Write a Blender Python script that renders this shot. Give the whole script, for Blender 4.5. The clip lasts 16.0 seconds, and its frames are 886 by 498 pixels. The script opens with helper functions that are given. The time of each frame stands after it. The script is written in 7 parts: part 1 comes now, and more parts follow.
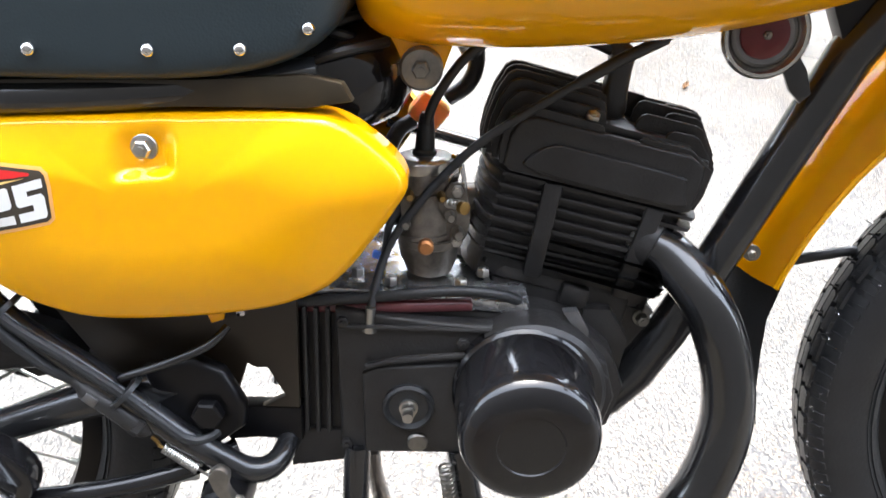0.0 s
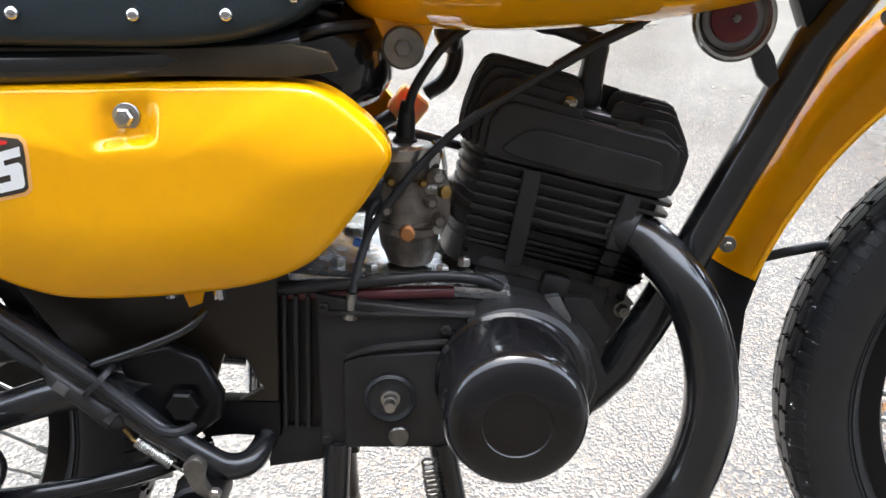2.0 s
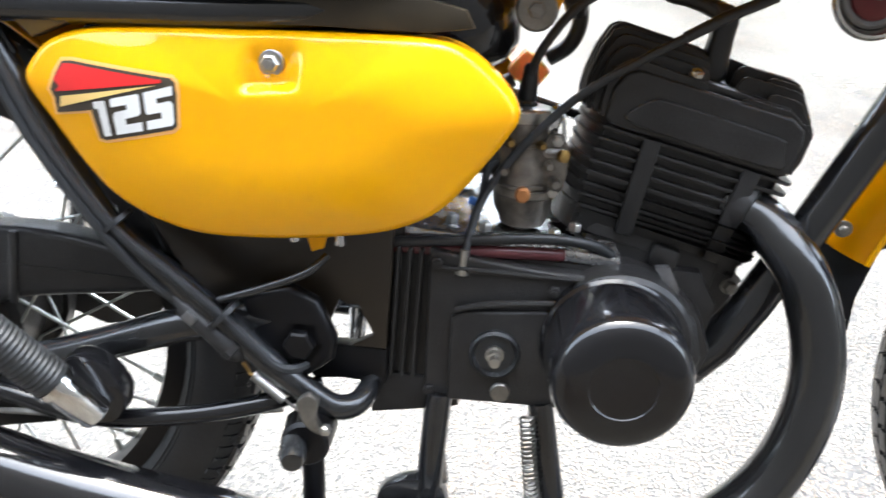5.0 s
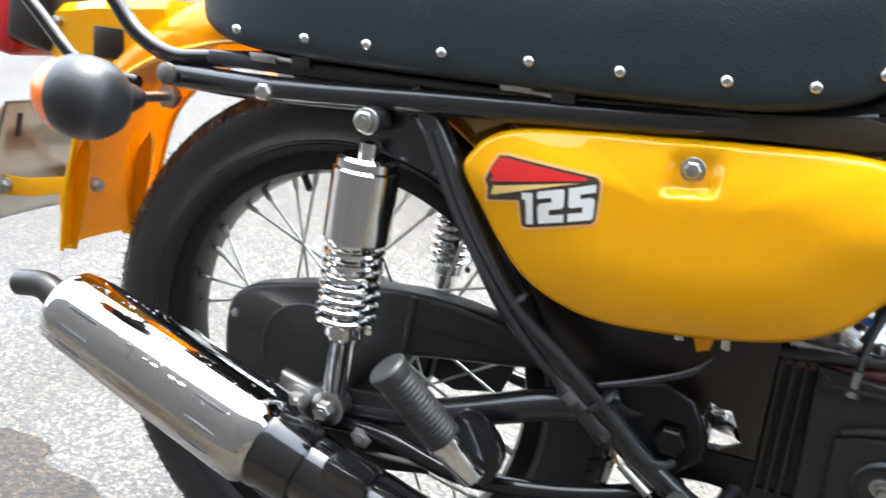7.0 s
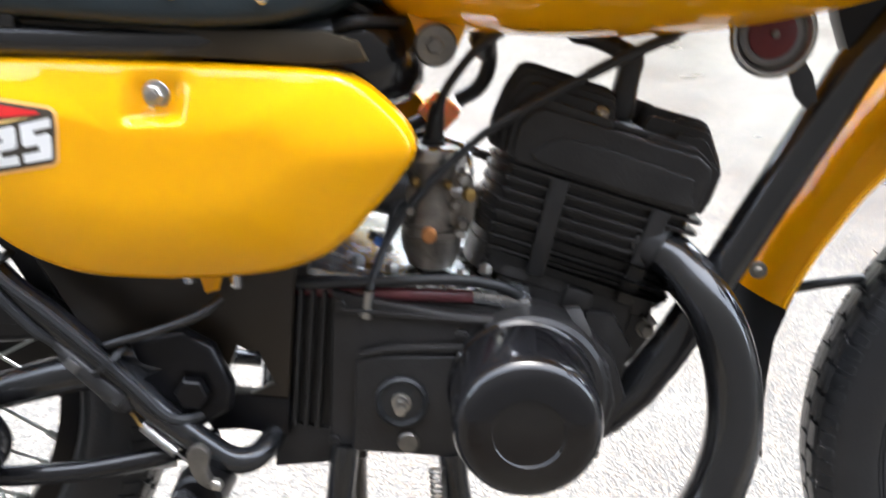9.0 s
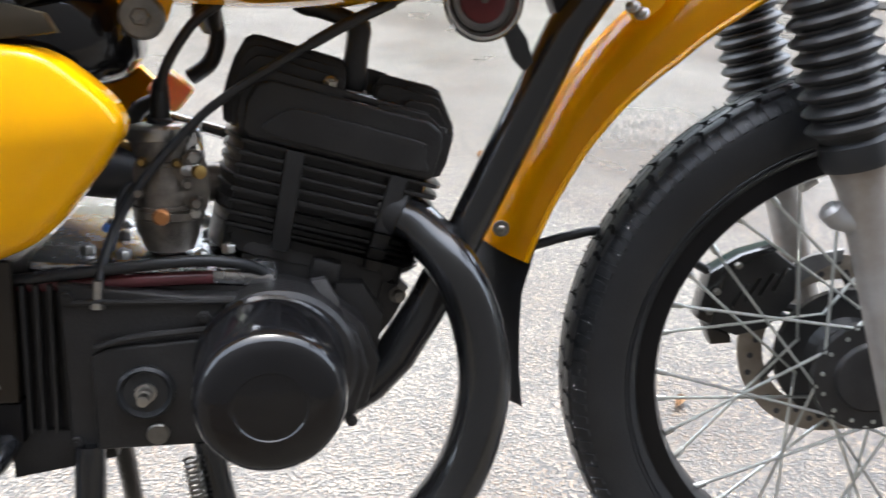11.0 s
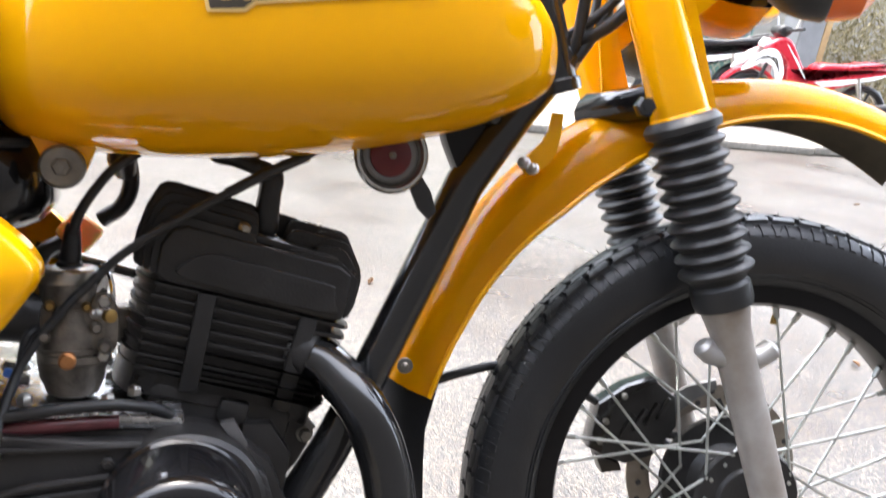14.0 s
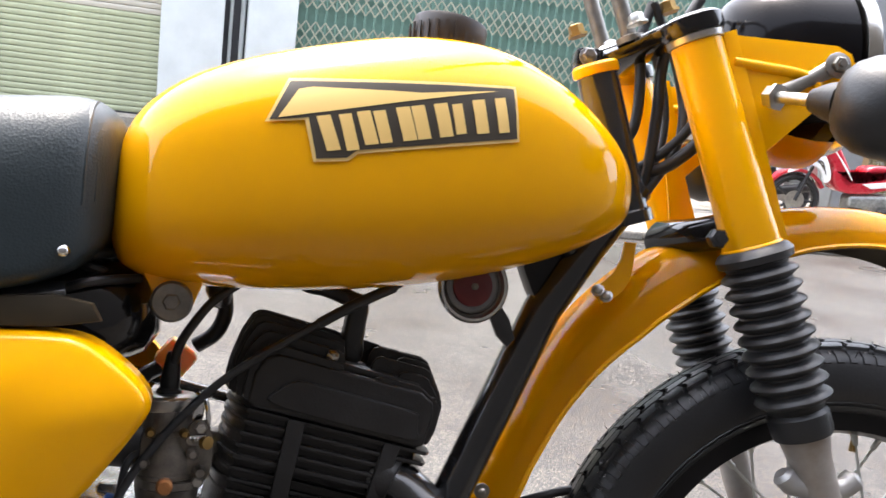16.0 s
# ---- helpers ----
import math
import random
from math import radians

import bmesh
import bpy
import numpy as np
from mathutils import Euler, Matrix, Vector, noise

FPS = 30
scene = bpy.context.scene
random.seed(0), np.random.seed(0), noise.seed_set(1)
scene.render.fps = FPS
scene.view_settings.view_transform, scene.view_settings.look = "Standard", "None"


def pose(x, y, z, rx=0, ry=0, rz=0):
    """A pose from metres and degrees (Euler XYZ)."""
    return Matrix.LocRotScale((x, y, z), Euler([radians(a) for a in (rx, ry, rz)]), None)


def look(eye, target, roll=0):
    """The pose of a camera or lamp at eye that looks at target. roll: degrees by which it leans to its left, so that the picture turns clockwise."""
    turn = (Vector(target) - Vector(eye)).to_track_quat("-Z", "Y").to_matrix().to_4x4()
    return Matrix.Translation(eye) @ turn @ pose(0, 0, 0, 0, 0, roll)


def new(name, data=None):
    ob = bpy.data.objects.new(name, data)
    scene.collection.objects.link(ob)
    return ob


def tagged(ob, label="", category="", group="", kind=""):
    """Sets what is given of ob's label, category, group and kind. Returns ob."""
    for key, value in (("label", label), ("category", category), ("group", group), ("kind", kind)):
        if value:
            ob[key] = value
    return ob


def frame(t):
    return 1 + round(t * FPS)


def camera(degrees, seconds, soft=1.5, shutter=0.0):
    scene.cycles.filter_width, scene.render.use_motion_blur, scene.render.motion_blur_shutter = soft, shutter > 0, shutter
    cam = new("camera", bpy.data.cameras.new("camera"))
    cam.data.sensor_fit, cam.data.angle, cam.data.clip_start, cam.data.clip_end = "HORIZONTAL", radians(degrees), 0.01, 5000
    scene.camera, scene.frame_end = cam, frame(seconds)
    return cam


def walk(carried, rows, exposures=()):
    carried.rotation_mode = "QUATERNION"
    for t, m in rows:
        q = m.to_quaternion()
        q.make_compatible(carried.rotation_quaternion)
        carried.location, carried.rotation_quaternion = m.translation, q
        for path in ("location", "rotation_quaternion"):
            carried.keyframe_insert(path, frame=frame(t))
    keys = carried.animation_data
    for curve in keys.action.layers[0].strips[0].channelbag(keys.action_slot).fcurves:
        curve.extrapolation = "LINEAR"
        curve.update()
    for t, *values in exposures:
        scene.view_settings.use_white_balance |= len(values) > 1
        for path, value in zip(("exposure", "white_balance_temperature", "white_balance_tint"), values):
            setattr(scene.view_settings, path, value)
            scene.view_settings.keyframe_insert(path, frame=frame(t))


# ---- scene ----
from mathutils import geometry
cam = camera(57.4, 16.0, 1.5, 0.6)
PATH = [
    (0.0, (-0.0496, -0.5016, 0.8713), (-0.0551, 0.3210, 0.3027), 0.73),
    (0.5, (-0.0431, -0.5163, 0.8456), (-0.0491, 0.3426, 0.3334), 0.45),
    (1.0, (-0.0309, -0.5290, 0.8409), (-0.0303, 0.3363, 0.3396), 0.17),
    (1.5, (-0.0412, -0.5366, 0.8247), (-0.0048, 0.3297, 0.3263), 1.30),
    (2.0, (-0.0609, -0.5392, 0.8088), (-0.0267, 0.3305, 0.3164), 1.58),
    (2.5, (-0.0687, -0.5439, 0.8089), (-0.0390, 0.3249, 0.3146), 2.07),
    (3.0, (-0.0701, -0.5388, 0.8038), (-0.0489, 0.3295, 0.3083), 3.25),
    (3.2, (-0.0689, -0.5384, 0.8029), (-0.0512, 0.3293, 0.3061), 3.59),
    (5.3, (-0.1152, -0.5657, 0.8037), (-0.1989, 0.2798, 0.2763), 2.26),
    (5.5, (-0.1288, -0.5705, 0.8080), (-0.2654, 0.2671, 0.2791), 1.45),
    (6.0, (-0.1755, -0.5888, 0.8143), (-0.4090, 0.2333, 0.2950), 0.77),
    (6.5, (-0.1860, -0.5996, 0.8157), (-0.4865, 0.2256, 0.3374), 0.05),
    (7.0, (-0.2073, -0.6142, 0.8183), (-0.5620, 0.2167, 0.3896), -0.04),
    (7.5, (-0.2271, -0.6329, 0.8215), (-0.6087, 0.2071, 0.4358), 0.46),
    (8.0, (-0.1857, -0.6344, 0.8221), (-0.5335, 0.2427, 0.4909), 1.91),
    (8.5, (-0.1014, -0.5906, 0.8048), (-0.2488, 0.3261, 0.4334), 3.13),
    (9.0, (-0.0486, -0.5470, 0.7751), (-0.0588, 0.3477, 0.3287), 3.68),
    (9.2, (-0.0388, -0.5443, 0.7605), (-0.0341, 0.3467, 0.3065), 3.50),
    (11.3, (0.0348, -0.5600, 0.7652), (0.2744, 0.3074, 0.3291), 5.75),
    (11.5, (0.0413, -0.5599, 0.7657), (0.3085, 0.3011, 0.3329), 6.30),
    (12.0, (0.0507, -0.5669, 0.7651), (0.3703, 0.2890, 0.3585), 6.33),
    (12.5, (0.0367, -0.5701, 0.7722), (0.3803, 0.2886, 0.3922), 6.63),
    (13.0, (0.0199, -0.5719, 0.7782), (0.3646, 0.2947, 0.4176), 6.83),
    (13.5, (0.0067, -0.5751, 0.7802), (0.3539, 0.3005, 0.4445), 7.39),
    (14.0, (-0.0047, -0.5790, 0.7923), (0.3308, 0.3175, 0.5027), 7.73),
    (14.5, (-0.0281, -0.5866, 0.8091), (0.3068, 0.3282, 0.5834), 7.38),
    (15.0, (-0.0354, -0.5966, 0.8258), (0.2723, 0.3376, 0.6455), 7.15),
    (15.5, (-0.0412, -0.5927, 0.8306), (0.2562, 0.3455, 0.6534), 7.26),
    (16.0, (-0.0478, -0.5865, 0.8219), (0.2324, 0.3565, 0.6424), 7.03),
]
EXPOSURES = [(0.0, 3.9, 6450, 8), (0.5, 4.08, 6450, 8), (1.0, 3.7, 6450, 8), (1.5, 3.47, 6450, 8), (3.2, 3.66, 6400, 7), (5.5, 3.95, 6350, 5), (6.5, 3.72, 6350, 4), (7.5, 3.18, 6400, 6), (8.0, 2.98, 6450, 8), (8.5, 3.4, 6500, 9), (9.2, 3.8, 6450, 8), (11.5, 3.25, 6450, 8), (12.5, 3.42, 6450, 8), (13.5, 3.45, 6500, 9), (14.0, 3.6, 6600, 11), (14.5, 3.1, 6650, 12), (15.0, 3.02, 6700, 12), (16.0, 3.02, 6700, 12)]
walk(cam, [(t, look(eye, target, roll)) for t, eye, target, roll in PATH], EXPOSURES)

# ---- light ----
SUN_UP, SUN_TURN = 70.0, -3.0
world = bpy.data.worlds.new("world")
scene.world = world
world.use_nodes = True
sky = world.node_tree.nodes.new("ShaderNodeTexSky")
sky.sky_type, sky.sun_disc = "NISHITA", False
sky.sun_elevation, sky.sun_rotation = radians(SUN_UP), radians(SUN_TURN)
sky.air_density, sky.dust_density = 1.0, 3.0
background = world.node_tree.nodes["Background"]
background.inputs["Strength"].default_value = 0.15
haze = world.node_tree.nodes.new("ShaderNodeHueSaturation")
haze.inputs["Saturation"].default_value = 0.5
world.node_tree.links.new(sky.outputs[0], haze.inputs["Color"])
world.node_tree.links.new(haze.outputs[0], background.inputs[0])
sun = new("sun", bpy.data.lights.new("sun", "SUN"))
sun.data.energy, sun.data.angle, sun.data.color = 0.55, radians(20), (1.0, 0.96, 0.9)
sun.matrix_world = look((3 * math.sin(radians(SUN_TURN)), 3 * math.cos(radians(SUN_TURN)), 3 * math.tan(radians(SUN_UP))), (0, 0, 0))

# ---- materials ----


def nodes_of(name):
    mat = bpy.data.materials.new(name)
    mat.use_nodes = True
    tree = mat.node_tree
    return mat, tree, tree.nodes["Principled BSDF"]


def add(tree, kind, **sockets):
    node = tree.nodes.new(kind)
    for key, value in sockets.items():
        node.inputs[key.replace("_", " ")].default_value = value
    return node


def material(name, colour, rough=0.5, metal=0.0, vary=0.15, scale=8.0, grain=0.0, grain_scale=200.0, coat=0.0, spots=0.0, rough_vary=0.1, dark=None):
    """A surface with two scales of colour change, uneven gloss and a fine relief."""
    mat, tree, bsdf = nodes_of(name)
    link = tree.links.new
    coords = tree.nodes.new("ShaderNodeTexCoord")
    big = add(tree, "ShaderNodeTexNoise", Scale=scale, Detail=5.0, Roughness=0.6)
    fine = add(tree, "ShaderNodeTexNoise", Scale=grain_scale, Detail=3.0, Roughness=0.6)
    link(coords.outputs["Object"], big.inputs["Vector"])
    link(coords.outputs["Object"], fine.inputs["Vector"])
    ramp = tree.nodes.new("ShaderNodeMapRange")
    ramp.inputs["From Min"].default_value, ramp.inputs["From Max"].default_value = 0.3, 0.7
    link(big.outputs["Fac"], ramp.inputs["Value"])
    mix = tree.nodes.new("ShaderNodeMix")
    mix.data_type = "RGBA"
    low = dark or tuple(c * (1 - vary) for c in colour)
    mix.inputs["A"].default_value = (*low, 1)
    mix.inputs["B"].default_value = (*(min(1, c * (1 + vary * 0.6)) for c in colour), 1)
    link(ramp.outputs["Result"], mix.inputs["Factor"])
    out = mix.outputs["Result"]
    if spots:
        speck = tree.nodes.new("ShaderNodeMix")
        speck.data_type, speck.blend_type = "RGBA", "MULTIPLY"
        spread = tree.nodes.new("ShaderNodeMapRange")
        spread.inputs["From Min"].default_value, spread.inputs["From Max"].default_value = 0.35, 0.65
        spread.inputs["To Min"].default_value, spread.inputs["To Max"].default_value = 1 - spots, 1 + spots * 0.5
        link(fine.outputs["Fac"], spread.inputs["Value"])
        speck.inputs["Factor"].default_value = 1.0
        link(out, speck.inputs["A"])
        link(spread.outputs["Result"], speck.inputs["B"])
        out = speck.outputs["Result"]
    link(out, bsdf.inputs["Base Color"])
    gloss = tree.nodes.new("ShaderNodeMapRange")
    gloss.inputs["To Min"].default_value, gloss.inputs["To Max"].default_value = max(0.02, rough - rough_vary * 0.5), min(1, rough + rough_vary)
    link(big.outputs["Fac"], gloss.inputs["Value"])
    link(gloss.outputs["Result"], bsdf.inputs["Roughness"])
    bsdf.inputs["Metallic"].default_value = metal
    bsdf.inputs["Coat Weight"].default_value = coat
    bsdf.inputs["Coat Roughness"].default_value = 0.06
    if grain:
        bump = add(tree, "ShaderNodeBump", Strength=grain, Distance=0.002)
        link(fine.outputs["Fac"], bump.inputs["Height"])
        link(bump.outputs["Normal"], bsdf.inputs["Normal"])
    return mat


YELLOW = material("yellow_paint", (0.85, 0.392, 0.0015), 0.3, vary=0.05, scale=5, coat=0.9, grain=0.02, grain_scale=60)
YELLOW.node_tree.nodes["Principled BSDF"].inputs["Specular IOR Level"].default_value = 0.0
YELLOW.node_tree.nodes["Principled BSDF"].inputs["Coat IOR"].default_value = 1.45
YELLOW.node_tree.nodes["Principled BSDF"].inputs["Coat Roughness"].default_value = 0.04
GLOSS_BLACK = material("black_enamel", (0.008, 0.008, 0.009), 0.14, vary=0.3, scale=14, coat=0.7, grain=0.05, grain_scale=120)
GLOSS_BLACK.node_tree.nodes["Principled BSDF"].inputs["Specular IOR Level"].default_value = 0.25
GLOSS_BLACK.node_tree.nodes["Principled BSDF"].inputs["Coat IOR"].default_value = 1.42
LAMP_BLACK = material("black_lamp_enamel", (0.005, 0.005, 0.006), 0.1, vary=0.3, scale=14, rough_vary=0.05)
LAMP_BLACK.node_tree.nodes["Principled BSDF"].inputs["Specular IOR Level"].default_value = 0.12
PIPE_BLACK = material("black_exhaust_enamel", (0.006, 0.006, 0.007), 0.12, vary=0.3, scale=16, coat=1.0, grain=0.06, grain_scale=90)
PIPE_BLACK.node_tree.nodes["Principled BSDF"].inputs["Coat IOR"].default_value = 1.5
PIPE_BLACK.node_tree.nodes["Principled BSDF"].inputs["Coat Roughness"].default_value = 0.05
HEADER_BLACK = material("heat_dulled_enamel", (0.0095, 0.0097, 0.0102), 0.17, vary=0.4, scale=12, coat=0.7, grain=0.12, grain_scale=90, rough_vary=0.2)
SATIN_BLACK = material("black_heat_paint", (0.025, 0.0242, 0.0242), 0.32, coat=0.15, vary=0.4, scale=20, grain=0.3, grain_scale=420, rough_vary=0.3)
SATIN_BLACK.node_tree.nodes["Principled BSDF"].inputs["Specular IOR Level"].default_value = 0.3
FRAME_BLACK = material("black_frame_paint", (0.013, 0.0137, 0.015), 0.22, vary=0.3, scale=18, coat=0.5, grain=0.12, grain_scale=180)
RUBBER = material("rubber", (0.021, 0.0225, 0.0245), 0.38, vary=0.3, scale=12, grain=0.2, grain_scale=400)
TYRE = material("tyre_rubber", (0.021, 0.0225, 0.025), 0.32, vary=0.35, scale=9, grain=0.2, grain_scale=300)
CHROME = material("chrome", (0.72, 0.72, 0.72), 0.07, 1.0, vary=0.06, scale=10, rough_vary=0.05)
PIPE_CHROME = material("rain_wet_chrome", (0.66, 0.67, 0.68), 0.035, 1.0, vary=0.16, scale=14, rough_vary=0.04)
STEEL = material("zinc_steel", (0.52, 0.51, 0.48), 0.32, 1.0, vary=0.25, scale=40, grain=0.1)
ALLOY = material("silver_paint", (0.38, 0.375, 0.365), 0.34, 0.45, vary=0.08, scale=8, grain=0.08, grain_scale=300)
SLIDER = material("dirty_silver_paint", (0.4, 0.39, 0.375), 0.36, 0.4, vary=0.1, scale=14, grain=0.1, grain_scale=300, dark=(0.25, 0.205, 0.165))
CAST = material("cast_alloy", (0.33, 0.33, 0.31), 0.45, 0.8, vary=0.35, scale=30, grain=0.3, grain_scale=250)
BRASS = material("brass", (0.36, 0.23, 0.08), 0.4, 1.0, vary=0.3, scale=40)
ORANGE = material("orange_lens", (0.85, 0.16, 0.01), 0.2, vary=0.1, scale=30)
HORN_RED = material("dull_red_enamel", (0.11, 0.006, 0.01), 0.3, vary=0.2, scale=60)
RED = material("red_lens", (0.5, 0.02, 0.03), 0.18, vary=0.15, scale=30)
MAROON = material("maroon_hose", (0.11, 0.03, 0.035), 0.16, vary=0.3, scale=30)
WHITE = material("white_print", (0.78, 0.78, 0.76), 0.4, vary=0.05)
CREAM = material("cream_print", (0.86, 0.58, 0.2), 0.38, vary=0.06)
PRINT_BLACK = material("black_print", (0.05, 0.04, 0.028), 0.4, vary=0.1)
PRINT_RED = material("red_print", (0.62, 0.02, 0.02), 0.35, vary=0.1)
PLATE = material("bare_plate_back", (0.5, 0.48, 0.43), 0.28, 0.75, vary=0.15)
SPRING_GREY = material("dull_steel", (0.25, 0.24, 0.22), 0.45, 1.0, vary=0.3, scale=60)
SPOKE = material("bright_spoke_steel", (0.56, 0.58, 0.55), 0.3, 0.85, vary=0.1, scale=40)
HORN_RIM = material("weathered_chrome", (0.55, 0.53, 0.49), 0.2, 1.0, vary=0.2, scale=60)
WET_ALLOY = material("wet_bare_alloy", (0.6, 0.6, 0.6), 0.16, 0.9, vary=0.5, scale=45, grain=0.7, grain_scale=110, rough_vary=0.3)
DULL_ALLOY = material("dull_grey_steel", (0.2, 0.2, 0.205), 0.42, 0.8, vary=0.25, scale=40, grain=0.1)
LINING = material("road_dirt", (0.10, 0.085, 0.06), 0.75, vary=0.3, scale=20, grain=0.4, grain_scale=150)
CAP = material("dark_cap_plastic", (0.02, 0.017, 0.015), 0.45, vary=0.2)
FILTER = material("orange_filter_plastic", (1.0, 0.52, 0.22), 0.35, vary=0.1, scale=30)
FILTER.node_tree.nodes["Principled BSDF"].inputs["Subsurface Weight"].default_value = 0.8
FILTER.node_tree.nodes["Principled BSDF"].inputs["Subsurface Radius"].default_value = (0.03, 0.012, 0.004)
FILTER.node_tree.nodes["Principled BSDF"].inputs["Subsurface Scale"].default_value = 1.0
CARB = material("stained_carburettor_alloy", (0.2, 0.18, 0.155), 0.36, 0.6, vary=0.5, scale=50, grain=0.3, grain_scale=250)
DROPS = material("rain_drop", (0.9, 0.9, 0.9), 0.03, vary=0.0)
DROPS.node_tree.nodes["Principled BSDF"].inputs["Transmission Weight"].default_value = 0.9
PEACH = material("peach_print", (0.85, 0.42, 0.12), 0.4, vary=0.06)
LEAF = material("dry_leaf", (0.2, 0.11, 0.05), 0.7, vary=0.4, scale=60)
DISC = material("rust_filmed_steel", (0.33, 0.29, 0.25), 0.35, 0.85, vary=0.3, scale=30, grain=0.1)
COPPER = material("tarnished_copper", (0.55, 0.25, 0.1), 0.45, 0.8, vary=0.3, scale=60)
RIM_BLACK = material("rim_and_shade_black", (0.005, 0.005, 0.006), 0.32, vary=0.3, scale=20)
RIM_BLACK.node_tree.nodes["Principled BSDF"].inputs["Specular IOR Level"].default_value = 0.3
# yellow panel paint with the seat's shade put into both colours
PANEL_SHADE = material("panel_paint_in_shade", (0.03, 0.021, 0.009), 0.42, vary=0.4, scale=18)
AMBER = material("panel_paint_half_shade", (0.11, 0.06, 0.008), 0.22, vary=0.4, scale=18, coat=0.4)
BLUE = material("blue_connector", (0.05, 0.16, 0.5), 0.4, vary=0.1)
BROWN = material("brown_plastic_and_shade", (0.018, 0.0135, 0.009), 0.3, vary=0.2)


def leather():
    mat, tree, bsdf = nodes_of("black_seat_vinyl")
    link = tree.links.new
    coords = tree.nodes.new("ShaderNodeTexCoord")
    cells = add(tree, "ShaderNodeTexVoronoi", Scale=520.0)
    folds = add(tree, "ShaderNodeTexNoise", Scale=14.0, Detail=4.0)
    for node in (cells, folds):
        link(coords.outputs["Object"], node.inputs["Vector"])
    ramp = tree.nodes.new("ShaderNodeMapRange")
    ramp.inputs["To Min"].default_value, ramp.inputs["To Max"].default_value = 0.34, 0.5
    link(folds.outputs["Fac"], ramp.inputs["Value"])
    link(ramp.outputs["Result"], bsdf.inputs["Roughness"])
    bsdf.inputs["Base Color"].default_value = (0.018, 0.027, 0.031, 1)
    bsdf.inputs["Specular IOR Level"].default_value = 0.42
    first = add(tree, "ShaderNodeBump", Strength=0.22, Distance=0.001)
    second = add(tree, "ShaderNodeBump", Strength=0.3, Distance=0.006)
    link(cells.outputs["Distance"], first.inputs["Height"])
    link(folds.outputs["Fac"], second.inputs["Height"])
    link(second.outputs["Normal"], first.inputs["Normal"])
    link(first.outputs["Normal"], bsdf.inputs["Normal"])
    return mat


def asphalt(name="worn_wet_asphalt", tint=(1, 1, 1), gloss_range=(0.26, 0.42), shine=0.5):
    mat, tree, bsdf = nodes_of(name)
    link = tree.links.new
    coords = tree.nodes.new("ShaderNodeTexCoord")
    stones = add(tree, "ShaderNodeTexVoronoi", Scale=230.0)
    patches = add(tree, "ShaderNodeTexNoise", Scale=1.1, Detail=7.0, Roughness=0.62)
    grit = add(tree, "ShaderNodeTexNoise", Scale=380.0, Detail=2.0)
    wet = add(tree, "ShaderNodeTexNoise", Scale=0.9, Detail=5.0, Roughness=0.55)
    for node in (stones, patches, grit, wet):
        link(coords.outputs["Object"], node.inputs["Vector"])
    tone = tree.nodes.new("ShaderNodeValToRGB")
    tone.color_ramp.elements[0].position, tone.color_ramp.elements[0].color = 0.0, (0.006, 0.0055, 0.0048, 1)
    tone.color_ramp.elements[1].position, tone.color_ramp.elements[1].color = 1.0, (0.2, 0.175, 0.138, 1)
    tone.color_ramp.elements.new(0.5).color = (0.022, 0.0195, 0.016, 1)
    link(stones.outputs["Color"], tone.inputs["Fac"])
    stain = tree.nodes.new("ShaderNodeMix")
    stain.data_type, stain.blend_type = "RGBA", "MULTIPLY"
    spread = tree.nodes.new("ShaderNodeValToRGB")
    spread.color_ramp.elements[0].position, spread.color_ramp.elements[0].color = 0.38, (0.5, 0.36, 0.23, 1)
    spread.color_ramp.elements[1].position, spread.color_ramp.elements[1].color = 0.56, (1, 1, 1, 1)
    link(patches.outputs["Fac"], spread.inputs["Fac"])
    stain.inputs["Factor"].default_value = 1.0
    for element in tone.color_ramp.elements:
        element.color = (*(element.color[i] * tint[i] for i in range(3)), 1)
    bsdf.inputs["Specular IOR Level"].default_value = shine
    link(tone.outputs["Color"], stain.inputs["A"])
    link(spread.outputs["Color"], stain.inputs["B"])
    link(stain.outputs["Result"], bsdf.inputs["Base Color"])
    gloss = tree.nodes.new("ShaderNodeMapRange")
    gloss.inputs["From Min"].default_value, gloss.inputs["From Max"].default_value = 0.38, 0.6
    gloss.inputs["To Min"].default_value, gloss.inputs["To Max"].default_value = gloss_range
    link(wet.outputs["Fac"], gloss.inputs["Value"])
    link(gloss.outputs["Result"], bsdf.inputs["Roughness"])
    bump = add(tree, "ShaderNodeBump", Strength=0.45, Distance=0.003)
    small = add(tree, "ShaderNodeBump", Strength=0.4, Distance=0.002)
    link(stones.outputs["Distance"], bump.inputs["Height"])
    bump.invert = True
    link(grit.outputs["Fac"], small.inputs["Height"])
    link(small.outputs["Normal"], bump.inputs["Normal"])
    link(bump.outputs["Normal"], bsdf.inputs["Normal"])
    return mat


VINYL = leather()
ASPHALT = asphalt()
DAMP = asphalt("damp_brown_asphalt", (0.42, 0.31, 0.21), (0.36, 0.5), 0.3)
CONCRETE = material("stained_concrete", (0.25, 0.23, 0.195), 0.85, vary=0.35, scale=2.5, grain=0.5, grain_scale=40, spots=0.2)
GREY_POST = material("grey_concrete_post", (0.18, 0.187, 0.19), 0.85, vary=0.2, scale=4, grain=0.3, grain_scale=60)
WHITEWASH = material("pale_blue_plaster", (0.48, 0.51, 0.505), 0.8, vary=0.1, scale=3, grain=0.3, grain_scale=40)
SHUTTER_GREEN = material("pale_green_shutter_steel", (0.33, 0.355, 0.225), 0.5, vary=0.15, scale=1.6, spots=0.08, grain_scale=30)
SHUTTER_PALE = material("pale_cream_shutter_steel", (0.42, 0.39, 0.32), 0.5, vary=0.1, scale=1.6)
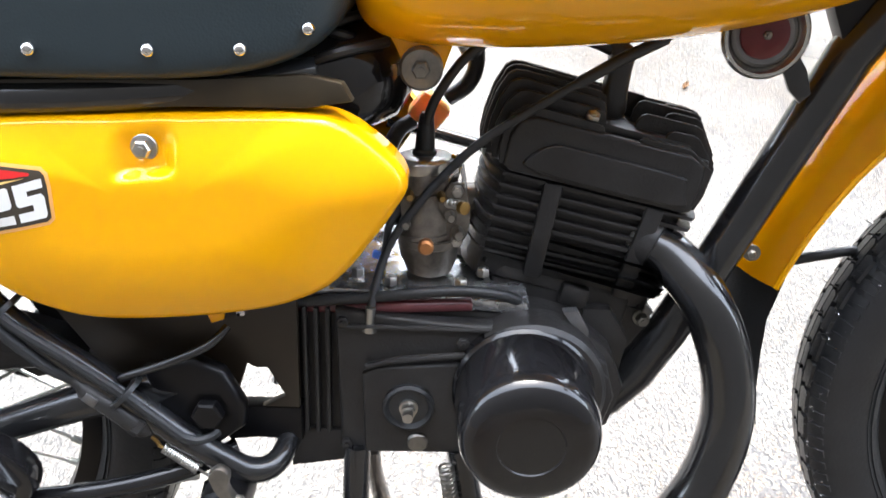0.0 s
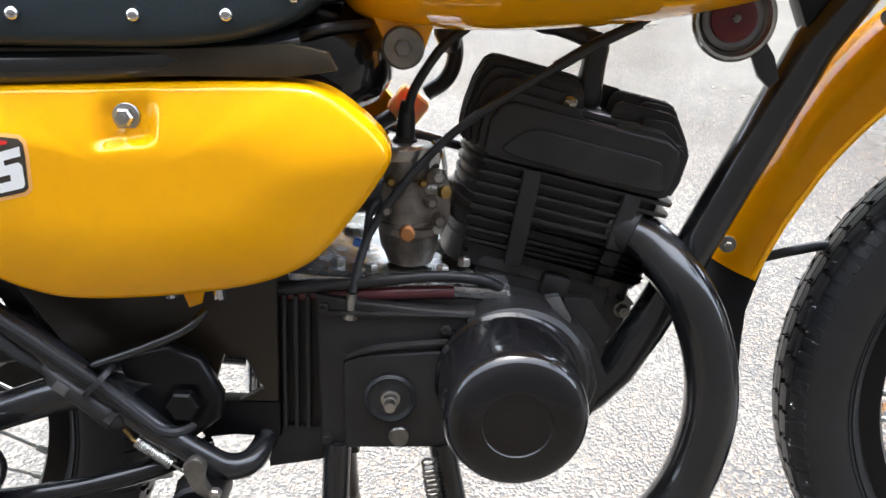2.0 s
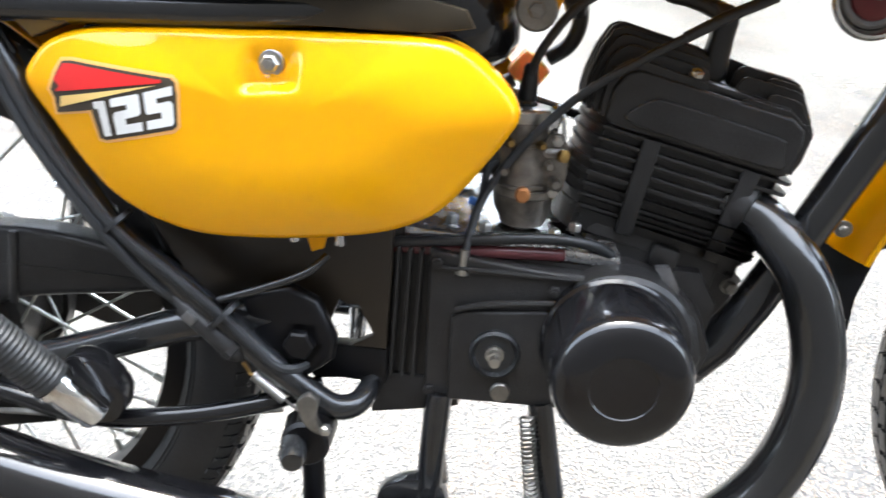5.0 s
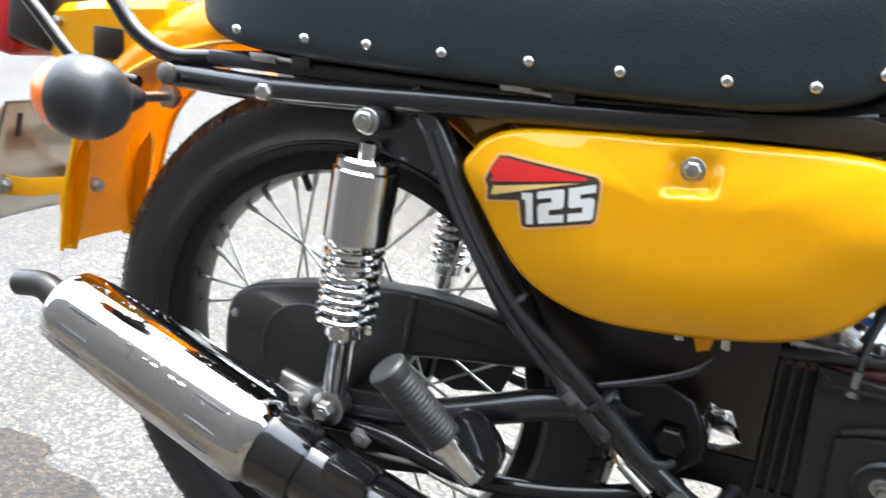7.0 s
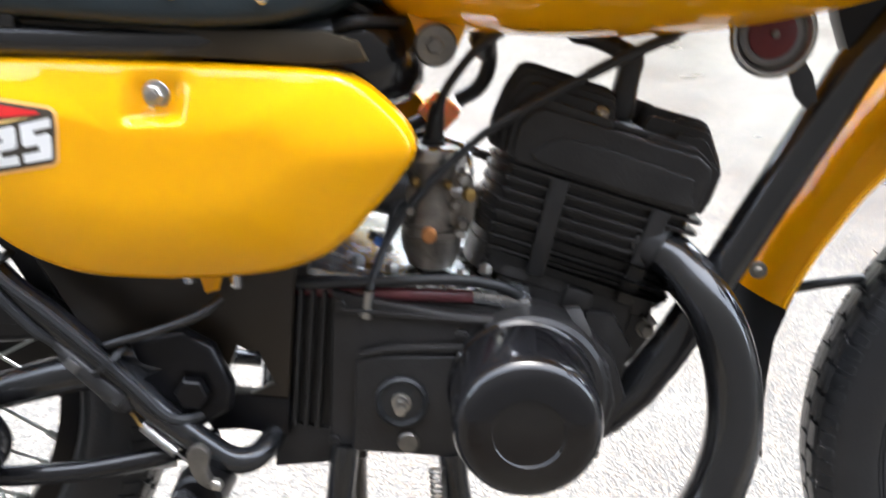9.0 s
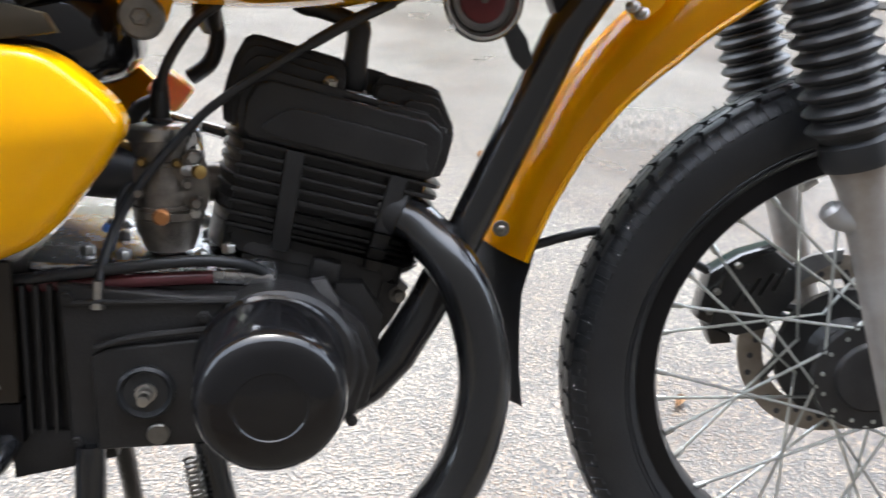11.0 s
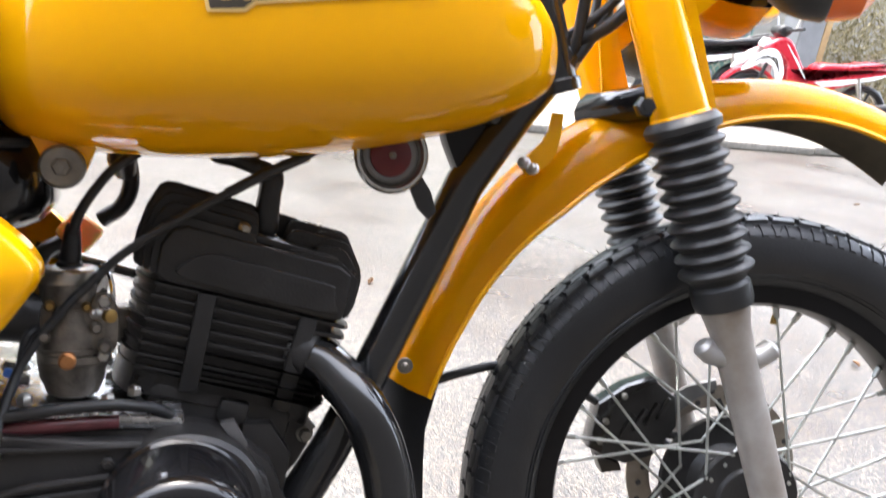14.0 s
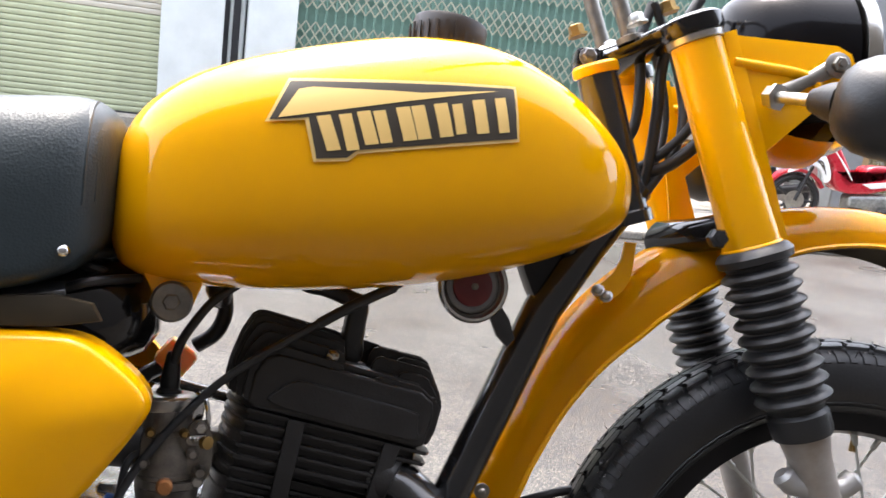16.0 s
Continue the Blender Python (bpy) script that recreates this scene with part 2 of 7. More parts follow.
GATE_GREEN = material("sea_green_gate_steel", (0.1, 0.19, 0.15), 0.5, vary=0.15, scale=3)
LATTICE = material("cream_gate_lattice", (0.29, 0.295, 0.22), 0.5, vary=0.15, scale=6)
DARK_GAP = material("dark_recess", (0.05, 0.05, 0.055), 0.7, vary=0.2)
PLASTER = material("old_plaster", (0.22, 0.21, 0.185), 0.85, vary=0.2, scale=1.5, grain=0.4, grain_scale=20)
TIMBER = material("raw_timber", (0.34, 0.22, 0.1), 0.7, vary=0.3, scale=6, grain=0.3, grain_scale=80)
STRAW = material("dry_stalks", (0.20, 0.17, 0.09), 0.85, vary=0.5, scale=3)
SCOOTER_RED = material("red_scooter_plastic", (0.45, 0.015, 0.03), 0.25, vary=0.1, coat=0.5)
UNSEEN_BROWN = material("unseen_wall_brown", (0.04, 0.03, 0.02), 0.85, vary=0.4, scale=1.2, grain=0.4, grain_scale=20)
UNSEEN_DARK = material("unseen_wall_dark", (0.036, 0.033, 0.03), 0.85, vary=0.3, scale=1.5, grain=0.4, grain_scale=20)

# ---- building helpers ----


def part(name, bm, mat, parent=None, label="", smooth=True, m=None):
    """Links a bmesh as one mesh object under a thing or a part. m: a matrix that moves the mesh first."""
    if m is not None:
        bm.transform(m)
    bmesh.ops.recalc_face_normals(bm, faces=bm.faces)
    mesh = bpy.data.meshes.new(name)
    bm.to_mesh(mesh)
    bm.free()
    mesh.materials.append(mat)
    if smooth:
        mesh.shade_smooth()
        mesh.set_sharp_from_angle(angle=radians(38))
    ob = new(name, mesh)
    ob.parent = parent
    if label:
        ob["label"] = label
    return ob


def thing(name, label, category, m=None, group="", kind=""):
    ob = new(name)
    if m is not None:
        ob.matrix_basis = m
    return tagged(ob, label, category, group, kind)


def smooth_path(points, steps=8):
    """Points along a Catmull-Rom curve."""
    pts = [Vector(p) for p in points]
    ext = [pts[0] * 2 - pts[1], *pts, pts[-1] * 2 - pts[-2]]
    out = []
    for i in range(1, len(ext) - 2):
        a, b, c, d = ext[i - 1:i + 3]
        for k in range(steps):
            t = k / steps
            out.append(0.5 * (2 * b + (c - a) * t + (2 * a - 5 * b + 4 * c - d) * t * t + (3 * b - a - 3 * c + d) * t ** 3))
    out.append(pts[-1])
    return out


def add_tube(bm, points, radius, segs=12, cap=True, flat=1.0):
    """A round tube along points. radius: a number or one for each point."""
    pts = [Vector(p) for p in points]
    radii = [radius] * len(pts) if isinstance(radius, (int, float)) else list(radius)
    if len(radii) != len(pts):
        src = np.linspace(0, 1, len(radii))
        radii = list(np.interp(np.linspace(0, 1, len(pts)), src, radii))
    tangent = (pts[1] - pts[0]).normalized()
    side = tangent.cross(Vector((0, 0, 1)))
    if side.length < 0.05:
        side = tangent.cross(Vector((0, 1, 0)))
    side.normalize()
    rings = []
    for i, p in enumerate(pts):
        way = (pts[min(i + 1, len(pts) - 1)] - pts[max(i - 1, 0)]).normalized()
        side = (side - way * side.dot(way)).normalized()
        up = way.cross(side)
        rings.append([bm.verts.new(p + (side * math.cos(a) * flat + up * math.sin(a)) * radii[i]) for a in (2 * math.pi * k / segs for k in range(segs))])
    for a, b in zip(rings, rings[1:]):
        for k in range(segs):
            bm.faces.new((a[k], a[(k + 1) % segs], b[(k + 1) % segs], b[k]))
    if cap:
        bm.faces.new(rings[0][::-1])
        bm.faces.new(rings[-1])
    return bm


def tube(points, radius, segs=12, cap=True, steps=0, flat=1.0):
    return add_tube(bmesh.new(), smooth_path(points, steps) if steps else points, radius, segs, cap, flat)


def add_lathe(bm, profile, base, axis, segs=24):
    """Turns (along, radius) pairs round an axis from a base point."""
    base, axis = Vector(base), Vector(axis).normalized()
    side = axis.cross(Vector((0, 0, 1)))
    if side.length < 0.05:
        side = axis.cross(Vector((1, 0, 0)))
    side.normalize()
    up = axis.cross(side)
    rings = []
    for along, r in profile:
        if r < 1e-5:
            rings.append([bm.verts.new(base + axis * along)])
        else:
            rings.append([bm.verts.new(base + axis * along + (side * math.cos(a) + up * math.sin(a)) * r) for a in (2 * math.pi * k / segs for k in range(segs))])
    for a, b in zip(rings, rings[1:]):
        if len(a) == 1 and len(b) == 1:
            continue
        for k in range(segs):
            n = (k + 1) % segs
            if len(a) == 1:
                bm.faces.new((a[0], b[n], b[k]))
            elif len(b) == 1:
                bm.faces.new((a[k], a[n], b[0]))
            else:
                bm.faces.new((a[k], a[n], b[n], b[k]))
    for ring, flip in ((rings[0], True), (rings[-1], False)):
        if len(ring) > 1:
            bm.faces.new(ring[::-1] if flip else ring)
    return bm


def lathe(profile, base, axis, segs=24):
    return add_lathe(bmesh.new(), profile, base, axis, segs)


def add_box(bm, size, m=None, bevel=0.0, segments=2):
    made = bmesh.ops.create_cube(bm, size=1.0)
    verts = made["verts"]
    bmesh.ops.scale(bm, vec=size, verts=verts)
    if bevel:
        edges = list({e for v in verts for e in v.link_edges})
        done = bmesh.ops.bevel(bm, geom=edges, offset=bevel, segments=segments, affect="EDGES", profile=0.5)
        verts = list({v for f in done["faces"] for v in f.verts} | {v for v in verts if v.is_valid})
    if m is not None:
        bmesh.ops.transform(bm, matrix=m, verts=verts)
    return bm


def box(size, m=None, bevel=0.0, segments=2):
    return add_box(bmesh.new(), size, m, bevel, segments)


def plate(outline, y0, y1, bevel=0.0, segments=2):
    """An outline of (x, z) points given depth from y0 to y1, with its edges rounded."""
    bm = bmesh.new()
    a = [bm.verts.new((x, y0, z)) for x, z in outline]
    b = [bm.verts.new((x, y1, z)) for x, z in outline]
    bm.faces.new(a)
    bm.faces.new(b[::-1])
    n = len(a)
    for i in range(n):
        bm.faces.new((a[i], b[i], b[(i + 1) % n], a[(i + 1) % n]))
    if bevel:
        bm.normal_update()
        rim = [e for e in bm.edges if abs(e.verts[0].co.y - e.verts[1].co.y) < 1e-6]
        bmesh.ops.bevel(bm, geom=rim, offset=bevel, segments=segments, affect="EDGES", profile=0.6)
    return bm


def loop2(points, steps=6):
    """A closed smooth outline through (x, z) points."""
    pts = [Vector((x, z)) for x, z in points]
    n, out = len(pts), []
    for i in range(n):
        a, b, c, d = pts[i - 1], pts[i], pts[(i + 1) % n], pts[(i + 2) % n]
        for k in range(steps):
            t = k / steps
            p = 0.5 * (2 * b + (c - a) * t + (2 * a - 5 * b + 4 * c - d) * t * t + (3 * b - a - 3 * c + d) * t ** 3)
            out.append((p.x, p.y))
    return out


def skin(rings, closed=True, ends=True):
    """Joins rings of points, all of one count, into a surface."""
    bm = bmesh.new()
    rows = [[bm.verts.new(p) for p in ring] for ring in rings]
    n = len(rows[0])
    for a, b in zip(rows, rows[1:]):
        for k in range(n if closed else n - 1):
            bm.faces.new((a[k], a[(k + 1) % n], b[(k + 1) % n], b[k]))
    if ends and closed:
        bm.faces.new(rows[0][::-1])
        bm.faces.new(rows[-1])
    return bm


def arc(cx, cz, r, a0, a1, n):
    return [(cx + r * math.cos(radians(a0 + (a1 - a0) * k / (n - 1))), cz + r * math.sin(radians(a0 + (a1 - a0) * k / (n - 1)))) for k in range(n)]


def bolt(name, at, radius, parent, mat=None, axis=(0, -1, 0), height=0.006, washer=0.0, label=""):
    bm = bmesh.new()
    if washer:
        add_lathe(bm, [(0, washer), (0.0015, washer), (0.002, washer * 0.95), (0.002, 0)], at, axis, 20)
    at = Vector(at) + Vector(axis) * (0.002 if washer else 0)
    add_lathe(bm, [(0, radius), (height * 0.8, radius), (height, radius * 0.8), (height, 0)], at, axis, 6)
    add_lathe(bm, [(height - 0.001, radius * 0.45), (height + 0.0015, radius * 0.4), (height + 0.0015, 0)], at, axis, 10)
    return part(name, bm, mat or STEEL, parent, label)


def rivet(name, at, radius, parent, axis=(0, -1, 0)):
    return part(name, lathe([(0, radius), (radius * 0.45, radius * 0.92), (radius * 0.8, radius * 0.6), (radius * 0.95, 0)], at, axis, 12), CHROME, parent)


def spring(name, a, b, radius, wire, turns, mat, parent, label="", segs=8):
    a, b = Vector(a), Vector(b)
    axis = (b - a).normalized()
    side = axis.cross(Vector((0, 1, 0))).normalized()
    up = axis.cross(side)
    n = int(turns * 14)
    pts = [a + (b - a) * (k / n) + (side * math.cos(2 * math.pi * turns * k / n) + up * math.sin(2 * math.pi * turns * k / n)) * radius for k in range(n + 1)]
    return part(name, add_tube(bmesh.new(), pts, wire, segs), mat, parent, label)

# ---- the motorcycle ----
LEAN_BACK, LEVEL, DROP = 12.0, 1.5, -0.0149
ROOT = pose(0, 0, DROP) @ pose(0, 0, 0, -LEAN_BACK) @ pose(0, 0, 0, 0, LEVEL)
bike = thing("motorcycle", "restored yellow motorcycle with black engine leaning on its stand", "motorcycle", ROOT)
STEER = pose(0.6156, -0.011, 0, 0, 0, -12.9)  # u ahead, n to the far side, from the front axle's foot
AXLE_F, AXLE_R = 0.344, 0.312
FORK_Z = 0.341


random.seed(2)


def wheel(name, at, m, label):
    """A spoked wheel round the point at, whose axle lies along y, with tyre, rim, hub and spokes."""
    c = Vector(at)
    prof = [(-0.026, 0.2195), (-0.0275, 0.232), (-0.026, 0.2405), (-0.0235, 0.2405), (-0.022, 0.232), (-0.016, 0.222), (0.016, 0.222), (0.022, 0.232), (0.0235, 0.2405), (0.026, 0.2405), (0.0275, 0.232), (0.026, 0.2195), (0.014, 0.2145), (-0.014, 0.2145)]
    segs = 96

    def ring_mesh(profile, closed=True):
        return skin([[c + Vector((math.cos(a) * r, y, math.sin(a) * r)) for y, r in profile] for a in (2 * math.pi * k / segs for k in range(segs + 1))], closed, False)

    bm = ring_mesh(prof)
    bmesh.ops.remove_doubles(bm, verts=bm.verts, dist=1e-5)
    rim = part(name, bm, RIM_BLACK, bike, label, m=m)
    side = [(-0.022, 0.236), (-0.034, 0.2436), (-0.042, 0.2577), (-0.0445, 0.2729), (-0.0435, 0.2892), (-0.0395, 0.299), (-0.030, 0.3068), (-0.0145, 0.3103), (0, 0.312)]
    tyre_prof = side + [(-y, r) for y, r in side[-2::-1]]
    bm = ring_mesh(tyre_prof, False)
    bmesh.ops.remove_doubles(bm, verts=bm.verts, dist=1e-5)

    def crown(y):
        return float(np.interp(abs(y), [0, 0.014, 0.029, 0.039, 0.043, 0.0445], [0.312, 0.3103, 0.3068, 0.299, 0.2892, 0.275]))

    def block(rows, lift):
        """A tread block: rows of (y, first angle, last angle) from one flank to the other."""
        low, top = [], []
        for y, a0, a1 in rows:
            r = crown(y)
            flank = min(1.0, max(0.0, (abs(y) - 0.034) / 0.01))
            up = lift * (1 - 0.75 * flank)
            out = (0.55 + 0.4 * flank) * lift * (1 if y > 0 else -1) * flank
            low.append([bm.verts.new(c + Vector((math.cos(a) * (r - 0.001), y, math.sin(a) * (r - 0.001)))) for a in (a0, a1)])
            top.append([bm.verts.new(c + Vector((math.cos(a) * (r + up), y + out, math.sin(a) * (r + up)))) for a in (a0 + 0.0022, a1 - 0.0022)])
        for i in range(len(rows) - 1):
            bm.faces.new((top[i][0], top[i][1], top[i + 1][1], top[i + 1][0]))
            bm.faces.new((low[i][0], top[i][0], top[i + 1][0], low[i + 1][0]))
            bm.faces.new((low[i + 1][1], top[i + 1][1], top[i][1], low[i][1]))
        bm.faces.new((low[0][1], top[0][1], top[0][0], low[0][0]))
        bm.faces.new((low[-1][0], top[-1][0], top[-1][1], low[-1][1]))

    # tread: a zigzag centre rib, two rows of broad blocks a side, and shoulder blocks
    n = 64
    step = 2 * math.pi / n
    for k in range(n):
        a0 = step * k
        block([(-0.0055, a0, a0 + step * 0.98), (0.0055, a0 + step * 0.12, a0 + step * 1.1)], 0.0042)
        for s in (-1, 1):
            off = a0 + step * (0.0 if s < 0 else 0.5)
            block([(s * 0.0080, off + step * 0.06, off + step * 0.92), (s * 0.0125, off, off + step * 0.82), (s * 0.0172, off + step * 0.14, off + step * 0.98)][::s], 0.0045)
            block([(s * 0.0195, off + step * 0.50, off + step * 1.36), (s * 0.0250, off + step * 0.42, off + step * 1.26), (s * 0.0305, off + step * 0.52, off + step * 1.38)][::s], 0.0045)
            for e in (0.0, 0.5):
                block([(s * 0.0330, off + step * (0.10 + e), off + step * (0.46 + e)), (s * 0.0385, off + step * (0.08 + e), off + step * (0.44 + e)), (s * 0.0415, off + step * (0.14 + e), off + step * (0.42 + e))][::s], 0.0026)
    for k in range(150):
        a = 2 * math.pi * (k + random.random()) / 150
        s = random.choice((-1, -1, 1, 0.3))
        y = s * random.uniform(0.026, 0.04)
        r = crown(y) + 0.002
        way = Vector((math.cos(a), s * 0.7, math.sin(a)))
        root_ = c + Vector((math.cos(a) * r, y, math.sin(a) * r))
        add_tube(bm, [root_, root_ + way * 0.005, root_ + way * 0.0065 + Vector((random.uniform(-0.002, 0.002), 0, 0))], [0.0006, 0.0005, 0.0003], 3, False)
    for rad, thick in ((0.2475, 0.0012), (0.2515, 0.0008), (0.279, 0.001)):
        y = float(np.interp(rad, [0.236, 0.243, 0.256, 0.27, 0.284], [0.022, 0.034, 0.042, 0.0445, 0.042]))
        for s in (-1, 1):
            add_tube(bm, [c + Vector((math.cos(a) * rad, s * y, math.sin(a) * rad)) for a in (2 * math.pi * k / 72 for k in range(73))], thick, 4, False)
    tyre = part("tyre", bm, TYRE, rim, "black wet rubber tyre with blocky road tread", m=m)
    beads = bmesh.new()
    for k in range(260):
        a, y = random.uniform(0, 2 * math.pi), -random.uniform(0.016, 0.043)
        r = crown(y) + 0.0032
        size = random.uniform(0.0008, 0.0019)
        bmesh.ops.create_icosphere(beads, subdivisions=1, radius=size, matrix=Matrix.Translation(c + Vector((math.cos(a) * r, y - 0.001, math.sin(a) * r))))
    tagged(part("rain_drop", beads, DROPS, tyre, "clear rain drops", m=m), kind="stuff")
    return rim


def spokes(rim, at, m, hub_r, hub_w, count=36, seed=0):
    c = Vector(at)
    for k in range(count):
        side = 1 if k % 2 else -1
        lean = 1 if (k // 2) % 2 else -1
        a = 2 * math.pi * (k + 0.5) / count
        b = a + lean * radians(52)
        p = c + Vector((math.cos(a) * 0.2145, side * 0.006, math.sin(a) * 0.2145))
        q = c + Vector((math.cos(b) * hub_r, side * hub_w, math.sin(b) * hub_r))
        way = (q - p).normalized()
        bm = add_tube(bmesh.new(), [p, q], 0.0017, 6)
        add_tube(bm, [p - way * 0.002, p + way * 0.012, p + way * 0.0135], [0.0036, 0.0032, 0.0018], 8)
        part("spoke", bm, SPOKE, rim, m=m)


# front wheel
CF = (0, 0, AXLE_F)
front_wheel = wheel("front_wheel", CF, STEER, "black spoked front wheel with chunky tyre")
spokes(front_wheel, CF, STEER, 0.055, 0.03)
part("hub", lathe([(-0.031, 0), (-0.031, 0.058), (-0.026, 0.061), (-0.029, 0.045), (-0.02, 0.036), (0.02, 0.036), (0.029, 0.045), (0.031, 0.075), (0.04, 0.075), (0.042, 0.03), (0.042, 0)], CF, (0, 1, 0), 32), SATIN_BLACK, front_wheel, "black hub", m=STEER)
part("hub_cover", lathe([(-0.035, 0), (-0.035, 0.035), (-0.0325, 0.038), (-0.031, 0.0385)], CF, (0, 1, 0), 32), SATIN_BLACK, front_wheel, m=STEER)
part("valve_stem", tube([(0.022, 0, AXLE_F + 0.214), (0.021, -0.004, AXLE_F + 0.207), (0.018, -0.006, AXLE_F + 0.194)], [0.005, 0.0035, 0.0038], 8), BRASS, front_wheel, m=STEER)
disc_arms = []
holes = skin([[Vector((math.cos(a) * r, y, math.sin(a) * r + AXLE_F)) for r, y in ((0.106, 0.062), (0.106, 0.0655), (0.078, 0.0655), (0.078, 0.062))] for a in (2 * math.pi * k / 64 for k in range(65))], True, False)
for k in range(6):
    a = 2 * math.pi * k / 6 + 0.3
    disc_arms.append([(math.cos(a) * 0.06, 0.06, AXLE_F + math.sin(a) * 0.06), (math.cos(a + 0.25) * 0.088, 0.0635, AXLE_F + math.sin(a + 0.25) * 0.088)])
front_disc = part("brake_disc", holes, DISC, bike, "drilled steel front brake disc", m=STEER)
for ends in disc_arms:
    part("disc_arm", tube(ends, 0.005, 6), SATIN_BLACK, front_disc, m=STEER)
for k in range(30):
    a = 2 * math.pi * k / 30
    r = 0.086 + 0.006 * (k % 3)
    part("disc_hole", lathe([(0, 0.0036), (0.0054, 0.0036), (0.0054, 0)], (math.cos(a) * r, 0.0612, AXLE_F + math.sin(a) * r), (0, 1, 0), 8), DARK_GAP, front_disc, m=STEER)
for k in range(14):
    a = 2 * math.pi * k / 14
    part("hub_rivet", lathe([(0, 0.0026), (0.0016, 0.0022), (0.002, 0)], (math.cos(a) * 0.05, -0.0305, AXLE_F + math.sin(a) * 0.05), (0, -1, 0), 8), SPOKE, front_wheel, m=STEER)
# caliper behind the far leg
caliper = part("brake_caliper", plate([(-0.146, 0.362), (-0.15, 0.40), (-0.132, 0.428), (-0.09, 0.455), (-0.062, 0.436), (-0.056, 0.40), (-0.082, 0.363), (-0.115, 0.352)], 0.045, 0.085, 0.005), SATIN_BLACK, bike, "black front brake caliper", m=STEER)
part("caliper_face", plate([(-0.164, 0.372), (-0.156, 0.425), (-0.125, 0.447), (-0.091, 0.46), (-0.086, 0.455), (-0.124, 0.435), (-0.138, 0.422), (-0.146, 0.365)], 0.038, 0.07, 0.003), GLOSS_BLACK, caliper, "gloss black caliper face", m=STEER)
for k in range(4):
    part("caliper_rib", box((0.005, 0.008, 0.03), STEER @ pose(-0.118 + 0.014 * k, 0.044, 0.40 + 0.007 * k, 0, 25), 0.002), SATIN_BLACK, caliper)
part("caliper_bracket", plate([(-0.073, 0.43), (-0.045, 0.448), (-0.01, 0.458), (-0.008, 0.446), (-0.035, 0.43), (-0.058, 0.41)], 0.054, 0.06, 0.002), DULL_ALLOY, caliper, "grey steel carrier plate", m=STEER)
part("caliper_pad", plate([(-0.15, 0.36), (-0.12, 0.352), (-0.116, 0.342), (-0.14, 0.338)], 0.05, 0.075, 0.003), BROWN, caliper, m=STEER)
for u, z in ((-0.147, 0.405), (-0.128, 0.436), (-0.152, 0.382)):
    bolt("caliper_bolt", STEER @ Vector((u, 0.038, z)), 0.004, caliper, SPRING_GREY, axis=STEER.to_3x3() @ Vector((0, -1, 0)))

# fork: both legs lie along one slant
SLANT = Vector((-0.139, 0, 0.376)).normalized()


def fork_at(n, along):
    return Vector((0, n, FORK_Z)) + SLANT * along


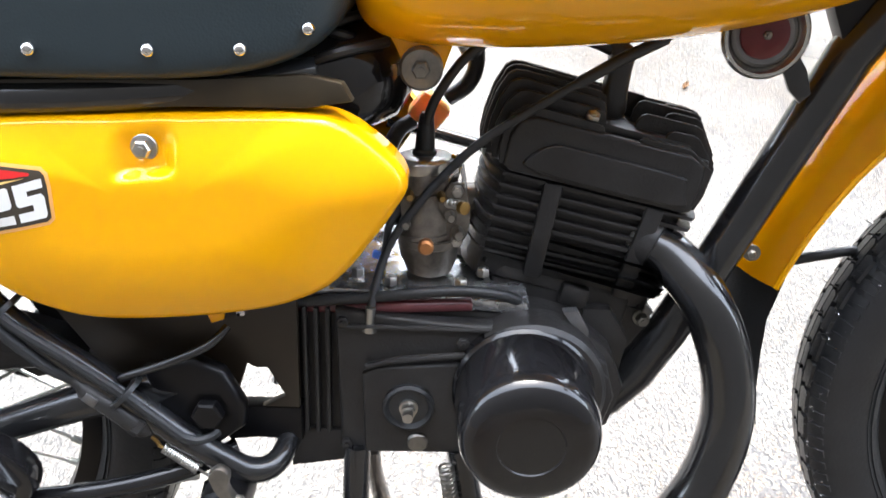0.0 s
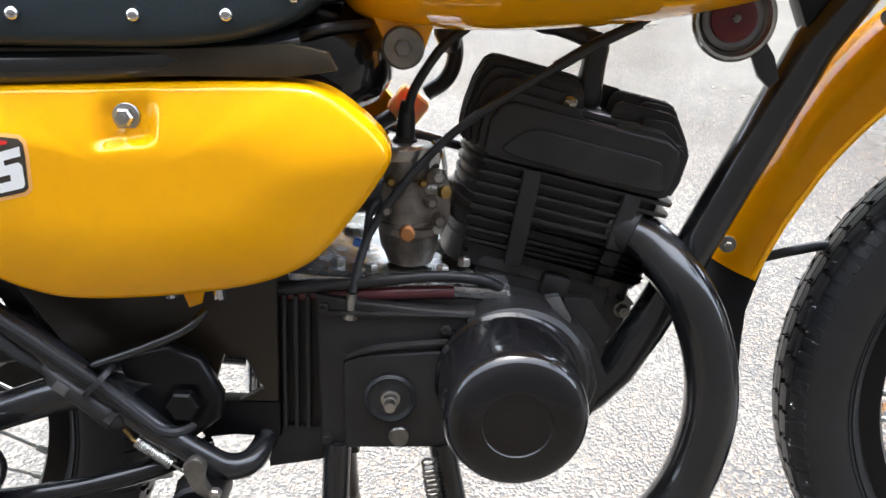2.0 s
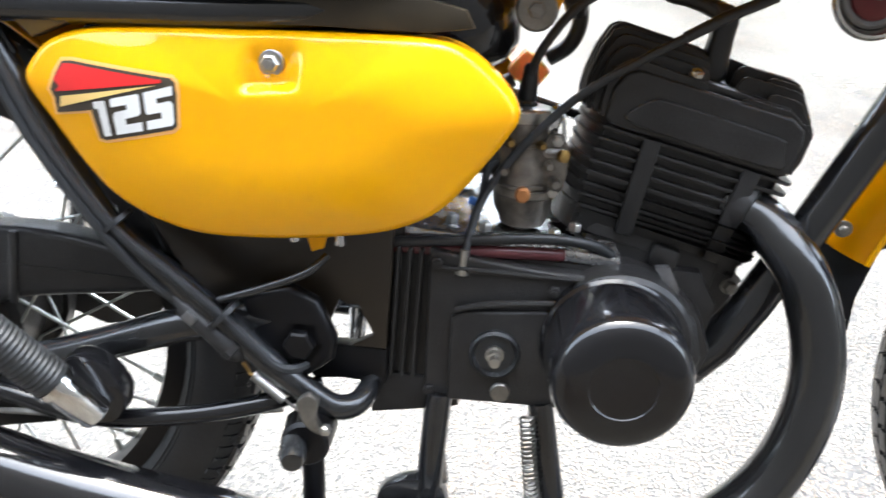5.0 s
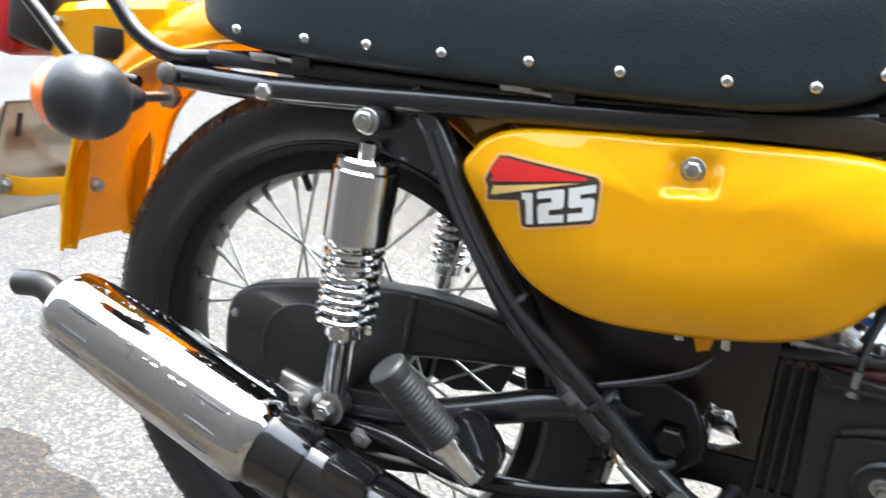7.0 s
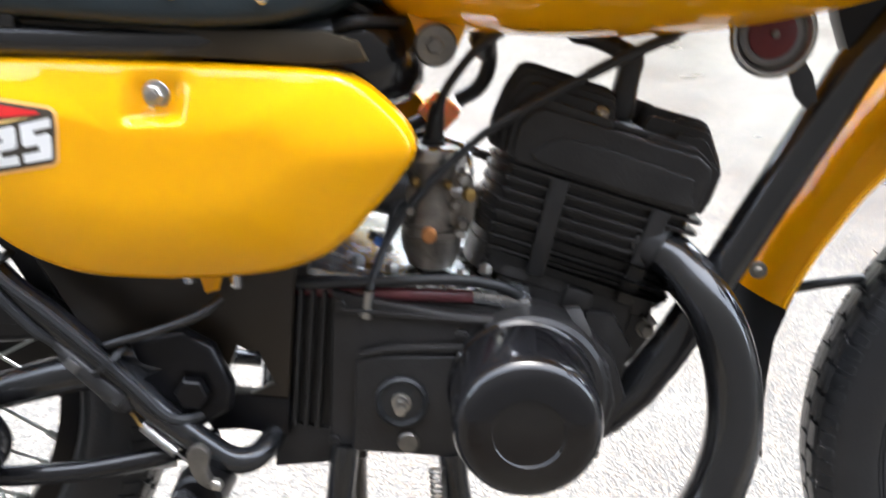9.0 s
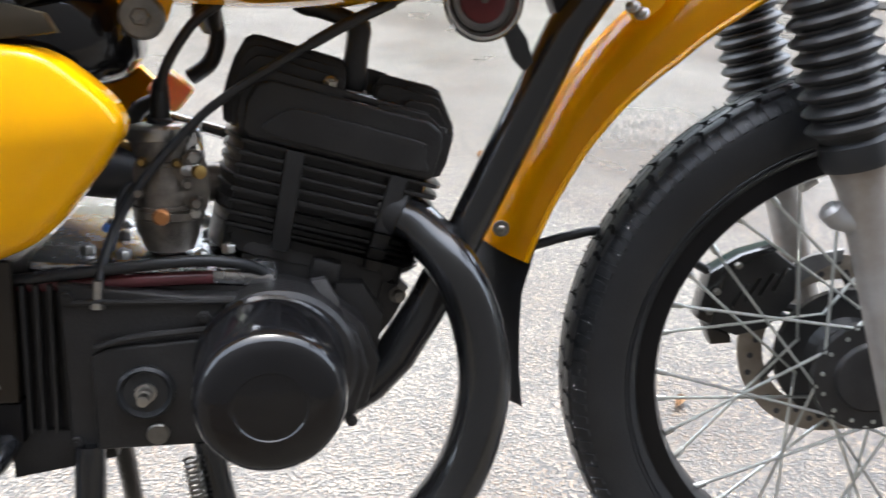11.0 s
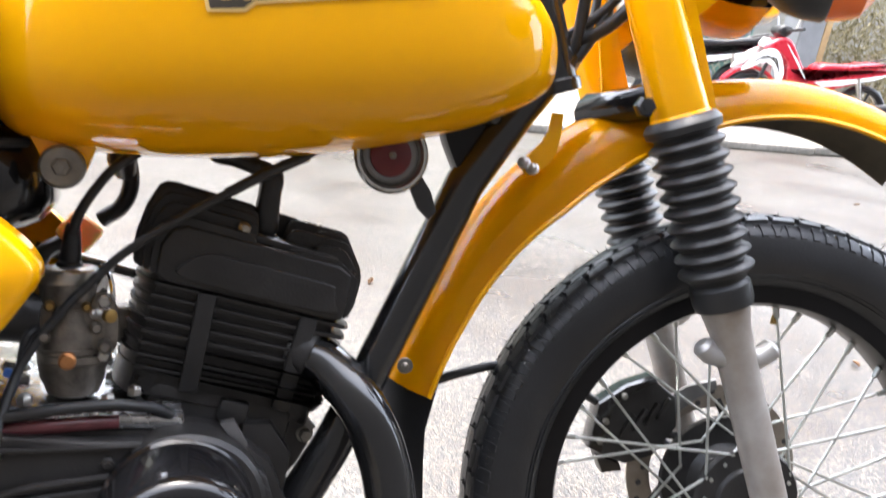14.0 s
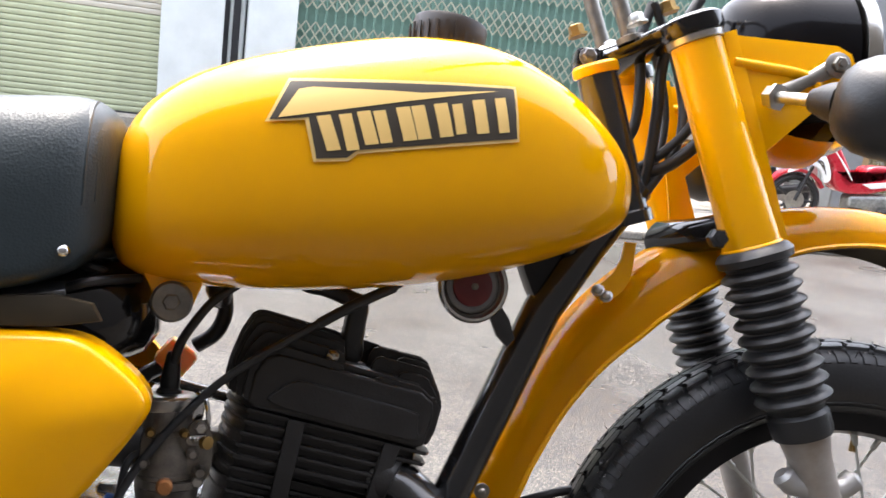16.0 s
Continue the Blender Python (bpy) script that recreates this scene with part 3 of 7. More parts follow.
for n in (-0.09, 0.124):
    slider = part("fork_slider", lathe([(-0.026, 0), (-0.026, 0.012), (-0.019, 0.0175), (0.02, 0.0182), (0.16, 0.0192), (0.215, 0.0205), (0.238, 0.0245), (0.262, 0.0255), (0.262, 0)], fork_at(n, 0), SLANT, 28), SLIDER, bike, "silver painted fork slider with brown road film", m=STEER)
    for s, off in ((-1, 0.185), (1, 0.187)):
        a = fork_at(n, off)
        part("brake_lug", tube([a, a + Vector((s * 0.02, 0, -s * 0.002)), a + Vector((s * 0.028, 0, 0.003)), a + Vector((s * 0.036, 0, 0.01)), a + Vector((s * 0.039, 0, 0.013))], [0.016, 0.012, 0.0115, 0.0115, 0.007], 14), ALLOY, slider, m=STEER)
    sgn = 1 if n > 0 else -1
    bolt("axle_nut", STEER @ (fork_at(n, 0) + Vector((0, sgn * 0.018, 0))), 0.0105, slider, SPRING_GREY, STEER.to_3x3() @ Vector((0, sgn, 0)), 0.012, 0.0145)
    prof = [(0.24, 0.0), (0.24, 0.0285), (0.246, 0.030), (0.262, 0.030), (0.266, 0.0265)]
    count = 9
    for k in range(count):
        z0 = 0.272 + k * 0.0157
        prof += [(z0, 0.0295), (z0 + 0.002, 0.0325), (z0 + 0.0045, 0.0362), (z0 + 0.0068, 0.0374), (z0 + 0.0092, 0.0362), (z0 + 0.0116, 0.0325), (z0 + 0.0138, 0.0295)]
    prof += [(0.4145, 0.031), (0.417, 0.0365), (0.424, 0.038), (0.430, 0.034), (0.433, 0.028), (0.433, 0)]
    part("fork_boot", lathe(prof, fork_at(n, 0), SLANT, 32), RUBBER, bike, "ribbed black rubber fork boot", m=STEER)
    cover = part("fork_cover", lathe([(0.423, 0.0), (0.423, 0.0275), (0.434, 0.0285), (0.47, 0.027), (0.64, 0.0255), (0.648, 0.0245), (0.648, 0)], fork_at(n, 0), SLANT, 32), YELLOW, bike, "yellow painted fork cover", m=STEER)
    lip = lathe([(0.4305, 0.026), (0.4295, 0.0295), (0.4325, 0.030), (0.437, 0.027)], fork_at(n, 0), SLANT, 32)
    part("trim_ring", lip, YELLOW, cover, m=STEER)
    # ear plate along the front of the cover, reaching ahead to the lamp
    inner = n * 1.04
    outline = [(-0.126, 0.742), (-0.114, 0.745), (-0.186, 0.958), (-0.2, 0.953)]
    part("fork_flange", plate([(u, z) for u, z in outline], inner - 0.006, inner + 0.006, 0.002), YELLOW, cover, m=STEER)
    part("lamp_bracket", plate([(-0.196, 0.953), (-0.081, 0.953), (-0.066, 0.946), (-0.060, 0.932), (-0.075, 0.91), (-0.146, 0.84), (-0.165, 0.838), (-0.172, 0.86), (-0.196, 0.93)], inner - 0.003, inner + 0.001, 0.001), YELLOW, bike, "yellow pressed lamp bracket", m=STEER)
    rib = smooth_path([(-0.186, inner - 0.003, 0.926), (-0.12, inner - 0.003, 0.921), (-0.102, inner - 0.003, 0.914), (-0.095, inner - 0.003, 0.90)], 5)
    part("bracket_rib", tube(rib, 0.0055, 10), YELLOW, cover, m=STEER)

# headlamp
HEAD = (-0.175, 0, 0.952)
lamp = part("headlamp", lathe([(0, 0), (0.0, 0.032), (0.010, 0.06), (0.034, 0.082), (0.07, 0.0905), (0.122, 0.0915), (0.122, 0)], HEAD, (1, 0, 0.02), 48), LAMP_BLACK, bike, "gloss black round headlamp with chrome rim", m=STEER)
part("headlamp_rim", lathe([(0.127, 0.091), (0.128, 0.0938), (0.136, 0.095), (0.143, 0.093), (0.145, 0.088), (0.13, 0.088)], HEAD, (1, 0, 0.02), 48), HORN_RIM, lamp, "chrome rim", m=STEER)
part("headlamp_glass", lathe([(0.140, 0.09), (0.15, 0.06), (0.154, 0)], HEAD, (1, 0, 0.02), 48), WHITE, lamp, m=STEER)
under = skin([[Vector((u, n, 0.944 - math.sqrt(max(0, r * r - n * n)))) for n in np.linspace(-0.06, 0.06, 9)] for u, r in ((-0.125, 0.0945), (-0.1, 0.0985), (-0.075, 0.1005), (-0.058, 0.0995))], False, False)
bmesh.ops.solidify(under, geom=under.faces[:], thickness=0.003)
part("lamp_cradle", under, YELLOW, lamp, "yellow cradle", m=STEER)


def indicator(m, stem, parent, splay=0.0):
    """A round indicator whose lens points along local x; the stem comes from local +y. splay: how far the lens turns outwards."""
    turn = m @ pose(0, 0, 0, 0, 0, -splay)
    body = part("indicator", lathe([(-0.04, 0), (-0.04, 0.014), (-0.036, 0.026), (-0.028, 0.035), (-0.015, 0.042), (0.0, 0.0445), (0.016, 0.0445), (0.019, 0.0425), (0.019, 0)], (0, 0, 0), (1, 0, 0), 36), RUBBER, parent, "round indicator with black rubber body and orange lens", m=turn)
    part("indicator_lens", lathe([(0.018, 0.0425), (0.03, 0.0405), (0.043, 0.035), (0.05, 0.022), (0.052, 0)], (0, 0, 0), (1, 0, 0), 36), ORANGE, body, "orange lens", m=turn)
    part("indicator_neck", tube([(-0.006, 0.036, 0), (-0.008, 0.05, 0), (-0.009, 0.064, 0)], [0.02, 0.0165, 0.011], 18), RUBBER, body, m=m)
    part("indicator_stem", tube([(-0.009, 0.055, 0), (-0.009, stem, 0)], 0.0058, 12), STEEL, body, "zinc stem", m=m)
    part("stem_nut", lathe([(0, 0.0135), (0.004, 0.0135), (0.005, 0.011), (0.012, 0.011), (0.013, 0)], m @ Vector((-0.009, stem - 0.012, 0)), m.to_3x3() @ Vector((0, 1, 0)), 6), STEEL, body)
    return body


indicator(STEER @ pose(-0.096, -0.205, 0.868, 12.5, 0, 25), 0.116, bike, 51)
indicator(STEER @ pose(-0.096, 0.205, 0.868, -12.5, 0, -25) @ Matrix.Scale(-1, 4, (0, 1, 0)), 0.116, bike, 51)
link_bar = part("indicator_link", tube([(-0.145, -0.1, 0.893), (-0.115, -0.1, 0.912), (-0.084, -0.1, 0.931)], [0.010, 0.0062, 0.0095], 12, True, 0, 0.45), SPRING_GREY, bike, "zinc link plate", m=STEER)
bolt("link_bolt", STEER @ Vector((-0.084, -0.104, 0.931)), 0.008, link_bar, SPRING_GREY, axis=STEER.to_3x3() @ Vector((0, -1, 0)), washer=0.013)

# yokes, stem and handlebar
low_yoke = bmesh.new()
for n in (-0.09, 0.124):
    add_lathe(low_yoke, [(0.425, 0.026), (0.446, 0.026), (0.446, 0)], fork_at(n, 0), SLANT, 24)
add_tube(low_yoke, [fork_at(-0.09, 0.452), fork_at(-0.05, 0.452) + Vector((-0.03, 0, -0.008)), fork_at(0, 0.452) + Vector((-0.05, 0, -0.016)), fork_at(0.05, 0.452) + Vector((-0.03, 0, -0.008)), fork_at(0.124, 0.452)], [0.02, 0.018, 0.024, 0.018, 0.02], 12)
yoke = part("lower_yoke", low_yoke, GLOSS_BLACK, bike, "black lower fork yoke", m=STEER)
bolt("yoke_bolt", STEER @ (fork_at(-0.105, 0.436) + Vector((-0.042, 0, 0))), 0.01, yoke, FRAME_BLACK, STEER.to_3x3() @ Vector((0, -1, 0)), 0.012)
top_yoke = bmesh.new()
for n in (-0.09, 0.124):
    add_lathe(top_yoke, [(0.648, 0.0), (0.648, 0.029), (0.652, 0.031), (0.664, 0.031), (0.667, 0.027), (0.669, 0.016), (0.672, 0)], fork_at(n, 0), SLANT, 24)
add_tube(top_yoke, smooth_path([fork_at(-0.09, 0.657), fork_at(-0.05, 0.657) + Vector((-0.03, 0, -0.011)), fork_at(0, 0.657) + Vector((-0.052, 0, -0.019)), fork_at(0.05, 0.657) + Vector((-0.03, 0, -0.011)), fork_at(0.124, 0.657)], 4), [0.012, 0.011, 0.014, 0.011, 0.012], 12, True, 2.0)
top_yoke_part = part("top_yoke", top_yoke, GLOSS_BLACK, bike, "black top fork yoke", m=STEER)
part("stem_nut", lathe([(0.655, 0.019), (0.672, 0.019), (0.676, 0.015), (0.676, 0)], fork_at(0, 0) + Vector((-0.052, 0, -0.017)), SLANT, 6), CHROME, top_yoke_part, m=STEER)
for n in (-0.045, 0.045):
    p = fork_at(n, 0.664) + Vector((-0.045, 0, -0.014))
    part("bar_clamp", lathe([(0, 0.015), (0.006, 0.015), (0.008, 0.0085), (0.12, 0.0085), (0.125, 0.017), (0.15, 0.017), (0.155, 0.01), (0.155, 0)], p, SLANT, 16), SPRING_GREY, top_yoke_part, "zinc handlebar clamp post", m=STEER)
part("pinch_block", box((0.03, 0.034, 0.022), STEER @ Matrix.Translation(fork_at(0, 0.657) + Vector((-0.085, -0.012, -0.022))), 0.005), GLOSS_BLACK, top_yoke_part, "black pinch clamp")
bolt("pinch_bolt", STEER @ (fork_at(0, 0.657) + Vector((-0.088, -0.03, -0.022))), 0.0075, top_yoke_part, DULL_ALLOY, STEER.to_3x3() @ Vector((0, -1, 0)), 0.008, 0.0095)
for n in (-0.07, 0.03):
    bolt("yoke_nut", STEER @ (fork_at(n, 0.668) + Vector((-0.045, 0, -0.006))), 0.008, top_yoke_part, STEEL, STEER.to_3x3() @ SLANT, 0.009, 0.011)
part("handlebar", tube([(-0.40, -0.36, 1.17), (-0.35, -0.26, 1.18), (-0.315, -0.12, 1.14), (-0.308, -0.05, 1.105), (-0.308, 0.05, 1.105), (-0.315, 0.12, 1.14), (-0.35, 0.26, 1.18), (-0.40, 0.36, 1.17)], 0.011, 14, True, 6), CHROME, bike, "chrome tubular handlebar", m=STEER)
for n in (-0.03, 0.02):
    part("brake_hose", tube([(-0.25, n, 1.0), (-0.215, n + 0.01, 0.93), (-0.212, n * 1.2, 0.86), (-0.24, n, 0.80), (-0.27, n, 0.76)], 0.0048, 10, True, 6), RUBBER, bike, "black rubber cable", m=STEER)
part("control_cable", tube([(-0.20, -0.05, 0.98), (-0.19, -0.06, 0.92), (-0.21, -0.04, 0.86), (-0.262, -0.02, 0.815), (-0.31, 0.0, 0.79)], 0.0055, 10, True, 6), RUBBER, bike, "black rubber cable", m=STEER)
part("wiring_loom", tube([(-0.12, -0.03, 0.9), (-0.17, -0.06, 0.9), (-0.2, -0.055, 0.85), (-0.235, -0.03, 0.82), (-0.27, 0, 0.82)], 0.007, 10, True, 6), RUBBER, bike, "black wiring loom", m=STEER)
part("fork_collar", lathe([(0.64, 0.0258), (0.641, 0.0275), (0.647, 0.0282), (0.649, 0.0265)], fork_at(-0.09, 0), SLANT, 32), STEEL, top_yoke_part, "bright collar on the fork cover", m=STEER)
for u, n, z in ((-0.326, -0.02, 0.958), (-0.232, -0.03, 0.991)):
    part("yoke_nut", lathe([(0, 0.011), (0.003, 0.011), (0.0035, 0.0085), (0.012, 0.0085), (0.0135, 0.006), (0.0135, 0)], (u, n, z), SLANT, 6), BRASS, top_yoke_part, "yellow zinc nut", m=STEER)
part("clutch_cable_top", tube([(-0.25, -0.025, 1.0), (-0.2606, -0.03, 0.9613), (-0.2585, -0.032, 0.915), (-0.2593, -0.032, 0.8762), (-0.2671, -0.03, 0.8523), (-0.29, -0.01, 0.83)], 0.0058, 10, True, 6), RUBBER, bike, "black rubber cable", m=STEER)
part("front_brake_cable", tube([(-0.2, -0.03, 1.01), (-0.218, -0.032, 0.975), (-0.2353, -0.033, 0.9408), (-0.238, -0.033, 0.88), (-0.2428, -0.03, 0.82), (-0.255, -0.02, 0.77)], 0.0062, 10, True, 6), RUBBER, bike, "black rubber cable", m=STEER)
for n in (0.05,):
    part("lamp_stay", plate([(-0.215, 0.94), (-0.2, 0.94), (-0.165, 0.80), (-0.155, 0.76), (-0.185, 0.76), (-0.19, 0.80)], n, n + 0.004, 0.001), YELLOW, bike, "yellow pressed stay", m=STEER)


def fender(name, centre, rows, half, m, label, thick=0.0022):
    """A curved mudguard. rows: angle, radius of the crown, how far the sides drop below it, share of the half width."""
    rows = [(*r, 1.0)[:4] for r in rows]
    rings = []
    ang = [r[0] for r in rows]
    order = np.argsort(ang)

    def at(a, i):
        return float(np.interp(a, [ang[k] for k in order], [rows[k][i] for k in order]))

    for a in np.linspace(ang[0], ang[-1], 72):
        wide = half * at(a, 3)
        r = sum(at(a + d, 1) for d in (-4, -2, 0, 2, 4)) / 5
        sag = at(a, 2)
        ring = []
        for s in np.linspace(-1, 1, 21):
            rr = r - sag * (1 - math.cos(s * math.pi / 2)) ** 1.1
            ring.append(Vector((centre[0] + math.cos(radians(a)) * rr, wide * math.sin(s * math.pi / 2 * 0.98), centre[1] + math.sin(radians(a)) * rr)))
        rings.append(ring)
    bm = skin(rings, False, False)
    bmesh.ops.solidify(bm, geom=bm.faces[:], thickness=thick)
    for idx in (0, -1):
        add_tube(bm, [ring[idx] for ring in rings], 0.0028, 6)
    made = part(name, bm, YELLOW, bike, label, m=m)
    if m is not STEER:
        return made
    inner = skin([[Vector((centre[0], p.y * 0.955, centre[1])) + Vector((p.x - centre[0], 0, p.z - centre[1])) * (1 - 0.0042 / 0.44) for p in ring] for ring in rings], False, False)
    part("mudguard_lining", inner, LINING, made, "grey-brown road dirt on the inner face", m=m)
    return made


mud = fender("front_mudguard", (0, AXLE_F), [(164, 0.428, 0.047), (155, 0.425, 0.044), (146, 0.433, 0.047), (138, 0.441, 0.052), (129, 0.450, 0.06), (120, 0.457, 0.06, 1.0), (110, 0.460, 0.054, 0.97), (100, 0.461, 0.047, 0.92), (90, 0.461, 0.043, 0.9), (80, 0.455, 0.041, 0.9), (71, 0.445, 0.039, 0.9), (65, 0.436, 0.038, 0.9)], 0.062, STEER, "yellow painted steel front mudguard")
for s in (-1, 1):
    bolt("mudguard_bolt", STEER @ Vector((-0.392, s * 0.055, 0.479)), 0.004, mud, SPRING_GREY, axis=STEER.to_3x3() @ Vector((0, s, 0)), washer=0.008)
stay = part("mudguard_stay", plate([(-0.2964, 0.6875), (-0.287, 0.6985), (-0.2752, 0.711), (-0.2687, 0.7241), (-0.2663, 0.742), (-0.2541, 0.742), (-0.2555, 0.7178), (-0.2575, 0.7035), (-0.2635, 0.692), (-0.2752, 0.6809), (-0.2851, 0.6765)], -0.053, -0.047, 0.002), YELLOW, bike, "yellow mudguard stay", m=STEER)
for u, z in ((-0.2905, 0.690), (-0.2815, 0.6845)):
    part("stay_bolt", lathe([(0, 0.0068), (0.0015, 0.0068), (0.0018, 0.0052), (0.0045, 0.0048), (0.006, 0.003), (0.0063, 0)], STEER @ Vector((u, -0.053, z)), STEER.to_3x3() @ Vector((-0.25, -0.85, 0.45)), 18), STEEL, stay, "round bolt head")
flap = skin([[Vector((u + bow * (n / 0.055) ** 2 + tw * (n / 0.055), n, z - 0.006 * abs(n) / 0.055)) for n in np.linspace(-w, w, 13)] for u, z, w, tw, bow in ((-0.408, 0.482, 0.055, 0.0, 0.054), (-0.4135, 0.455, 0.056, 0.0, 0.052), (-0.412, 0.42, 0.056, 0.0, 0.044), (-0.409, 0.385, 0.056, -0.004, 0.038), (-0.404, 0.345, 0.056, -0.006, 0.034), (-0.392, 0.302, 0.057, -0.004, 0.03))], False, False)
bmesh.ops.solidify(flap, geom=flap.faces[:], thickness=0.004)
part("mud_flap", flap, RUBBER, bike, "black rubber mud flap", m=STEER)
part("speedometer_cable", tube([(-0.42, 0.0, 0.432), (-0.3545, 0.0, 0.4511), (-0.318, 0.0, 0.4639), (-0.2769, 0.01, 0.4695), (-0.2, 0.05, 0.445), (-0.05, 0.05, 0.37)], 0.005, 10, True, 6), RUBBER, bike, "black rubber cable", m=STEER)

# ---- rear wheel ----
CR = (-0.624, 0, AXLE_R)
ID = Matrix.Identity(4)
rear_wheel = wheel("rear_wheel", CR, ID, "black spoked rear wheel with chunky tyre")
spokes(rear_wheel, CR, ID, 0.07, 0.032)
part("hub", lathe([(-0.045, 0.03), (-0.045, 0.078), (-0.036, 0.082), (-0.03, 0.07), (0.03, 0.07), (0.036, 0.082), (0.045, 0.078), (0.047, 0)], CR, (0, 1, 0), 32), SATIN_BLACK, rear_wheel, "black hub")
part("valve_stem", tube([(-0.704, 0, 0.5225), (-0.694, -0.004, 0.509), (-0.687, -0.006, 0.4985)], [0.0055, 0.004, 0.0042], 8), BROWN, rear_wheel)
part("axle_block", box((0.05, 0.012, 0.04), pose(-0.620, -0.112, 0.311, 0, 12), 0.004), STEEL, bike, "zinc axle adjuster plate")
bolt("axle_nut", (-0.616, -0.117, 0.306), 0.0125, bike, STEEL, height=0.014, washer=0.019, label="large zinc axle nut")

# rear mudguard, tail lamp and number plate
rear_mud = fender("rear_mudguard", (-0.62, AXLE_R), [(60, 0.36, 0.05), (90, 0.385, 0.05), (106, 0.41, 0.055), (117, 0.432, 0.06), (130, 0.440, 0.05), (143, 0.438, 0.035), (155, 0.405, 0.022), (168.5, 0.378, 0.014)], 0.078, ID, "yellow painted steel rear mudguard")
bolt("mudguard_bolt", (-0.972, -0.03, 0.46), 0.007, rear_mud, axis=(1, -0.1, 0.1), washer=0.009)
for s in (-1, 1):
    part("plate_stay", plate([(-1.1, 0.4545), (-1.06, 0.4565), (-1.025, 0.4635), (-1.0, 0.4685), (-0.983, 0.496), (-0.962, 0.523), (-0.958, 0.5), (-0.9635, 0.461), (-0.972, 0.42), (-0.9826, 0.381), (-1.0095, 0.376), (-1.006, 0.42), (-1.0085, 0.446), (-1.05, 0.435), (-1.1, 0.4285)], s * 0.05, s * 0.054, 0.001), YELLOW, bike, "yellow strip stay")
PLATE_M = pose(-1.098, 0, 0.474, 0, 11, 0)
rows = []
for v in np.linspace(-0.0745, 0.0745, 15):
    reach = 0.0725 - max(0.0, abs(v) - 0.0625)
    rows.append([Vector((0.010 * max(0.0, u / 0.0725) ** 2 * max(0.0, -v / 0.0745) + 0.002 * math.sin(u * 40), -u, v)) for u in np.linspace(-reach, reach, 15)])
bent = skin(rows, False, False)
bmesh.ops.solidify(bent, geom=bent.faces[:], thickness=0.0016)
number_plate = part("number_plate", bent, PLATE, bike, "bent white metal number plate with bare metal back", m=PLATE_M)
for k in range(2):
    part("plate_bar", box((0.0015, 0.11, 0.03), PLATE_M @ pose(-0.0045, 0, 0.028 - 0.06 * k)), PRINT_BLACK, number_plate)
edge = [rows[0][0], rows[0][7], rows[0][-1], rows[7][-1], rows[-1][-1], rows[-1][7], rows[-1][0], rows[7][0], rows[0][0]]
part("plate_edge", tube(edge, 0.0024, 8), SPRING_GREY, number_plate, "dark rolled edge", m=PLATE_M)
part("plate_slot", box((0.004, 0.007, 0.03), PLATE_M @ pose(0.002, -0.04, 0.045), 0.001), DARK_GAP, number_plate)
bolt("plate_bolt", (-1.092, -0.058, 0.444), 0.0065, number_plate, washer=0.009, axis=(0.3, -0.95, 0.1))
tail_base = part("tail_bracket", skin([[Vector((x, y, z)) for y, z in ((-w, zb), (-w, zt - 0.01), (-w * 0.8, zt), (w * 0.8, zt), (w, zt - 0.01), (w, zb))] for x, w, zb, zt in ((-0.855, 0.05, 0.645, 0.686), (-0.88, 0.062, 0.63, 0.683), (-0.945, 0.062, 0.60, 0.678), (-0.985, 0.058, 0.595, 0.672), (-1.022, 0.052, 0.615, 0.668))], True, True), YELLOW, bike, "yellow pressed tail lamp bracket")
part("bracket_recess", box((0.04, 0.006, 0.034), pose(-0.92, -0.0635, 0.633), 0.002), BROWN, tail_base)
bolt("bracket_bolt", (-1.0, -0.057, 0.65), 0.006, tail_base)
tail = part("tail_lamp", box((0.075, 0.12, 0.08), pose(-1.045, 0, 0.655, 0, 8, 0), 0.012, 3), BROWN, bike, "red and black box tail lamp")
part("tail_lens", box((0.052, 0.118, 0.088), pose(-1.096, 0, 0.647, 0, 8, 0), 0.014, 3), RED, tail, "red lens")
REAR_IND = pose(-0.826, -0.185, 0.588) @ Matrix.Diagonal((-0.9, 0.9, 0.9, 1))
indicator(REAR_IND, 0.12, bike)
indicator(pose(-0.826, 0.185, 0.588) @ Matrix.Diagonal((-0.9, -0.9, 0.9, 1)), 0.12, bike)
part("grab_rail", tube([(-0.655, -0.115, 0.642), (-0.74, -0.115, 0.635), (-0.79, -0.115, 0.633), (-0.835, -0.114, 0.652), (-0.875, -0.112, 0.69), (-0.93, -0.11, 0.728), (-0.99, -0.085, 0.742), (-1.01, 0, 0.745), (-0.99, 0.085, 0.742), (-0.93, 0.11, 0.728), (-0.835, 0.114, 0.652), (-0.74, 0.115, 0.635), (-0.655, 0.115, 0.642)], 0.0085, 12, True, 5), GLOSS_BLACK, bike, "black tubular grab rail")
for s in (-1, 1):
    part("rail_stay", tube([(-1.03, s * 0.105, 0.705), (-0.975, s * 0.108, 0.66), (-0.91, s * 0.11, 0.61), (-0.84, s * 0.105, 0.60)], 0.0075, 10, True, 4), GLOSS_BLACK, bike, "black tubular stay")

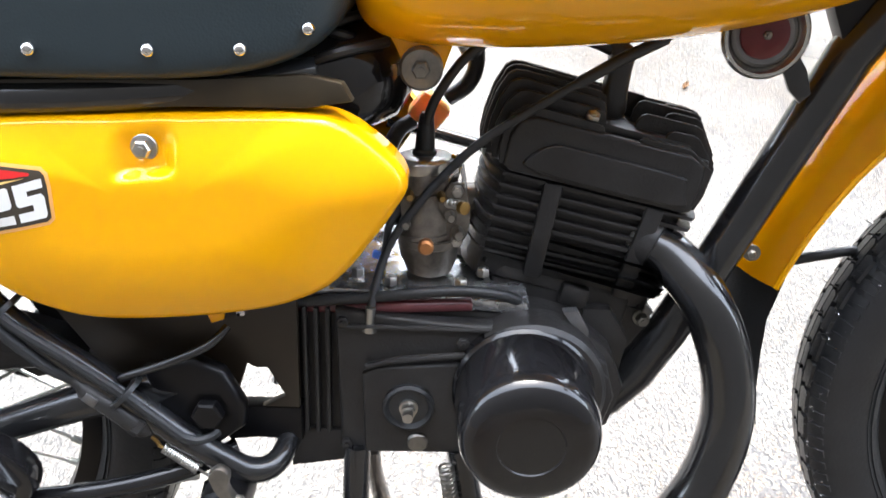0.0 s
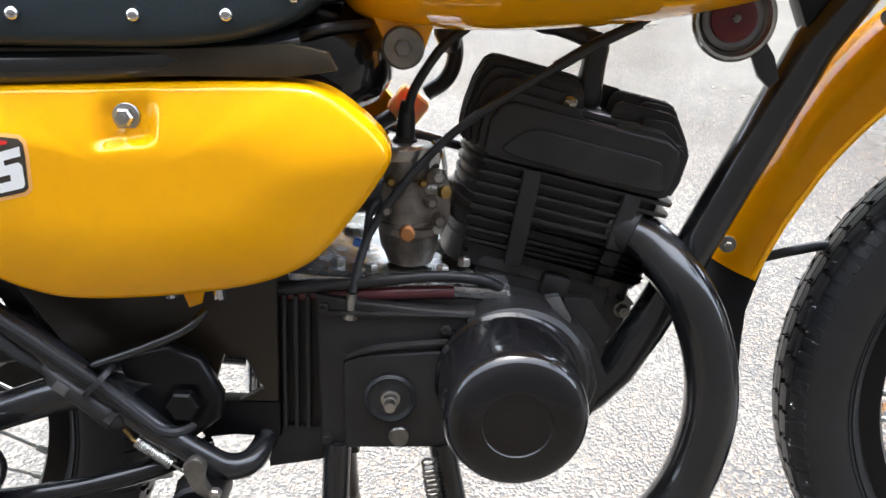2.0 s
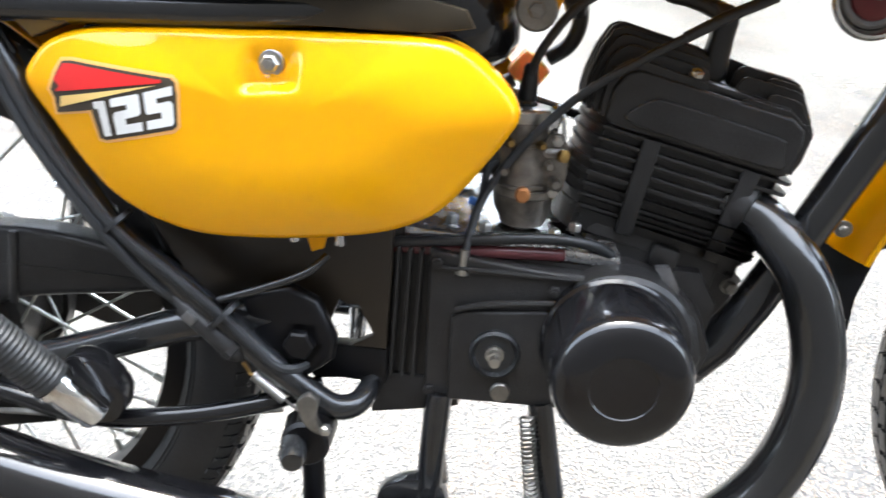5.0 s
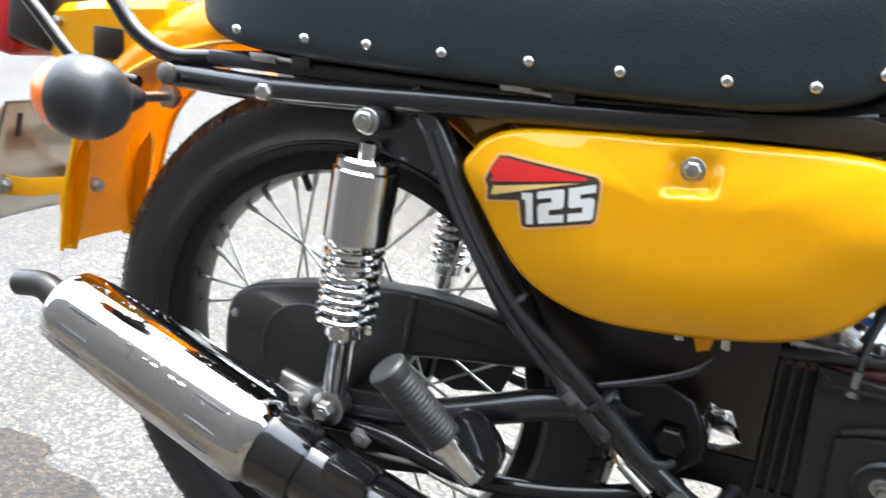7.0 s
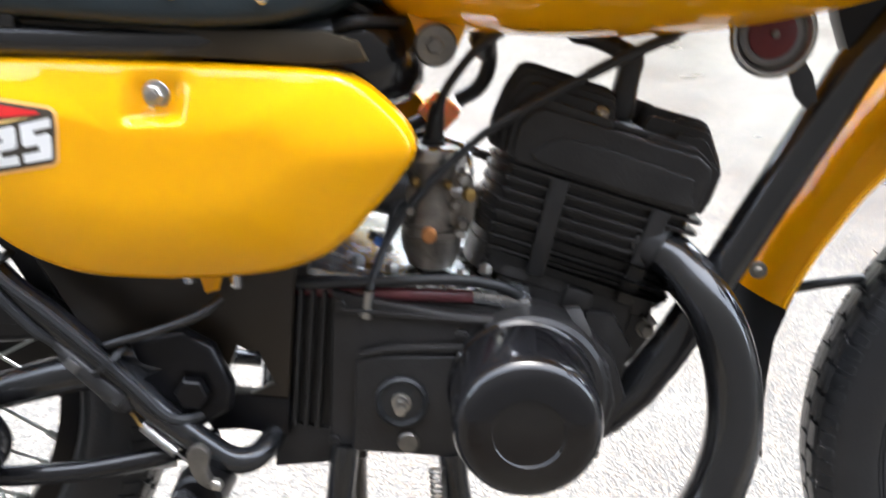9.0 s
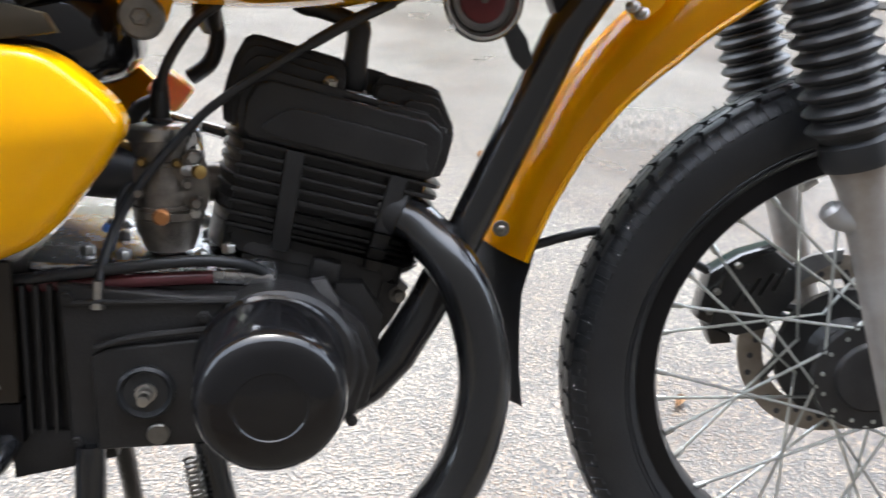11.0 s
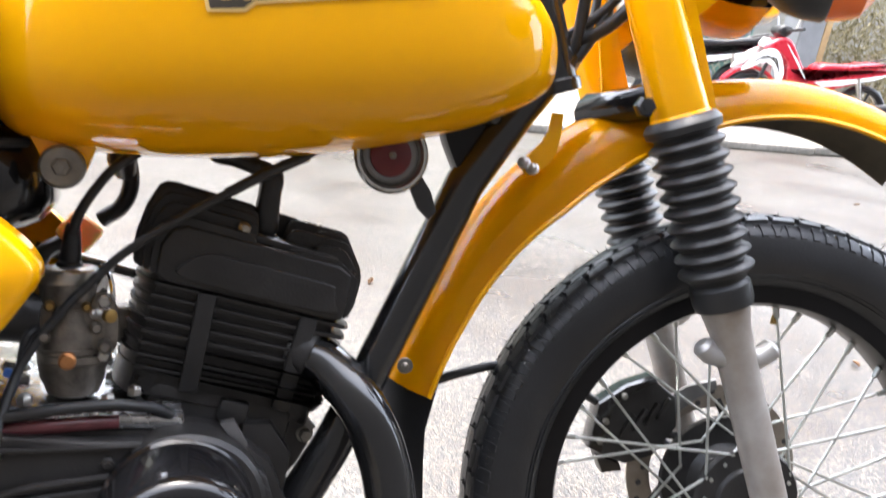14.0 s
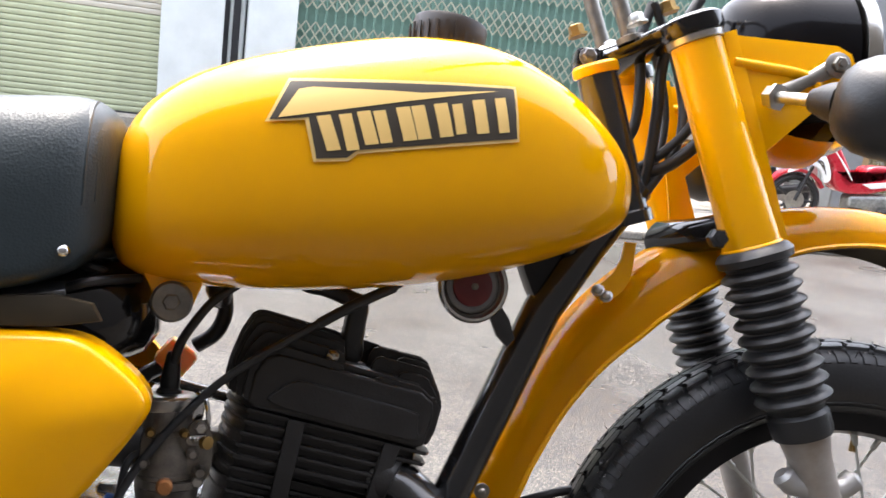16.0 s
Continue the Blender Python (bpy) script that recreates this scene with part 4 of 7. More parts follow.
# ---- shocks ----
for s in (-1, 1):
    top, foot = Vector((-0.5505, s * 0.134, 0.602)), Vector((-0.571, s * 0.13, 0.321))
    way = (foot - top).normalized()
    shock = part("rear_shock", lathe([(0.02, 0), (0.02, 0.009), (0.05, 0.0095), (0.05, 0.0125), (0.19, 0.0125), (0.19, 0.018), (0.205, 0.0185), (0.212, 0.013), (0.275, 0.0115), (0.29, 0.009), (0.29, 0)], top, way, 20), CHROME, bike, "chrome rear shock absorber with exposed spring")
    part("shock_cover", lathe([(0.032, 0.0), (0.032, 0.024), (0.035, 0.0275), (0.042, 0.028), (0.044, 0.0305), (0.105, 0.0315), (0.108, 0.0315), (0.108, 0.0)], top, way, 32), CHROME, shock, "chrome sleeve")
    spring("shock_spring", top + way * 0.108, top + way * 0.196, 0.0255, 0.0037, 8.0, CHROME, shock, "chrome coil spring")
    part("shock_eye", lathe([(-0.012, 0), (-0.012, 0.0125), (0.012, 0.0125), (0.012, 0)], top, (0, 1, 0), 20), RUBBER, shock)
    bolt("shock_bolt", top + Vector((0, s * 0.012, 0)), 0.0098, shock, STEEL, (0, s, 0), 0.007, 0.0115)
    part("shock_foot", lathe([(-0.012, 0), (-0.012, 0.0145), (0.012, 0.0145), (0.012, 0)], foot, (0, 1, 0), 20), STEEL, shock)
    bolt("shock_bolt", foot + Vector((0, s * 0.01, 0)), 0.0095, shock, STEEL, (0, s, 0), 0.012, 0.0175)

# ---- frame ----
frame_part = part("main_frame", tube([(0.285, 0, 0.74), (0.2, 0, 0.76), (0.05, 0, 0.73), (-0.15, 0, 0.68), (-0.3, 0, 0.64)], [0.024, 0.02, 0.019, 0.017, 0.015], 16, True, 5), FRAME_BLACK, bike, "black tubular steel frame")
part("head_tube", lathe([(0, 0.024), (0.012, 0.024), (0.014, 0.021), (0.14, 0.021), (0.157, 0.021), (0.157, 0)], (0.35, 0, 0.762), Vector((0.2965, 0, 0.913)) - Vector((0.35, 0, 0.762)), 28), FRAME_BLACK, frame_part, "black steering head")
part("head_race", lathe([(0.155, 0.0225), (0.157, 0.024), (0.164, 0.024), (0.167, 0.0215), (0.167, 0)], (0.35, 0, 0.762), Vector((0.2965, 0, 0.913)) - Vector((0.35, 0, 0.762)), 28), YELLOW, frame_part, "yellow bearing cup")
part("down_tube", tube([(0.352, 0, 0.80), (0.303, 0, 0.735), (0.259, 0, 0.665), (0.2145, 0, 0.56), (0.176, 0, 0.47), (0.146, 0, 0.405), (0.122, 0, 0.362), (0.098, 0, 0.334), (0.066, 0, 0.312), (0.02, 0, 0.302)], [0.0195, 0.0205, 0.0195, 0.0188, 0.0185, 0.0195, 0.0205, 0.0205, 0.02, 0.018], 20), FRAME_BLACK, frame_part, "black front down tube")
part("gusset", plate([(0.335, 0.79), (0.215, 0.75), (0.236, 0.70), (0.254, 0.664), (0.30, 0.73)], -0.008, 0.012, 0.0008), RIM_BLACK, frame_part)
for s in (-1, 1):
    part("seat_rail", tube([(-0.16, s * 0.105, 0.652), (-0.3, s * 0.118, 0.635), (-0.5, s * 0.122, 0.624), (-0.66, s * 0.122, 0.615), (-0.787, s * 0.115, 0.615)], 0.0125, 14, True, 4), FRAME_BLACK, frame_part, "black seat rail")
    part("rear_stay", tube([(-0.52, s * 0.118, 0.632), (-0.4945, s * 0.117, 0.594), (-0.4507, s * 0.116, 0.5167), (-0.4067, s * 0.115, 0.452), (-0.3655, s * 0.113, 0.42), (-0.3255, s * 0.111, 0.386), (-0.287, s * 0.11, 0.352), (-0.2663, s * 0.109, 0.3365), (-0.2446, s * 0.107, 0.3205), (-0.2256, s * 0.104, 0.3085), (-0.2085, s * 0.096, 0.3075), (-0.199, s * 0.078, 0.314), (-0.195, s * 0.045, 0.325)], [0.013, 0.013, 0.0125, 0.0125, 0.012, 0.012, 0.012, 0.0115, 0.0115, 0.0115, 0.011, 0.0105, 0.01], 16, True, 4), FRAME_BLACK, frame_part, "black rear frame stay")
    part("shock_gusset", plate([(-0.61, 0.628), (-0.50, 0.628), (-0.475, 0.59), (-0.50, 0.56), (-0.545, 0.575), (-0.575, 0.605)], s * 0.113, s * 0.119, 0.002), FRAME_BLACK, frame_part)
    part("rail_bolt_head", lathe([(0, 0.0085), (0.006, 0.0085), (0.008, 0.006), (0.008, 0)], (-0.663, s * 0.134, 0.613), (0, s, 0), 6), STEEL, frame_part)
    part("rail_bolt_head", lathe([(0, 0.0105), (0.005, 0.0105), (0.007, 0.007), (0.007, 0)], (-0.781, s * 0.128, 0.616), (0, s, 0), 16), SPRING_GREY, frame_part)
    part("swingarm", tube([(-0.255, s * 0.085, 0.388), (-0.32, s * 0.09, 0.376), (-0.37, s * 0.095, 0.364), (-0.46, s * 0.1, 0.332), (-0.54, s * 0.104, 0.312), (-0.655, s * 0.104, 0.302)], [0.017, 0.017, 0.016, 0.0145, 0.0135, 0.013], 14, True, 4), FRAME_BLACK, bike, "black swinging arm tube")
    part("footrest_loop", tube([(-0.585, s * 0.118, 0.295), (-0.52, s * 0.122, 0.30), (-0.44, s * 0.122, 0.283), (-0.36, s * 0.118, 0.29), (-0.29, s * 0.11, 0.306), (-0.24, s * 0.085, 0.318)], 0.0085, 12, True, 5), GLOSS_BLACK, frame_part, "black footrest loop")
    part("footrest_plate", plate([(-0.60, 0.33), (-0.51, 0.338), (-0.455, 0.31), (-0.47, 0.268), (-0.53, 0.255), (-0.59, 0.275)], s * 0.108, s * 0.114, 0.002), SATIN_BLACK, frame_part)
    bolt("footrest_bolt", (-0.5386, s * 0.124, 0.2939), 0.0115, frame_part, ALLOY, (0, s, 0), 0.006)
    # pillion footrest, folded up
    a, b = Vector((-0.434, s * 0.165, 0.334)), Vector((-0.495, s * 0.20, 0.415))
    w = (b - a).normalized()
    peg = part("footrest", lathe([(0.012, 0), (0.012, 0.0165)] + [(0.0135 + k * 0.0045 + d, 0.0172 if d else 0.0162) for k in range(16) for d in (0.0, 0.0025)] + [(0.088, 0.018), (0.094, 0.018), (0.096, 0.016), (0.096, 0)], a, w, 24), RUBBER, bike, "ribbed black rubber pillion footrest, folded up")
    part("footrest_pin", lathe([(-0.037, 0), (-0.037, 0.0135), (-0.035, 0.0145), (0.004, 0.0145), (0.005, 0.0175), (0.0115, 0.0175), (0.0115, 0)], a, w, 22), CHROME, peg, "zinc footrest sleeve")
    part("footrest_hinge", plate(loop2([(-0.44, 0.352), (-0.412, 0.35), (-0.392, 0.325), (-0.4, 0.298), (-0.425, 0.292), (-0.44, 0.31)], 4), s * 0.125, s * 0.148, 0.004), GLOSS_BLACK, peg, "black hinge bracket")

# chain case on the near side of the wheel
case = part("chain_case", plate(loop2([(-0.746, 0.365), (-0.724, 0.393), (-0.68, 0.406), (-0.639, 0.415), (-0.548, 0.428), (-0.491, 0.429), (-0.431, 0.420), (-0.385, 0.404), (-0.385, 0.384), (-0.497, 0.366), (-0.545, 0.352), (-0.60, 0.30), (-0.65, 0.27), (-0.705, 0.262), (-0.738, 0.28), (-0.748, 0.311)], 3), -0.068, -0.034, 0.008, 3), SATIN_BLACK, bike, "black pressed steel chain case")
bolt("cover_bolt", (-0.732, -0.068, 0.362), 0.005, case, STEEL)
part("case_dish", lathe([(0.066, 0.06), (0.0695, 0.056), (0.068, 0.05), (0.0685, 0)], (-0.64, 0, 0.335), (0, -1, 0), 36), SATIN_BLACK, case)
part("case_rib", box((0.008, 0.006, 0.07), pose(-0.525, -0.068, 0.392, 0, 5), 0.002), SATIN_BLACK, case)
part("brake_drum", lathe([(0.09, 0), (0.09, 0.03), (0.075, 0.065), (0.062, 0.085), (0.045, 0.085), (0.045, 0)], CR, (0, 1, 0), 32), SATIN_BLACK, rear_wheel, "black rear brake drum")

# ---- tank ----


def section(w, z0, z1, e=2.6, n=28):
    """A rounded closed section: half width w, from z0 to z1."""
    out = []
    for k in range(n):
        a = 2 * math.pi * k / n
        c, s = math.cos(a), math.sin(a)
        y = w * math.copysign(abs(c) ** (2 / e), c)
        z = (z0 + z1) / 2 + (z1 - z0) / 2 * math.copysign(abs(s) ** (2 / e), s)
        out.append((y, z))
    return out


TANK = [(-0.145, 0.03, 0.70, 0.765), (-0.139, 0.075, 0.682, 0.789), (-0.126, 0.100, 0.670, 0.812), (-0.10, 0.118, 0.664, 0.836), (-0.06, 0.129, 0.663, 0.858), (0.0, 0.135, 0.665, 0.879), (0.06, 0.1365, 0.67, 0.897), (0.11, 0.135, 0.677, 0.906), (0.16, 0.130, 0.687, 0.907), (0.21, 0.121, 0.701, 0.894), (0.255, 0.107, 0.717, 0.870), (0.29, 0.089, 0.734, 0.843), (0.317, 0.063, 0.75, 0.817), (0.328, 0.03, 0.766, 0.795)]


def tank_ring(x):
    xs = [r[0] for r in TANK]
    return [float(np.interp(x, xs, [r[i] for r in TANK])) for i in (1, 2, 3)]


bm = skin([[Vector((x, y, z)) for y, z in section(w, z0, z1, 2.9)] for x, w, z0, z1 in TANK])
tank = part("fuel_tank", bm, YELLOW, bike, "glossy yellow teardrop fuel tank")
mod = tank.modifiers.new("smooth", "SUBSURF")
mod.levels = mod.render_levels = 2
cap = part("fuel_cap", lathe([(0, 0.033), (0.004, 0.0355), (0.03, 0.0362), (0.0335, 0.035), (0.0345, 0.032), (0.0335, 0.029), (0.0335, 0)], (0.136, 0, 0.9), (0.12, 0, 1), 32), CAP, tank, "dark brown screw fuel cap")
for k in range(24):
    a = 2 * math.pi * k / 24
    part("cap_rib", box((0.0015, 0.003, 0.022), pose(0.136, 0, 0.916, 0, 0, math.degrees(a)) @ pose(0.0357, 0, 0)), CAP, cap)


def on_tank(x, z, lift=0.001):
    """The near side of the tank at (x, z)."""
    w, z0, z1 = tank_ring(x)
    s = (z - (z0 + z1) / 2) / ((z1 - z0) / 2)
    s = max(-0.98, min(0.98, s))
    return -(w * (1 - abs(s) ** 2.9) ** (1 / 2.9)) * 0.992 - lift


def decal(name, outline, mat, surface, parent, lift, label="", grid=0.004):
    """A thin printed shape that follows a curved surface."""
    xs, zs = [p[0] for p in outline], [p[1] for p in outline]
    bm = bmesh.new()
    face = bm.faces.new([bm.verts.new((x, 0, z)) for x, z in outline])
    for axis, lo, hi in ((0, min(xs), max(xs)), (2, min(zs), max(zs))):
        for k in range(1, int((hi - lo) / grid)):
            point = [0, 0, 0]
            normal = [0, 0, 0]
            point[axis], normal[axis] = lo + k * grid, 1
            bmesh.ops.bisect_plane(bm, geom=bm.verts[:] + bm.edges[:] + bm.faces[:], plane_co=point, plane_no=normal)
    for v in bm.verts:
        v.co.y = surface(v.co.x, v.co.z, lift)
    return part(name, bm, mat, parent, label)


def lerp_quad(u, v, q):
    a, b, c, d = q
    return tuple((1 - v) * ((1 - u) * a[i] + u * b[i]) + v * ((1 - u) * d[i] + u * c[i]) for i in (0, 1))


badge = decal("badge_edge", [(-0.033, 0.795), (-0.018, 0.832), (0.166, 0.8525), (0.1715, 0.8065), (0.038, 0.779), (0.031, 0.7725), (0.005, 0.769), (-0.004, 0.800)], CREAM, on_tank, tank, 0.0012, "cream, black and gold badge of plain shapes")
decal("badge_ground", [(-0.030, 0.797), (-0.0165, 0.8295), (0.164, 0.850), (0.169, 0.8085), (0.037, 0.7815), (0.030, 0.775), (0.007, 0.7715), (-0.0015, 0.802)], PRINT_BLACK, on_tank, badge, 0.0018)
decal("badge_sail", [(-0.024, 0.799), (-0.010, 0.8235), (0.0, 0.8265), (0.085, 0.8335), (0.150, 0.8455), (0.02, 0.8105)], CREAM, on_tank, badge, 0.0024)
BAND = [(0.004, 0.8035), (0.162, 0.8425), (0.1655, 0.8115), (0.010, 0.7755)]
for u0, u1, w0, top, end in ((0.0, 0.03, 0.066, 0.0, 0.95), (0.105, 0.125, 0.06, 0.02, 1.0), (0.19, 0.215, 0.066, 0.0, 0.9), (0.268, 0.29, 0.06, 0.03, 0.9), (0.38, 0.405, 0.07, 0.0, 0.9), (0.456, 0.48, 0.068, 0.0, 0.9), (0.572, 0.594, 0.07, 0.0, 0.9), (0.665, 0.68, 0.055, 0.06, 0.86), (0.775, 0.792, 0.068, 0.0, 0.9), (0.9, 0.915, 0.06, 0.0, 0.93)):
    decal("badge_bar", [lerp_quad(u, v, BAND) for u, v in ((u0, top), (u0 + w0, top), (u1 + w0, end), (u1, end))], CREAM, on_tank, badge, 0.0024)
bracket = part("tank_bracket", plate([(-0.122, 0.69), (-0.06, 0.69), (-0.066, 0.668), (-0.072, 0.65), (-0.086, 0.642), (-0.1, 0.648), (-0.108, 0.665)], -0.062, -0.05, 0.003), YELLOW, bike, "yellow rear tank lug")
part("tank_rubber", lathe([(0, 0.0165), (0.006, 0.0165), (0.008, 0.0145), (0.008, 0)], (-0.0885, -0.062, 0.652), (0, -1, 0), 28), SPRING_GREY, bracket, "grey rubber mount washer")
bolt("tank_bolt", (-0.0885, -0.070, 0.652), 0.007, bracket, SPRING_GREY)

# ---- seat ----
SEAT = [(-0.775, 0.06, 0.70, 0.735), (-0.768, 0.095, 0.682, 0.758), (-0.75, 0.118, 0.662, 0.772), (-0.71, 0.132, 0.648, 0.782), (-0.65, 0.1385, 0.644, 0.786), (-0.55, 0.1415, 0.643, 0.785), (-0.47, 0.142, 0.643, 0.783), (-0.40, 0.142, 0.643, 0.785), (-0.3, 0.142, 0.644, 0.792), (-0.22, 0.14, 0.648, 0.802), (-0.175, 0.134, 0.660, 0.81), (-0.155, 0.124, 0.672, 0.809), (-0.142, 0.108, 0.688, 0.80), (-0.135, 0.08, 0.705, 0.785)]


def seat_section(w, z0, z1):
    side = [(-w * 0.985, z0), (-w, z0 + 0.012), (-w, z0 + (z1 - z0) * 0.35), (-w * 0.99, z0 + (z1 - z0) * 0.55), (-w * 0.95, z0 + (z1 - z0) * 0.72), (-w * 0.86, z0 + (z1 - z0) * 0.86), (-w * 0.70, z0 + (z1 - z0) * 0.945), (-w * 0.45, z0 + (z1 - z0) * 0.985), (0, z1)]
    return side + [(-y, z) for y, z in side[-2::-1]] + [(w * 0.5, z0 + 0.004), (-w * 0.5, z0 + 0.004)]


bm = skin([[Vector((x, y, z)) for y, z in seat_section(w, z0, z1)] for x, w, z0, z1 in SEAT])
seat = part("seat", bm, VINYL, bike, "padded black vinyl dual seat with chrome rivets")
mod = seat.modifiers.new("smooth", "SUBSURF")
mod.levels = mod.render_levels = 2


def seat_row(x):
    xs = [r[0] for r in SEAT]
    return [float(np.interp(x, xs, [r[i] for r in SEAT])) for i in (1, 2, 3)]


for x in (-0.525, -0.513, -0.153, -0.146):
    w, z0, z1 = seat_row(x)
    pts = [Vector((x + 0.02 * ((z - z0) / (z1 - z0)) * (1 if x < -0.3 else -0.2), y * 0.985, z - 0.002)) for y, z in seat_section(w, z0, z1)[2:15]]
    part("seat_piping", tube([p for p in smooth_path(pts, 3)], 0.0022, 6), VINYL, seat, "raised seam")
for x, y, z in ((-0.7625, -0.105, 0.706), (-0.697, -0.135, 0.6657), (-0.6205, -0.1415, 0.6648), (-0.5582, -0.143, 0.6659), (-0.4883, -0.1435, 0.6664), (-0.4137, -0.1435, 0.6677), (-0.3414, -0.1435, 0.668), (-0.2639, -0.143, 0.6702), (-0.2045, -0.14, 0.6727), (-0.1618, -0.129, 0.686)):
    rivet("seat_rivet", (x, y, z), 0.0048, seat)
for x in (-0.67, -0.425):
    latch = part("seat_latch", box((0.028, 0.008, 0.0085), pose(x, -0.129, 0.643 if x < -0.5 else 0.646), 0.002), STEEL, seat, "zinc seat hinge block")
    part("latch_pin", tube([(x + 0.01, -0.129, 0.644), (x + 0.032, -0.129, 0.643)], 0.0024, 8), STEEL, latch)
    part("latch_end", box((0.02, 0.01, 0.011), pose(x + 0.04, -0.128, 0.643), 0.002), FRAME_BLACK, latch)
part("seat_base", box((0.56, 0.25, 0.014), pose(-0.46, 0, 0.637), 0.004), SATIN_BLACK, seat, "black seat base")

# ---- side cover ----
COVER = [(-0.466, 0.571), (-0.459, 0.590), (-0.444, 0.604), (-0.416, 0.614), (-0.359, 0.620), (-0.29, 0.6235), (-0.21, 0.628), (-0.165, 0.629), (-0.139, 0.624), (-0.115, 0.608), (-0.099, 0.592), (-0.094, 0.577), (-0.102, 0.56), (-0.12, 0.533), (-0.141, 0.506), (-0.162, 0.490), (-0.198, 0.4765), (-0.262, 0.466), (-0.327, 0.4625), (-0.366, 0.470), (-0.397, 0.485), (-0.42, 0.506), (-0.446, 0.541)]


def dome(inset):
    """How far the cover stands out, by the distance from its edge: a folded lip, then a shallow dome."""
    fold = max(0.0, min(1.0, inset / 0.0085))
    lip = 0.0105 * math.sqrt(1 - (1 - fold) ** 2)
    return 0.1185 + lip + 0.0165 * (1 - (1 - min(inset, 0.09) / 0.09) ** 2)


def pocket(x, z):
    """Depth of the pressed pocket round the fixing bolt."""
    u = (x + 0.276) / 0.019
    v = (z - 0.6 - 0.13 * (x + 0.276)) / 0.0155
    if abs(u) > 1.4 or abs(v) > 1.4:
        return 0.0

    def ease(t):
        t = max(0.0, min(1.0, t))
        return t * t * (3 - 2 * t)

    floor = 1.0 - 0.35 * math.exp(-(u / 0.3) ** 2) * ease((-v - 0.1) / 0.5)
    return 0.0095 * floor * ease((1.35 - abs(u)) / 0.75) * ease((1.3 + v) / 0.6) * ease((1.4 - v) / 1.4)


INSETS = [-2, -1, 0.0, 0.0003, 0.0009, 0.0018, 0.003, 0.0045, 0.006, 0.0072, 0.0085, 0.010, 0.0125] + [0.0145 + 0.0018 * k for k in range(43)]
for s in (-1, 1):
    loop = loop2(COVER, 20 if s < 0 else 4)
    cx, cz = -0.27, 0.553
    rings = []
    for inset in INSETS:
        ring = []
        for x, z in loop:
            d = Vector((cx - x, cz - z))
            dist = d.length
            d = d / dist * min(max(inset, 0) * (1.0 if dist > 0.12 else dist / 0.12), dist * 0.92)
            out = 0.096 if inset == -2 else 0.114 if inset == -1 else dome(inset) - pocket(x + d.x, z + d.y)
            ring.append(Vector((x + d.x, s * out, z + d.y)))
        rings.append(ring)
    bm = skin(rings, True, False)
    bm.faces.new([v for v in bm.verts[-len(loop):]])
    cover = part("side_cover", bm, YELLOW, bike, "glossy yellow pressed side cover with decal")
    if s < 0:
        near_cover = cover


EDGE = loop2(COVER, 4)


def on_cover(x, z, lift=0.001):
    """The near side of the cover at (x, z)."""
    cx, cz = -0.27, 0.553
    p = Vector((x - cx, z - cz))
    if p.length < 1e-6:
        return -dome(0.09) - lift
    best = 1.0
    for (x0, z0), (x1, z1) in zip(EDGE, EDGE[1:] + EDGE[:1]):
        e, o = Vector((x1 - x0, z1 - z0)), Vector((x0 - cx, z0 - cz))
        den = p.x * e.y - p.y * e.x
        if abs(den) < 1e-12:
            continue
        t, u = (o.x * e.y - o.y * e.x) / den, (o.x * p.y - o.y * p.x) / den
        if t > 0 and -1e-6 <= u <= 1 + 1e-6:
            best = t
            break
    dist = p.length * best
    inset = (dist - p.length) / (1.0 if dist > 0.12 else dist / 0.12)
    return -dome(max(0, inset)) - lift


bolt("cover_bolt", (-0.2765, on_cover(-0.2765, 0.602, -0.0075), 0.602), 0.0068, near_cover, STEEL, height=0.007, washer=0.0095, label="zinc bolt and washer")
decal("decal_border", [(-0.4395, 0.549), (-0.4395, 0.5625), (-0.443, 0.568), (-0.4375, 0.5825), (-0.431, 0.5925), (-0.4215, 0.5935), (-0.345, 0.5885), (-0.3405, 0.5845), (-0.3395, 0.575), (-0.3395, 0.551), (-0.344, 0.5465), (-0.398, 0.5325), (-0.4045, 0.5335), (-0.4095, 0.5545)], PEACH, on_cover, near_cover, 0.0003, "", 0.006)
decal("decal_outline", [(-0.437, 0.551), (-0.437, 0.563), (-0.44, 0.568), (-0.435, 0.581), (-0.43, 0.59), (-0.422, 0.591), (-0.346, 0.586), (-0.343, 0.583), (-0.342, 0.575), (-0.342, 0.552), (-0.345, 0.549), (-0.398, 0.535), (-0.403, 0.536), (-0.407, 0.557)], PRINT_BLACK, on_cover, near_cover, 0.0006, "red, gold and black flag decal", 0.006)
decal("decal_flag", [(-0.4365, 0.5765), (-0.429, 0.5885), (-0.421, 0.589), (-0.353, 0.5842), (-0.353, 0.5822), (-0.4355, 0.5675), (-0.432, 0.572)], PRINT_RED, on_cover, near_cover, 0.0012, "", 0.006)
decal("decal_band", [(-0.4335, 0.556), (-0.4315, 0.5645), (-0.356, 0.5803), (-0.398, 0.5675)], CREAM, on_cover, near_cover, 0.0012, "", 0.006)
